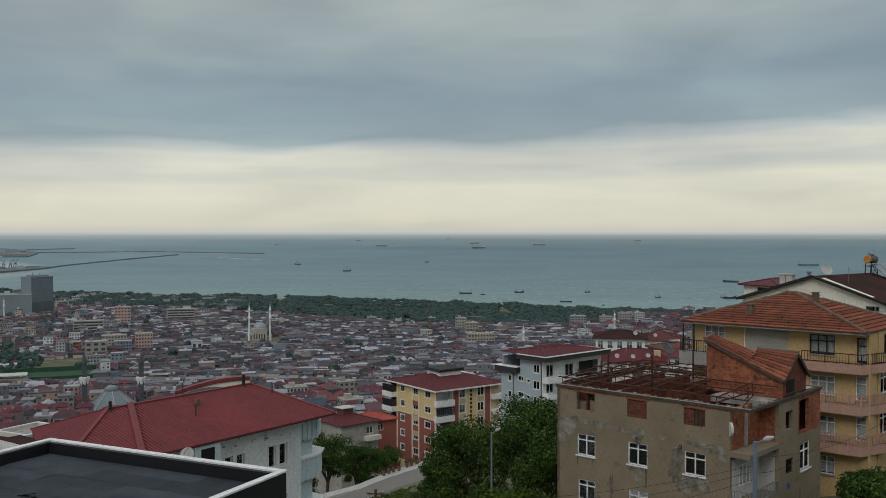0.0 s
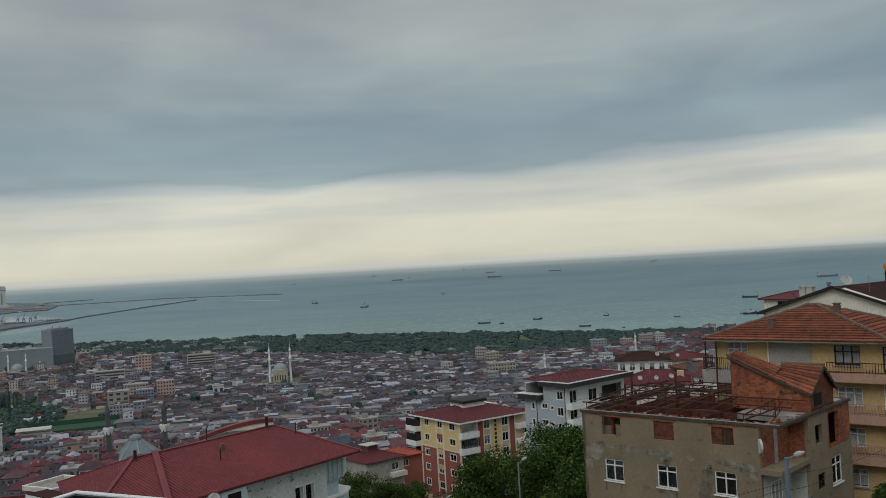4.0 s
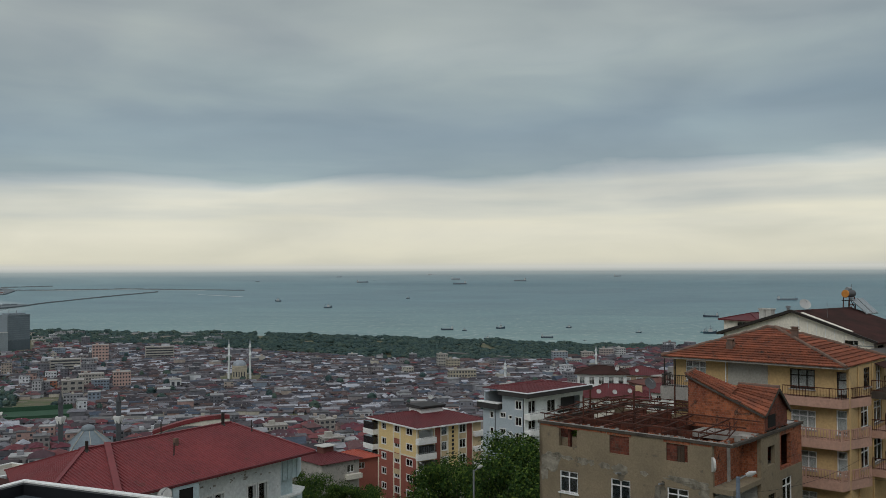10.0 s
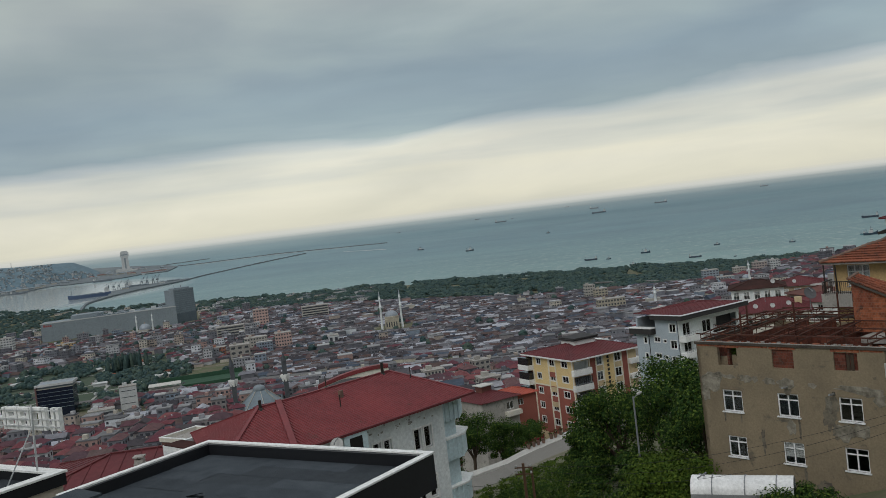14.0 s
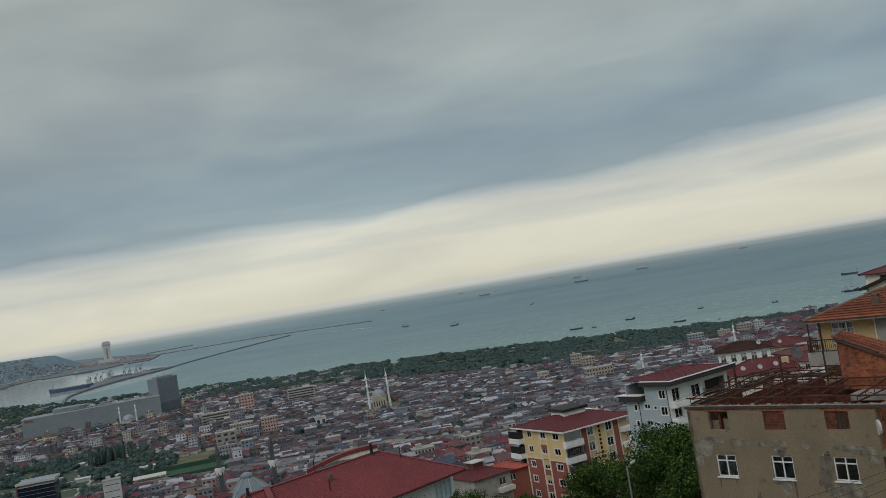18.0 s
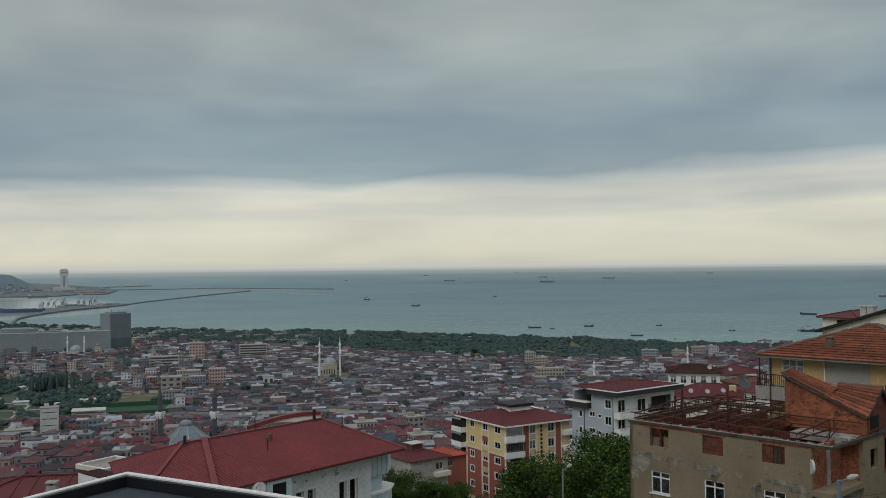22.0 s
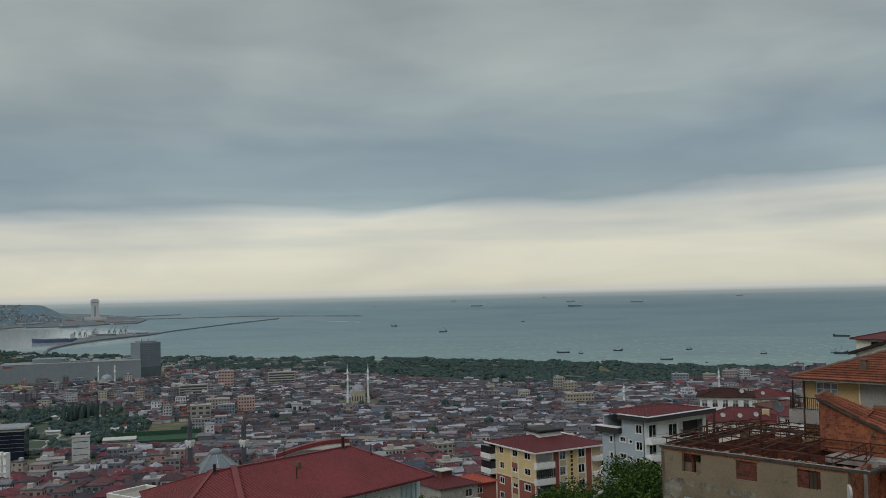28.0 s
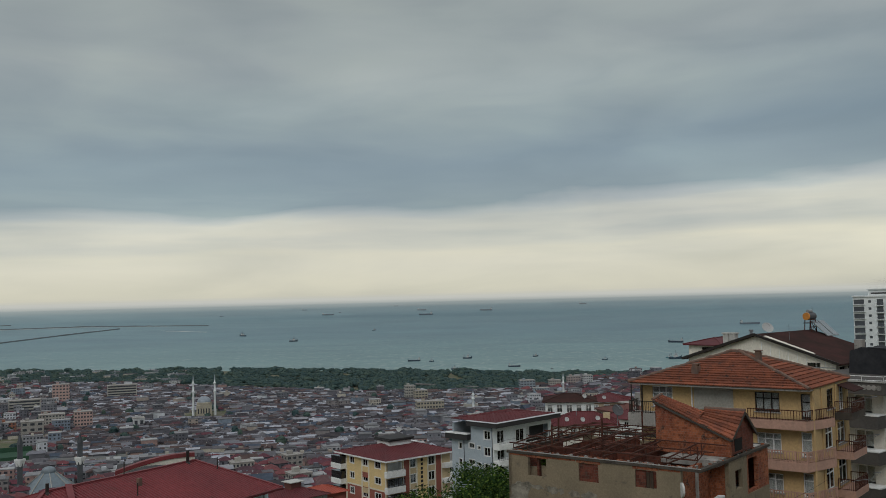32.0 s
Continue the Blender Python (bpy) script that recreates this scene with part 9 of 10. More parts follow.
tree(9.3, 53, 113.0, 2.2, 28, "low shrub before the plaster house", M["leaf"], 0.16, 4000)
tree(11.8, 51, 112.6, 2.0, 29, "low shrub by the white vault", M["leaf"], 0.16, 4000)
tree(-10.1, 139, 100.6, 3.6, 30, "dark green tree between the houses", M["leaf"], 0.24, 6000)
tree(-8.3, 148, 96.4, 3.6, 31, "green garden tree below the white house", M["leaf"], 0.25, 6000)
tree(-6.6, 148, 95.4, 3.2, 32, "green garden tree by the apartments", M["leaf"], 0.26, 5000)
tree(31.4, 92, 116.2, 1.6, 33, "green hedge tree along the garden wall", M["leaf"], 0.2, 4000)
tree(30.0, 88, 115.6, 1.4, 34, "low green bush beside the street", M["leaf"], 0.2, 3500)
tree(28.7, 110, 117.0, 2.0, 35, "low green bush behind the block", M["leaf"], 0.2, 3000)


def far_woods():
    rng = random.Random(8)
    v, f = [], []

    def clump(x, y, z, rad, hgt, n):
        # a lumpy core with loose leaf clusters over it
        b = len(v)
        ph = rng.uniform(0, 6.28)
        for j in range(5):
            e = -0.45 + 1.4 * j / 4
            for i in range(8):
                a = 6.2832 * i / 8 + ph
                k = rng.uniform(0.72, 1.0) * math.cos(min(e, 1.45))
                v.append((x + rad * k * math.cos(a), y + rad * k * math.sin(a), z + hgt * (0.5 + 0.46 * math.sin(e) * rng.uniform(0.86, 1.0))))
        v.append((x, y, z + hgt * 0.95))
        for j in range(4):
            for i in range(8):
                f.append((b + j * 8 + i, b + j * 8 + (i + 1) % 8, b + j * 8 + 8 + (i + 1) % 8, b + j * 8 + 8 + i))
        for i in range(8):
            f.append((b + 32 + i, b + 32 + (i + 1) % 8, b + 40))
        for _ in range(n):
            u, t = rng.uniform(-0.3, 1), rng.uniform(0, 6.28)
            q = math.sqrt(1 - min(1, u * u))
            nn = Vector((q * math.cos(t), q * math.sin(t), u))
            c = Vector((x + nn.x * rad, y + nn.y * rad, z + hgt * (0.52 + 0.46 * nn.z)))
            d = (nn + Vector((rng.uniform(-0.5, 0.5), rng.uniform(-0.5, 0.5), rng.uniform(0, 0.6)))).normalized()
            a = d.orthogonal().normalized()
            b = d.cross(a)
            s = rad * rng.uniform(0.1, 0.22)
            i = len(v)
            v.extend([tuple(c - a * s), tuple(c - b * s), tuple(c + a * s), tuple(c + b * s)])
            f.append((i, i + 1, i + 2, i + 3))

    for _ in range(10500):
        az = rng.uniform(-45, 14)
        r0, r1 = belt_front(az), coast(az) - 22
        if r1 <= r0:
            continue
        r = rng.uniform(r0, r1)
        if az < -18 and (rng.random() < 0.12 or not clear_of(az, r)):
            continue
        if noise.noise((az * 0.5, r * 0.006, 2)) < (-0.42 if az > -18 else -0.5):
            continue
        p = polar(az, r)
        high = 5.6 + 6.5 * noise.noise((p.x / 34, p.y / 34, 7)) + rng.uniform(-1.8, 1.8)
        clump(p.x, p.y, p.z - 1, rng.uniform(4.0, 7.0) + max(0.0, high - 9) * 0.25, max(3.6, high), 30)
    for _ in range(2600):
        az, r = rng.uniform(-44, 10), rng.uniform(330, 1500)
        w = 0.5 if (-40 < az < -24 and 1130 < r) else 0.0 if 780 < r < 1130 and az < -26 else 0.12 if az < -20 else 0.04
        if rng.random() > w or r > belt_front(az):
            continue
        p = polar(az, r)
        clump(p.x, p.y, p.z, rng.uniform(2.5, 5), rng.uniform(5, 11) if r > 700 else rng.uniform(4, 7), 40)
    for _ in range(1800):
        az, r = rng.uniform(-37.5, -26.6), rng.uniform(800, 1130)
        if (-28.6 < az and r < 875) or (-36.5 < az < -32 and r < 880) or noise.noise((az * 0.7, r * 0.012, 5)) < -0.14:
            continue
        p = polar(az, r)
        clump(p.x, p.y, p.z, rng.uniform(1.8, 4.0), rng.uniform(2.5, 8), 26)
    for _ in range(46):
        p = polar(rng.uniform(-31.3, -29.0), rng.uniform(985, 1030))
        clump(p.x, p.y, p.z - 1, rng.uniform(1.6, 2.4), rng.uniform(15, 23), 60)
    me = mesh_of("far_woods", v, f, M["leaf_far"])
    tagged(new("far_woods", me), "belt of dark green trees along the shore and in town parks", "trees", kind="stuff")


far_woods()


# ---- harbour, headland, ships ----
def harbour():
    def at_sea(az, r):
        a = math.radians(az)
        return Vector((r * math.sin(a), r * math.cos(a), bent_sea_z(r)))

    def mole(name, label, line, wid, high):
        v, f = [], []
        rng = random.Random(3)
        pts = []
        for (a0, r0), (a1, r1) in zip(line, line[1:]):
            for k in range(24):
                pts.append((a0 + (a1 - a0) * k / 24, r0 + (r1 - r0) * k / 24))
        pts.append(line[-1])
        for a, r in pts:
            for dr, up in ((-wid, -6), (-wid * 0.5, high), (wid * 0.5, high), (wid, -6)):
                p = at_sea(a, r + dr)
                v.append((p.x, p.y, p.z + up + rng.uniform(-0.8, 0.8)))
        for i in range(len(pts) - 1):
            for j in range(3):
                f.append((4 * i + j, 4 * i + 4 + j, 4 * i + 5 + j, 4 * i + 1 + j))
        tagged(new(name, mesh_of(name, v, f, M["rock"])), label, "breakwater", kind="structure")

    mole("breakwater_1", "long rubble breakwater of the harbour", [(-26.9, 3880), (-25.0, 3863), (-20.7, 3880), (-13.85, 3755)], 11, 2.6)
    mole("breakwater_2", "curved rubble mole from the shore", [(-26.2, 3150), (-25.16, 3262), (-21.65, 3530), (-18.9, 3721)], 12, 3.2)
    mole("breakwater_3", "short outer breakwater beyond the harbour point", [(-27.4, 4010), (-24.7, 4050)], 10, 2.4)

    def land(name, label, front, back, high, mat, rows=6, cols=40):
        """Made ground by the water: a sheet between a front and a back shoreline with a quay wall in front."""
        v, f = [], []
        a0, a1 = max(front[0][0], back[0][0]), min(front[-1][0], back[-1][0])
        for i in range(cols + 1):
            az = a0 + (a1 - a0) * i / cols
            r0, r1 = lerp_table(front, az), lerp_table(back, az)
            p = at_sea(az, r0)
            v.append((p.x, p.y, p.z - 5))
            for j in range(rows + 1):
                p = at_sea(az, r0 + (r1 - r0) * j / rows)
                v.append((p.x, p.y, p.z + high))
        k = rows + 2
        for i in range(cols):
            for j in range(k - 1):
                f.append((i * k + j, (i + 1) * k + j, (i + 1) * k + j + 1, i * k + j + 1))
        tagged(new(name, mesh_of(name, v, f, mat)), label, "quay", kind="structure")

    # the port's causeway and quay, the flat point with the tower, the waterfront below the headland
    land("quay_1", "concrete causeway curving out from the shore", [(-32.3, 2330), (-31.95, 2640), (-31.26, 2755), (-30.37, 2855), (-29.09, 2965), (-26.88, 3082), (-26.0, 3150)], [(-32.3, 2480), (-31.95, 2690), (-31.26, 2800), (-30.7, 2870), (-30.6, 3030), (-29.09, 3120), (-26.88, 3190), (-26.0, 3180)], 4.5, M["quay"])
    land("quay_2", "flat harbour point of paved yards", [(-33.2, 3630), (-31.3, 3624), (-29.8, 3625), (-28.8, 3677), (-27.2, 3670), (-26.65, 3830)], [(-33.2, 4250), (-31.2, 4240), (-29.5, 4150), (-27.2, 3960), (-26.65, 3860)], 3.5, M["quay"])
    shore = [(-52, 3450), (-37.5, 3502), (-36.4, 3533), (-35.2, 3555), (-34.0, 3640), (-32.6, 3700), (-31.2, 3715)]
    land("quay_3", "built-up waterfront below the headland", shore, [(a, r + 200) for a, r in shore], 3.0, M["quay"], cols=60)
    rng = random.Random(12)

    def shed(az, r, w, d, h, red):
        p = at_sea(az, r)
        o = thing("harbour_shed", "red-roofed warehouse on the quay" if red else "pale grey warehouse on the quay", "warehouse", pose(p.x, p.y, p.z + 2, 0, 0, -az + rng.uniform(-12, 12)), group="quay sheds")
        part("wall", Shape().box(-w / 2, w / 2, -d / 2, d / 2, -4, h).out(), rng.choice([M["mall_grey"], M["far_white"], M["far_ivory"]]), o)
        part("roof", Shape().slab([(-w / 2 - 1, -d / 2 - 1, h), (w / 2 + 1, -d / 2 - 1, h), (w / 2 + 1, 0, h + 2), (-w / 2 - 1, 0, h + 2)], 0.5).slab([(-w / 2 - 1, 0, h + 2), (w / 2 + 1, 0, h + 2), (w / 2 + 1, d / 2 + 1, h), (-w / 2 - 1, d / 2 + 1, h)], 0.5).out(), M["hazed_red"] if red else M["mall_grey"], o)

    # roof red dulled by haze that is put into its colour
    M["hazed_red"] = surface("hazed_red_roof", (0.20, 0.105, 0.10), (0.17, 0.095, 0.092), rough=0.9, grain=0.5, blotch=0.1)
    for i in range(44):
        az = rng.uniform(-40, -31.6)
        shed(az, lerp_table(shore, az) + rng.uniform(15, 110), rng.uniform(14, 48), rng.uniform(12, 20), rng.uniform(4, 9), i % 7 == 0)
    for i in range(20):
        az = rng.uniform(-32.0, -27.4)
        shed(az, rng.uniform(3720, 3950), rng.uniform(14, 40), rng.uniform(10, 18), rng.uniform(3, 7), i % 6 == 0)
    shed(-28.0, 3690, 92, 16, 5, True)
    for az, r in ((-27.6, 3120), (-27.1, 3140), (-26.7, 3150), (-29.7, 3060), (-28.6, 3110)):
        shed(az, r, rng.uniform(16, 34), 14, rng.uniform(5, 8), False)
    # cranes along the causeway
    for az, r, head in ((-30.35, 3065, 60), (-30.05, 3085, 20), (-29.6, 3100, 75), (-28.75, 3135, 40), (-28.45, 3140, 100), (-28.1, 3150, 15), (-27.85, 3160, 70)):
        p = at_sea(az, r)
        o = thing("harbour_crane", "grey harbour crane on portal legs", "crane", pose(p.x, p.y, p.z + 4, 0, 0, head), group="harbour cranes")
        part("portal", Shape().beam((-4, -4, 0), (-2.5, -2.5, 10), 1.1).beam((4, -4, 0), (2.5, -2.5, 10), 1.1).beam((-4, 4, 0), (-2.5, 2.5, 10), 1.1).beam((4, 4, 0), (2.5, 2.5, 10), 1.1).box(-3, 3, -3, 3, 10, 14).out(), M["crane_grey"], o)
        part("jib", Shape().beam((0, 0, 13), (12, 0, 27), 1.1).beam((0, 0, 21), (12, 0, 27), 0.6).beam((-2, 0, 13), (0, 0, 22), 1.0).out(), M["crane_grey"], o)
    # tall slab tower on the point
    p = at_sea(-29.52, 3915)
    o = thing("harbour_tower", "pale tower with wide head and splayed foot on the point", "tower", pose(p.x, p.y, p.z + 3, 0, 0, 29.5))
    top = 130 + 3915 * math.tan(radians(0.13)) - p.z - 3
    sh = Shape()
    for z0, z1, a0, a1 in ((0, 8, 19, 15), (8, top - 26, 15, 13), (top - 26, top - 20, 13, 17), (top - 20, top - 5, 17, 16), (top - 5, top, 14, 11)):
        n = len(sh.v)
        for z, a in ((z0, a0), (z1, a1)):
            sh.v += [(-a, -7, z), (a, -7, z), (a, 7, z), (-a, 7, z)]
        sh.f += [tuple(n + i for i in q) for q in FACES]
    part("shaft", sh.out(), M["far_white"], o)
    part("window_strip", Shape().box(-3.0, 3.0, -7.4, -6.9, 10, top - 28).box(-12, 12, -7.4, -6.9, top - 17, top - 13).out(), M["mall_grey"], o)
    part("podium", Shape().box(-40, 22, -16, 14, -4, 11).box(-22, 44, -20, 10, -4, 6).out(), M["far_white"], o)
    # headland
    v, f = [], []
    n, mrows = 80, 14
    crests = [(-52, 0.12), (-37.4, 0.05), (-36.3, -0.03), (-33.3, -0.11), (-32.35, -0.21), (-31.65, -0.52), (-31.2, -0.76), (-30.9, -0.98)]

    def slope(az, t):
        """Radius and height on the hillside behind the waterfront, t from its foot to the crest."""
        r0 = lerp_table(shore, az) + 120
        r = r0 + (3975 - r0) * t
        z0, z1 = bent_sea_z(r0) + 1, 130 + 3975 * math.tan(radians(lerp_table(crests, az)))
        return r, z0 + (z1 - z0) * (1 - (1 - t) ** 1.7)

    for i in range(n + 1):
        az = -52 + 21.0 * i / n
        for j in range(mrows + 2):
            r, z = slope(az, min(j / mrows, 1.0))
            if j == mrows + 1:
                r, z = r + 60, z - 40
            a = math.radians(az)
            x, y = r * math.sin(a), r * math.cos(a)
            v.append((x, y, z + noise.noise((x * 0.012, y * 0.012, 1)) * 3.5 * (0 < j <= mrows)))
    for i in range(n):
        for j in range(mrows + 1):
            a = i * (mrows + 2) + j
            f.append((a + 1, a, a + mrows + 2, a + mrows + 3)[::-1])
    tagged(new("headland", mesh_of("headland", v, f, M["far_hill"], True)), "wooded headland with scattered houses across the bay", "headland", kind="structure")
    # greys kept near the hill's tone: haze painted into the house colours
    M["far_house"] = palette("hazed_house_paint", [(0.27, 0.30, 0.315), (0.34, 0.365, 0.375), (0.22, 0.25, 0.27), (0.44, 0.455, 0.46), (0.20, 0.235, 0.255)])
    b = Bulk()
    for _ in range(800):
        az = rng.uniform(-44, -31.4)
        t = 0.02 + rng.random() ** 1.2 * 0.8
        if az > -33.5 and t > 0.35:
            continue
        r, z = slope(az, t)
        a = math.radians(az)
        b.house(r * math.sin(a), r * math.cos(a), z, rng.uniform(0, 3), rng.uniform(5, 11), rng.uniform(5, 7), rng.uniform(2.2, 4.2), "flat", rng, False)
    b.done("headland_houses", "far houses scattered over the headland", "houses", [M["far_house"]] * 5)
    p = at_sea(-35.6, 3950)
    o = thing("radio_mast", "thin radio mast on the crest of the headland", "mast", Matrix.Translation((p.x, p.y, 118)))
    part("mast", Shape().tube((0, 0, -8), (0, 0, 26), 1.2, 0.8, 6).out(), M["pole"], o)

    # ships at anchor
    def ship(az, r, length, heading, kind, label, hull_mat=None):
        p = at_sea(az, r)
        o = thing("fishing_boat" if kind == "boat" else "cargo_ship", label, "boat" if kind == "boat" else "ship", pose(p.x, p.y, p.z, 0, 0, heading), group="ships at anchor")
        L = length
        W, D = (L * 0.16, L * (0.075 if L > 50 else 0.105)) if kind == "cargo" else (L * 0.30, L * 0.13)
        flare = 0.5 if kind == "cargo" else 1.1
        hull = Shape()
        line = [(-0.5, 0.36), (-0.47, 0.44), (-0.3, 0.5), (0.0, 0.5), (0.28, 0.46), (0.41, 0.28), (0.5, 0.02)]
        for sx, hw in line:
            rise = D * (1 + flare * max(0.0, (sx - 0.1) / 0.4) ** 2 + (0.18 if sx < -0.3 else 0.0))
            x = sx * L
            hull.v += [(x * 0.96, -hw * W * 0.75, -1.5), (x, -hw * W, rise), (x, hw * W, rise), (x * 0.96, hw * W * 0.75, -1.5)]
        for i in range(len(line) - 1):
            for q in range(3):
                hull.f.append((4 * i + q, 4 * i + 4 + q, 4 * i + 5 + q, 4 * i + 1 + q))
        hull.f.append((0, 1, 2, 3))
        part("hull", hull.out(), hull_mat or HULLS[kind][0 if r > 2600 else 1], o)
        if kind == "cargo":
            x0 = -L * 0.46
            part("deckhouse", Shape().box(x0, x0 + L * 0.11, -W * 0.42, W * 0.42, D, D * 2.3).box(x0 + L * 0.02, x0 + L * 0.09, -W * 0.5, W * 0.5, D * 2.3, D * 2.75).out(), M["far_white"], o)
            part("funnel", Shape().box(x0 - 0.005 * L, x0 + L * 0.025, -W * 0.12, W * 0.12, D * 2.3, D * 3.1).out(), M["hotel_glass"], o)
            for i in range(4):
                x = -L * 0.31 + L * 0.165 * i
                part("hatch_cover", Shape().box(x, x + L * 0.13, -W * 0.36, W * 0.36, D * 0.9, D * 1.25).out(), M["mall_grey"], o)
            part("mast", Shape().beam((L * 0.40, 0, D), (L * 0.40, 0, D * 2.7), L * 0.009).beam((x0 + L * 0.05, 0, D * 2.7), (x0 + L * 0.05, 0, D * 3.5), L * 0.008).out(), M["crane_grey"], o)
        else:
            part("wheelhouse", Shape().box(-L * 0.12, L * 0.16, -W * 0.34, W * 0.34, D, D * 2.3).box(-L * 0.04, L * 0.13, -W * 0.28, W * 0.28, D * 2.3, D * 3.3).out(), M["far_white"], o)
            part("window_band", Shape().box(-L * 0.045, L * 0.135, -W * 0.285, W * 0.285, D * 2.6, D * 3.0).out(), M["hotel_glass"], o)
            part("mast", Shape().beam((L * 0.02, 0, D * 3.3), (L * 0.02, 0, D * 5.0), L * 0.022).beam((-L * 0.28, 0, D), (-L * 0.28, 0, D * 3.6), L * 0.02).out(), M["crane_grey"], o)
            part("boom", Shape().beam((-L * 0.28, 0, D * 3.3), (-L * 0.46, 0, D * 2.1), L * 0.018).out(), M["crane_grey"], o)
            part("forestay", Shape().beam((L * 0.02, 0, D * 4.4), (L * 0.46, 0, D * 2.0), L * 0.012).out(), M["crane_grey"], o)
            part("net_heap", Shape().lathe([(L * 0.1, D), (L * 0.08, D * 1.5), (0.05, D * 1.7)], 8, (-L * 0.36, 0)).out(), M["hotel_glass"], o)
        return o

    # first hull of each pair, for far ships, is paled with painted haze
    HULLS = {"cargo": [surface("hazed_ship_hull", (0.145, 0.175, 0.205), (0.17, 0.19, 0.215), rough=0.8, grain=0.4, blotch=0.05), surface("dark_ship_hull", (0.06, 0.078, 0.10), rough=0.75, grain=0.4)],
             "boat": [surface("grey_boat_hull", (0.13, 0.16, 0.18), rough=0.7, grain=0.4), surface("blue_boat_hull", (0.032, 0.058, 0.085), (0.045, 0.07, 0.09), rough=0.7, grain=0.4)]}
    fleet = [(-8.11, 4411, 24, 0), (-13.08, 4201, 18, 0), (-11.85, 3205, 25, 1), (-8.8, 2880, 27, 1), (-6.67, 4127, 52, 0), (-5.94, 4242, 12, 0), (-3.84, 3300, 15, 1), (-2.48, 4512, 20, 0), (-0.86, 4258, 41, 0), (-0.61, 4020, 62, 0), (3.14, 4177, 56, 0), (9.13, 4401, 34, 0),
             (-1.41, 1938, 27, 0), (-0.32, 1913, 11, 1), (1.09, 1693, 13, 1), (1.92, 1984, 20, 1), (4.81, 1722, 23, 0), (6.14, 2008, 14, 1), (10.36, 1876, 12, 1), (10.52, 1627, 6, 1), (7.11, 1655, 6, 1), (14.6, 2477, 40, 0), (14.55, 1884, 26, 1), (18.9, 3255, 66, 0)]
    for i, (az, r, ln, small) in enumerate(fleet):
        head = -az + (35 if small else 14) * math.sin(i * 2.3) + (180 if i in (2, 9, 10, 12, 21) else 0)
        ship(az, r, ln, head, "boat" if small else "cargo", "small blue and white fishing boat on the sea" if small else "grey cargo ship at anchor on the sea")
    teal = surface("teal_boat_hull", (0.09, 0.22, 0.25), rough=0.7, grain=0.4)
    ship(14.2, 1905, 14, -30, "boat", "small teal and white boat beside a larger one", teal)
    blue = surface("blue_ship_hull", (0.085, 0.125, 0.21), rough=0.7, grain=0.4)
    ship(-31.7, 2955, 124, 28 + 180, "cargo", "long blue freighter moored at the causeway", blue)
    ship(-29.0, 3170, 70, 20, "cargo", "grey cargo ship moored behind the cranes")
    ship(-30.9, 3600, 70, 16, "cargo", "cargo ship moored at the harbour point")
    ship(-35.4, 3520, 60, 32, "cargo", "cargo ship moored below the headland")
    # surf along the foot of the long breakwater
    sh = Shape()
    line = [(-25.6, 3845), (-25.0, 3840), (-20.7, 3856), (-16.2, 3770)]
    for (a0, r0), (a1, r1) in zip(line, line[1:]):
        for k in range(24):
            t0, t1 = k / 24, (k + 1) / 24
            w = 3.0 + 3.0 * rng.random()
            q = [at_sea(a0 + (a1 - a0) * t, r0 + (r1 - r0) * t + dr) for t, dr in ((t0, -w), (t1, -w), (t1, 3), (t0, 3))]
            sh.slab([(e.x, e.y, e.z + 0.6) for e in q], 0.3)
    tagged(new("surf_line", mesh_of("surf_line", *sh.out(), M["far_white"])), "pale surf along the foot of the breakwater", "surf", kind="structure")
    # wake of a boat off the mole
    p, q = at_sea(-16.6, 3570), at_sea(-13.98, 3440)
    sh = Shape()
    for i in range(14):
        t0, t1 = i / 14, (i + 1) / 14
        a, b2 = p.lerp(q, t0), p.lerp(q, t1)
        w = 2.0 + 3.0 * t0
        sh.slab([(a.x, a.y - w, a.z + 0.9), (b2.x, b2.y - w, b2.z + 0.9), (b2.x, b2.y + w, b2.z + 1.2), (a.x, a.y + w, a.z + 1.2)], 0.3)
    tagged(new("boat_wake", mesh_of("boat_wake", *sh.out(), M["white_trim"])), "white foam wake of a boat on the sea", "wake", kind="structure")


harbour()



# ---- street, poles, vehicles ----
def strip(name, label, category, line, wid, mat, lift=0.12, zs=None):
    sh = Shape()
    pts = [Vector((x, y, 0)) for x, y in line]
    fine = []
    for a, b in zip(pts, pts[1:]):
        n = max(2, int((b - a).length / 3))
        fine += [a.lerp(b, i / n) for i in range(n)]
    fine.append(pts[-1])
    k = len(fine)
    levels = []
    for (a, b), (h0, h1) in zip(zip(pts, pts[1:]), zip(zs or [], (zs or [])[1:])):
        n = max(2, int((b - a).length / 3))
        levels += [h0 + (h1 - h0) * i / n for i in range(n)]
    if zs:
        levels.append(zs[-1])
    for i, p in enumerate(fine):
        d = (fine[min(i + 1, k - 1)] - fine[max(i - 1, 0)]).normalized()
        s = Vector((-d.y, d.x, 0))
        for w in (-wid / 2, wid / 2):
            q = p + s * w
            sh.v.append((q.x, q.y, levels[i] if zs else ground_z(p.x, p.y) + lift + 0.5))
    for i in range(k - 1):
        sh.f.append((2 * i, 2 * i + 1, 2 * i + 3, 2 * i + 2)[::-1])
    n = len(sh.v)
    sh.v += [(x, y, z - (3.5 if zs else 1.6)) for x, y, z in sh.v]
    for i in range(k - 1):
        sh.f += [(2 * i, 2 * i + 2, n + 2 * i + 2, n + 2 * i), (2 * i + 3, 2 * i + 1, n + 2 * i + 1, n + 2 * i + 3)]
    return tagged(new(name, mesh_of(name, *sh.out(), mat)), label, category, kind="structure")


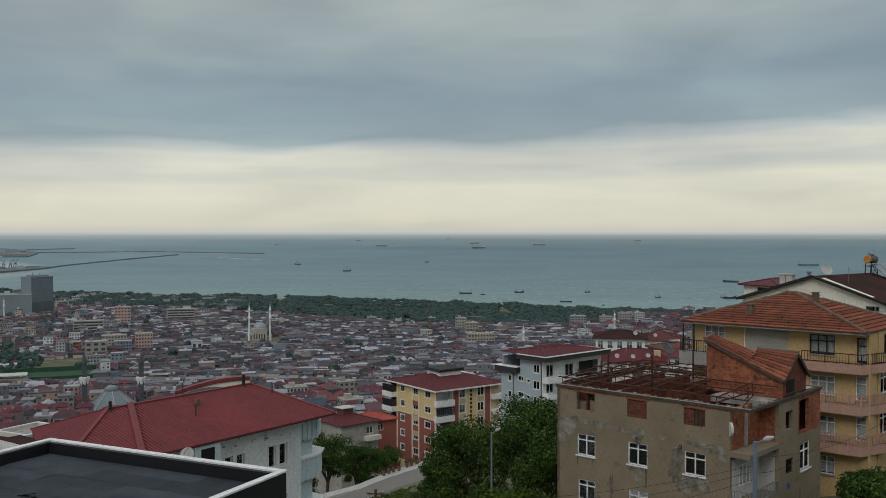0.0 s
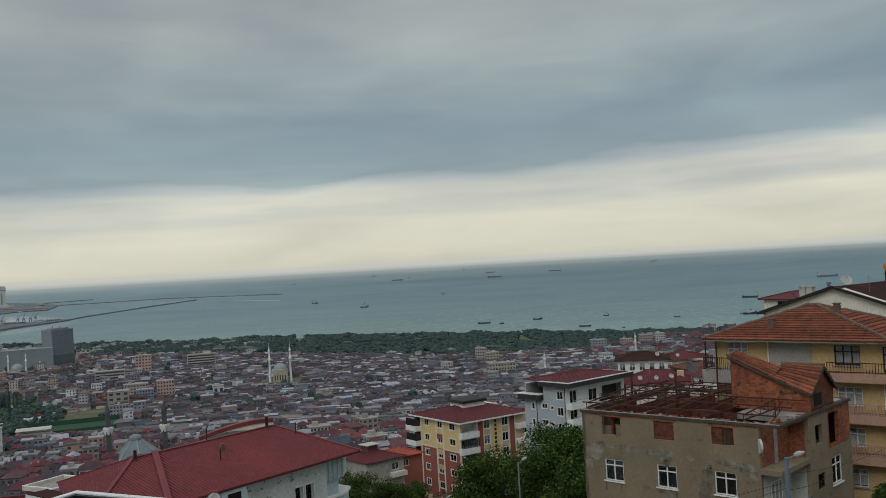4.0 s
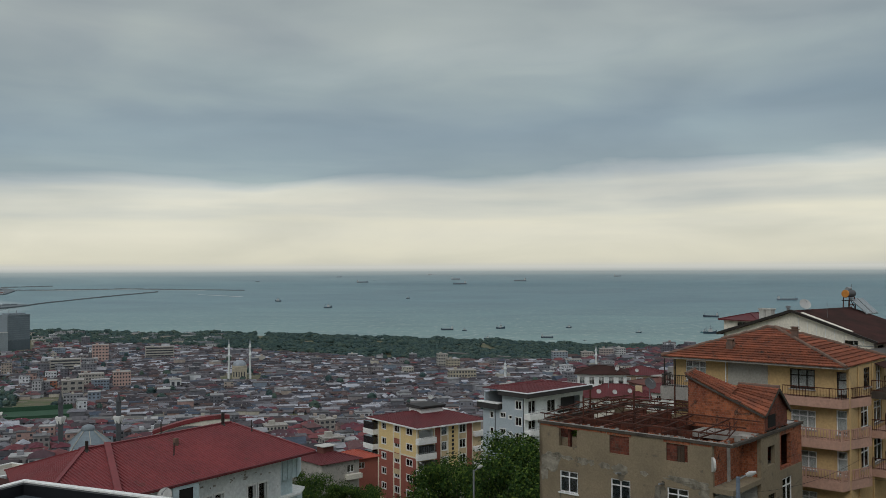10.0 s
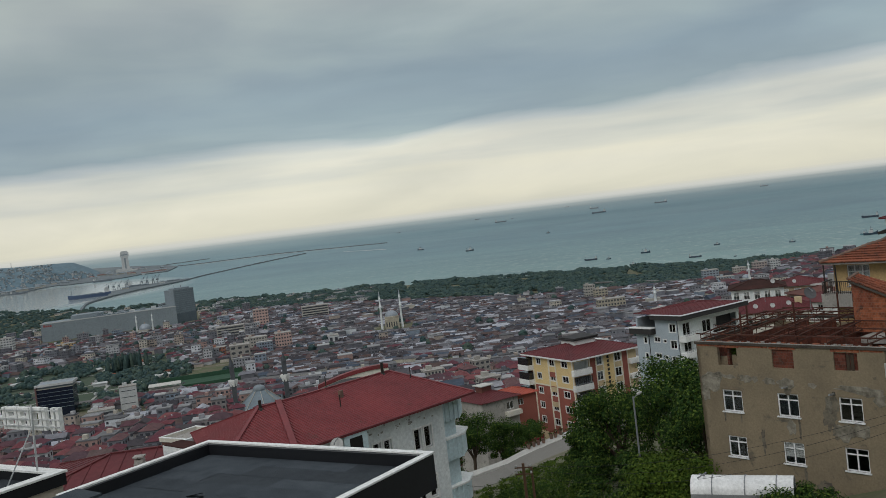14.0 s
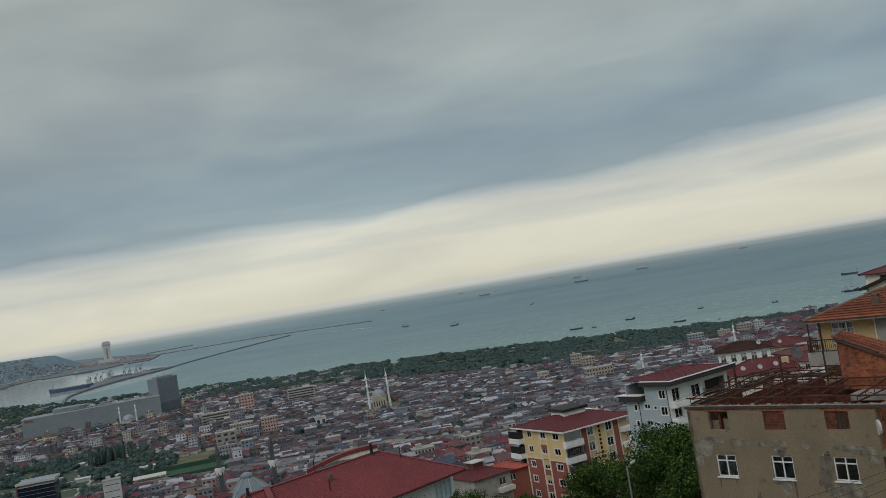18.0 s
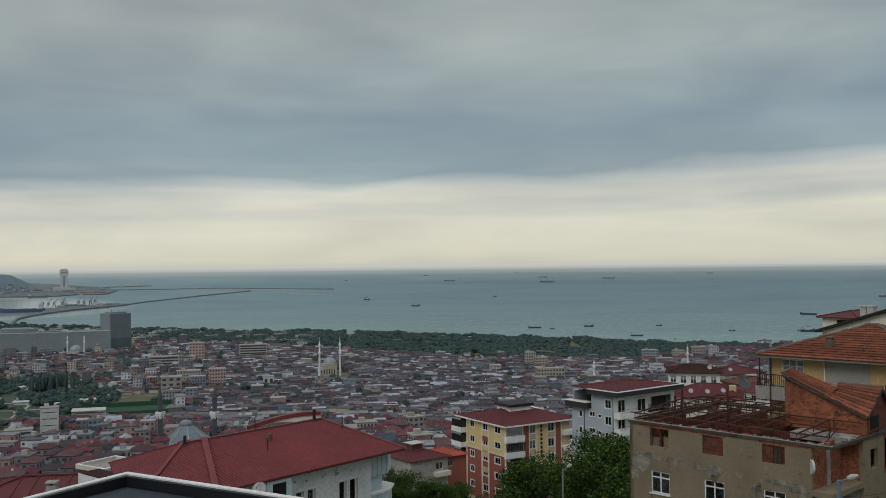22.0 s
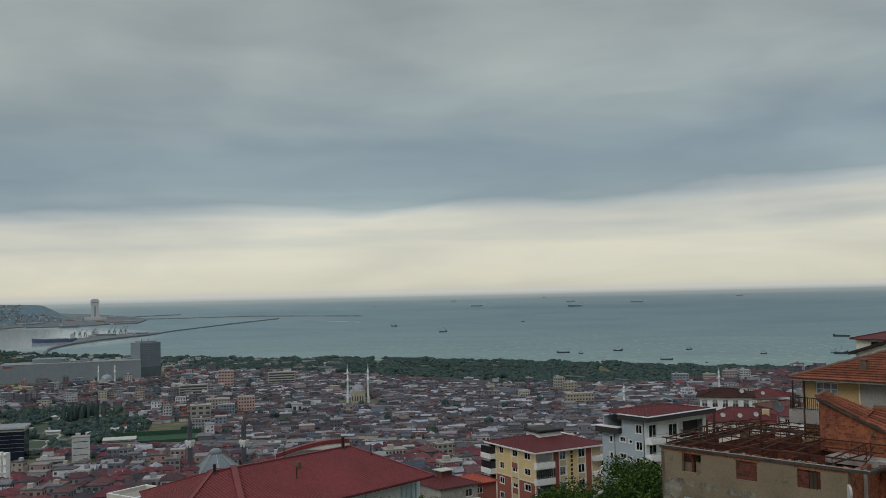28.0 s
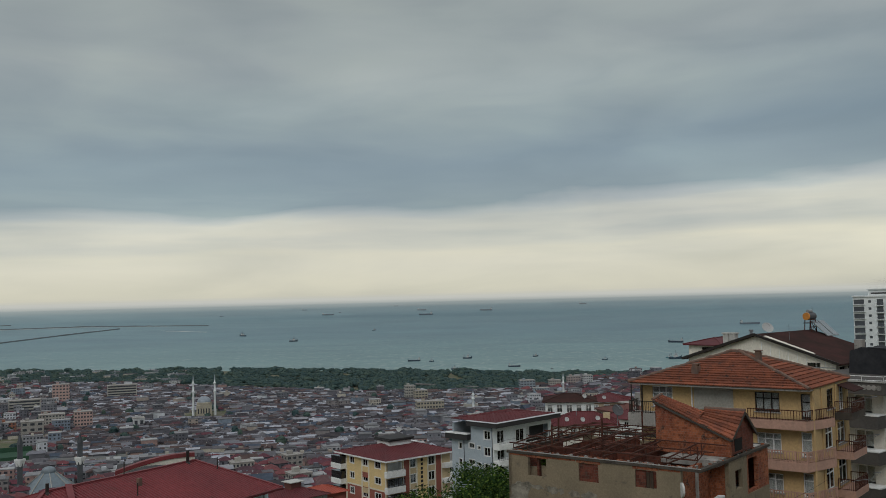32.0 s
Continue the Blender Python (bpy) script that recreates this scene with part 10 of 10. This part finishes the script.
strip("road_1", "pale worn asphalt street across the slope", "road", [(-46, 108), (-32, 114.5), (-21.2, 119.2), (-16.6, 119.6), (-10.9, 123.6), (-2, 128), (9, 134)], 6.0, M["street"], zs=(91.0, 92.6, 94.0, 95.2, 96.5, 98.2, 99.5))
strip("pavement_1", "raised concrete kerb and pavement along the street", "pavement", [(-47, 112), (-33, 118.6), (-22.0, 123.5), (-17.3, 124.0), (-12.2, 127.4), (-4, 131.5), (7, 138)], 2.2, M["kerb"], zs=(91.3, 92.8, 94.2, 95.4, 96.7, 98.4, 99.7))
strip("road_2", "narrow asphalt street between the houses", "road", [(0, 30), (14, 42), (24, 54), (38, 65), (52, 78), (60, 100)], 7.0, M["asphalt"])
strip("pavement_2", "concrete pavement before the houses", "pavement", [(26, 50), (40, 61), (55, 75), (64, 98)], 1.6, M["kerb"], lift=0.27)


def slope_shrubs():
    rng = random.Random(41)
    g, h = [], []
    v, f = [], []
    for _ in range(520):
        x, y = rng.uniform(-16, 16), rng.uniform(36, 150)
        az = math.degrees(math.atan2(x, y))
        if not (-11 < az < 6.5):
            continue
        if az < -3.2 and 104 < y < 134:
            continue
        z = ground_z(x, y)
        leaf_cloud(v, f, (x, y, z + rng.uniform(0.1, 0.6)), rng.uniform(0.7, 1.9), 110, 0.2, rng)
    for _ in range(260):
        p = polar(rng.uniform(-11.5, -4.5), rng.uniform(72, 108))
        leaf_cloud(v, f, (p.x, p.y, p.z + rng.uniform(0.0, 0.4)), rng.uniform(0.6, 1.5), 100, 0.2, rng)
    for _ in range(900):
        p = polar(rng.uniform(-12.5, -2.5), rng.uniform(84, 117))
        leaf_cloud(g, h, (p.x, p.y, p.z + 0.05), rng.uniform(0.4, 0.9), 46, 0.22, rng, 0.35)
    for _ in range(420):
        x = rng.uniform(-30, 2)
        p = Vector((x, 130.5 + 0.55 * (x + 12) + rng.uniform(0, 9), 0))
        leaf_cloud(g, h, (p.x, p.y, ground_z(p.x, p.y) + 0.5), rng.uniform(0.5, 1.1), 50, 0.24, rng, 0.5)
    tagged(new("grass_bank", mesh_of("grass_bank", g, h, M["leaf_light"])), "rough bright green grass on the banks of the street", "grass", kind="stuff")
    # rough hedge at the foot of the beige house
    for _ in range(46):
        p = polar(rng.uniform(25.2, 30.2), rng.uniform(86, 97))
        leaf_cloud(v, f, (p.x, p.y, p.z + rng.uniform(0.0, 0.4)), rng.uniform(0.4, 1.0), 110, 0.14, rng)
    for _ in range(70):
        x = rng.uniform(46, 62)
        y = 83.5 - 0.36 * (x - 49) + rng.uniform(-2.4, 0.6)
        leaf_cloud(v, f, (x, y, ground_z(x, y) + rng.uniform(0.1, 0.9)), rng.uniform(0.4, 1.0), 110, 0.15, rng)
    tagged(new("hillside_shrubs", mesh_of("hillside_shrubs", v, f, M["leaf"])), "tangled green shrubs and weeds over the hillside", "shrubs", kind="stuff")


slope_shrubs()


def ruin_shrub():
    """A shrub that has grown up inside the roofless storey."""
    at = bpy.data.objects["unfinished_house"].matrix_basis @ Vector((0.85, 10.9, 14.5 - 2.9))
    o = thing("shrub", "wild green shrub inside the roofless plaster house", "shrub", Matrix.Translation(at))
    part("stem", Shape().tube((0, 0, 0), (0.05, 0.05, 1.8), 0.03, 0.015, 6).out(), M["bark"], o)
    v, f = [], []
    leaf_cloud(v, f, (0, 0, 2.1), 0.5, 260, 0.16, random.Random(51))
    part("leaves", (v, f), M["leaf_light"], o)


ruin_shrub()


def pole_thing(name, label, category, az, r, top, rad, mat, lamp=None, arms=0):
    p = polar(az, r)
    o = thing(name, label, category, Matrix.Translation((p.x, p.y, p.z)))
    h = top - p.z
    part("pole", Shape().tube((0, 0, -0.6), (0, 0, h), rad, rad * 0.8, 10).out(), mat, o)
    if lamp:
        d = Vector(lamp)
        part("lamp_arm", Shape().tube((0, 0, h - 0.15), tuple(d * 0.7 + Vector((0, 0, h + 0.15))), 0.04).out(), M["pole"], o)
        a, b = d * 0.6 + Vector((0, 0, h + 0.12)), d * 1.35 + Vector((0, 0, h + 0.3))
        part("lamp_head", Shape().tube(a, a.lerp(b, 0.4), 0.09, 0.15, 10).tube(a.lerp(b, 0.4), b, 0.15, 0.06, 10).out(), M["dish"], o)
    for i in range(arms):
        part("cross_arm", Shape().beam((-0.6, 0, h - 0.3 - 0.45 * i), (0.6, 0, h - 0.3 - 0.45 * i), 0.08).out(), mat, o)
        for x in (-0.5, 0.0, 0.5):
            part("insulator", Shape().lathe([(0.05, h - 0.26 - 0.45 * i), (0.07, h - 0.16 - 0.45 * i), (0.03, h - 0.08 - 0.45 * i)], 8, (x, 0)).out(), M["dish"], o)
    return o, Vector((p.x, p.y, top))


_, top_a = pole_thing("street_lamp", "grey street lamp with white head by the plaster house", "street lamp", 16.05, 48.5, 119.5, 0.13, M["lamp_pole"], lamp=(0.62, -0.2, 0))
_, top_b = pole_thing("street_lamp", "grey street lamp among the trees", "street lamp", 0.21, 76, 113.4, 0.09, M["pole"], lamp=(0.55, 0.2, 0))
_, top_c = pole_thing("utility_pole", "tarred wooden utility pole with cross arms", "utility pole", -7.05, 62, 112.6, 0.12, M["wood_pole"], arms=2)
_, top_d = pole_thing("street_lamp", "thin grey street lamp near the apartments", "street lamp", -2.9, 165, 95.0, 0.12, M["pole"], lamp=(-0.6, 0, 0))
_, top_e = pole_thing("utility_pole", "grey lattice-braced utility pole by the garden wall", "utility pole", 31.0, 82, 121.3, 0.12, M["pole"], arms=1)
_, top_f = pole_thing("street_lamp", "grey street lamp before the ivory block", "street lamp", 27.7, 76, 117.0, 0.12, M["pole"], lamp=(-0.9, -0.2, 0))
_, top_g = pole_thing("utility_pole", "second wooden pole stub beside the first", "utility pole", -6.55, 62.5, 112.1, 0.1, M["wood_pole"])


def cable(a, b, sag, r=0.010):
    sh = Shape()
    a, b = Vector(a), Vector(b)
    n = 16
    pts = [a.lerp(b, i / n) - Vector((0, 0, sag * 4 * (i / n) * (1 - i / n))) for i in range(n + 1)]
    sh.path(pts, r, 5)
    tagged(new("overhead_cable", mesh_of("overhead_cable", *sh.out(), M["cable"])), "thin black overhead cable strung between poles", "cable", group="overhead cables")


for dz, sg in ((-0.2, 1.0), (-0.5, 1.3), (-0.9, 1.6)):
    cable(top_c + Vector((0.3, 0, dz)), top_a + Vector((0, 0, dz - 1.0)), sg)
cable(top_a + Vector((0, 0, -0.8)), (26.5, 62.0, 117.6), 0.6)
cable(top_a + Vector((0, 0, -1.6)), (21.9, 61.4, 116.2), 0.5)
cable(top_e + Vector((0, 0, -0.2)), (44.6, 83.5, 119.0), 0.8)
cable(top_e + Vector((0, 0, -0.5)), top_f + Vector((0, 0, -0.3)), 0.9)
cable(top_f + Vector((0, 0, -0.5)), (26.2, 62.2, 116.0), 0.9)
cable(top_c + Vector((-0.3, 0, -0.3)), (-10.6, 56.0, 113.0), 0.5)


def minibus():
    p = polar(31.2, 70)
    o = thing("minibus", "white minibus parked on the street", "minibus", pose(p.x, p.y, p.z + 0.4, 0, 0, 38))
    L, W = 7.2, 2.2
    bm = bmesh.new()
    bmesh.ops.create_cube(bm, size=1)
    bmesh.ops.transform(bm, matrix=Matrix.LocRotScale((0, 0, 1.45), None, (L, W, 2.3)), verts=bm.verts)
    bmesh.ops.bevel(bm, geom=bm.edges, offset=0.22, segments=3, affect="EDGES", profile=0.6)
    part("body", bm, M["bus_white"], o)
    part("roof_rail", Shape().box(-2.6, 2.6, -0.8, -0.72, 2.6, 2.66).box(-2.6, 2.6, 0.72, 0.8, 2.6, 2.66).out(), M["bus_white"], o)
    for x in (-2.2, -1.5, -0.8, -0.1):
        part("roof_vent", Shape().box(x, x + 0.5, -0.35, 0.35, 2.6, 2.68).out(), M["bus_dark"], o)
    part("roof_hatch", Shape().box(1.2, 2.0, -0.4, 0.4, 2.6, 2.7).out(), M["pole"], o)
    for y in (-1, 1):
        for i in range(4):
            part("side_window", Shape().box(-2.7 + 1.4 * i, -1.45 + 1.4 * i, y * 1.052 - 0.01, y * 1.052 + 0.01, 1.5, 2.25).out(), M["bus_dark"], o)
        for x in (-2.0, 2.1):
            w = part("wheel", Shape().tube((x, y * 0.82, 0.35), (x, y * 1.04, 0.35), 0.36, 0.36, 16).out(), M["cable"], o)
            part("hubcap", Shape().tube((x, y * 1.04, 0.35), (x, y * 1.06, 0.35), 0.2, 0.17, 12).out(), M["steel"], w)
    part("windscreen", Shape().box(L / 2 - 0.01, L / 2 + 0.02, -0.9, 0.9, 1.45, 2.3).out(), M["bus_dark"], o)
    part("rear_window", Shape().box(-L / 2 - 0.02, -L / 2 + 0.01, -0.8, 0.8, 1.5, 2.25).out(), M["bus_dark"], o)


minibus()


def white_vault():
    """A long white half-round metal cover on a frame below the plaster house."""
    p = polar(6.1, 54.0)
    o = thing("vaulted_cover", "white curved metal cover with dark ribs and round end", "tank", pose(p.x, p.y, 112.4, 0, 0, -14))
    L, R, n = 5.6, 0.85, 14
    sh = Shape()
    for i in range(n + 1):
        a = math.pi * i / n
        sh.v += [(-L / 2, R * math.cos(a), R * math.sin(a)), (L / 2, R * math.cos(a), R * math.sin(a))]
    sh.f += [(2 * i, 2 * i + 1, 2 * i + 3, 2 * i + 2) for i in range(n)]
    part("shell", sh.out(), M["bus_white"], o, smooth=True)
    for x in (-1.6, 0.2, 1.9):
        rb = Shape()
        pts = [(x, (R + 0.02) * math.cos(math.pi * i / n), (R + 0.02) * math.sin(math.pi * i / n)) for i in range(n + 1)]
        for a, b in zip(pts, pts[1:]):
            rb.beam(a, b, 0.06, 0.04)
        part("rib", rb.out(), M["pole"], o)
    for x in (-L / 2 + 0.02, L / 2 - 0.02):
        part("end_plate", Shape().tube((x - 0.02, 0, 0), (x + 0.02, 0, 0), R - 0.03, R - 0.03, 28).out(), M["pole"], o)
    part("base", Shape().box(-L / 2, L / 2, -R, R, -(112.4 - p.z) - 0.6, 0.0).out(), M["steel"], o)
    part("roof_strut", Shape().beam((-2.4, -0.4, 0.8), (-2.0, 0.3, 0.92), 0.06).beam((-2.4, 0.4, 0.8), (-2.0, -0.3, 0.92), 0.06).out(), M["pole"], o)


white_vault()


def garden_wall():
    o = thing("garden_fence", "low concrete garden wall with a steel railing", "fence", Matrix.Translation(polar(30.0, 80)))
    a, b = Vector((-6, -2.2, 0)), Vector((5, 3.0, 1.0))
    sh = Shape().beam(a + Vector((0, 0, 0.2)), b + Vector((0, 0, 0.2)), 0.25, 1.6)
    part("wall", sh.out(), M["concrete"], o)
    for i in range(14):
        p = a.lerp(b, i / 13)
        part("post", Shape().beam(p + Vector((0, 0, 0.9)), p + Vector((0, 0, 1.9)), 0.05).out(), M["pole"], o)
    part("rail", Shape().beam(a + Vector((0, 0, 1.85)), b + Vector((0, 0, 1.85)), 0.05).beam(a + Vector((0, 0, 1.3)), b + Vector((0, 0, 1.3)), 0.05).out(), M["pole"], o)


garden_wall()


def garden_by_road():
    """Grey shed with sheet roof and pots of red flowers along the kerb."""
    b = House("cement_house", "bare cement house with a maroon roof on the slope", (-25.6, 158.6), 46.0, 96.2, 14.0, 8.0, 8.5)
    for s in ("left", "front", "right", "back"):
        n = 8.5 if s in ("left", "right") else 8.0
        b.wall(s, 0.25 if n == 8.5 else 0, n - (0.25 if n == 8.5 else 0), -14, 0, M["concrete"], [(5.4, 6.9, -2.2, -0.9)] if s == "front" else ())
    b.win("front", 5.4, 6.9, -2.2, -0.9, M["upvc"], bars=1)
    b.box("balcony", M["ivory"], 4.8, 8.0, -1.0, 0, -3.3, -2.5)
    hip_roof(b.ob, M["metal_maroon"], -0.5, 8.5, -0.5, 9.0, 14.0, 1.3, rib=0.5)
    b.box("roof_tank_house", M["city_tile"], 2.8, 5.0, 3.6, 5.6, 0.9, 2.1)
    b.box("tank_house_roof", M["stucco_pale"], 2.4, 5.4, 3.2, 6.0, 2.1, 2.22)
    c = House("red_roof_house", "small house with a bright orange-red sheet roof", (-22.6, 172.0), 50.0, 94.2, 10.0, 6.4, 6.4)
    for s in ("left", "front", "right", "back"):
        c.wall(s, 0.25 if s in ("left", "right") else 0, 6.4 - (0.25 if s in ("left", "right") else 0), -10, 0, M["apt_red"], [(2, 3.4, -2.0, -0.8)] if s in ("left", "front") else ())
    c.win("left", 2, 3.4, -2.0, -0.8, M["upvc"], bars=1)
    c.win("front", 2, 3.4, -2.0, -0.8, M["upvc"], bars=1)
    hip_roof(c.ob, surface("orange_red_sheet", (0.36, 0.065, 0.035), rough=0.5, grain=3), -0.6, 7.0, -0.6, 7.0, 10.0, 1.1, rib=0.5)


    # flower pots and clumps on the bank beyond the pavement
    rng = random.Random(19)
    bloom = palette("red_blossom", [(0.20, 0.02, 0.03), (0.13, 0.025, 0.03), (0.05, 0.08, 0.03), (0.04, 0.07, 0.02)], rough=0.9)
    for i in range(7):
        x = -14.6 + 0.75 * i + rng.uniform(-0.2, 0.2)
        y, z = 127.2 + 0.62 * (x + 12.2) + rng.uniform(0.2, 0.7), 97.0 + 0.2 * (x + 12.2)
        o = thing("flower_pot", "clay pot of red flowers beside the pavement", "flower pot", Matrix.Translation((x, y, z)), group="pots along the pavement")
        part("pot", Shape().lathe([(0.02, -0.3), (0.2, -0.3), (0.28, 0.3), (0.3, 0.34), (0.24, 0.34), (0.0, 0.28)], 10).out(), M["tile_cap"], o)
        v, f = [], []
        leaf_cloud(v, f, (0, 0, 0.6), 0.42, 60, 0.2, rng)
        part("blossom", (v, f), bloom, o)


garden_by_road()


def smoke():
    """A small drifting smoke plume over the tower blocks: a cloud of fine soot flakes."""
    rng = random.Random(6)
    v, fs = [], []
    R = 1500
    # puffs: bearing, height, spread across and up, share of the soot
    puffs = [(29.9, 1.10, 0.48, 0.22, 9000), (30.4, 1.2, 0.28, 0.13, 3500), (29.3, 1.33, 0.42, 0.24, 8500), (28.75, 1.62, 0.28, 0.18, 4400), (28.5, 1.85, 0.18, 0.11, 1500), (29.6, 0.75, 0.5, 0.2, 4600), (28.9, 0.75, 0.55, 0.22, 5000), (28.1, 0.55, 0.7, 0.2, 4600), (27.2, 0.42, 0.7, 0.16, 3200), (26.3, 0.3, 0.6, 0.12, 1400)]
    for az0, el0, sa, se, count in puffs:
        for i in range(count):
            az, el = rng.gauss(az0, sa), rng.gauss(el0, se)
            if noise.noise((az * 1.6, el * 2.6, 3)) < rng.uniform(-1.3, -0.1):
                continue
            p = polar(az, R + rng.uniform(-20, 20), 130 + R * math.tan(radians(el)))
            s = rng.uniform(0.12, 0.24)
            a = Vector((rng.uniform(-1, 1), rng.uniform(-1, 1), rng.uniform(-1, 1))).normalized()
            b = a.orthogonal().normalized()
            n = len(v)
            v += [tuple(p - a * s), tuple(p - b * s), tuple(p + a * s), tuple(p + b * s)]
            fs.append((n, n + 1, n + 2, n + 3))
    m = surface("soot", (0.44, 0.385, 0.385), rough=1.0, bump=0)
    tagged(new("smoke_plume", mesh_of("smoke_plume", v, fs, m)), "thin grey smoke plume drifting over the tower blocks", "smoke", kind="stuff")


smoke()
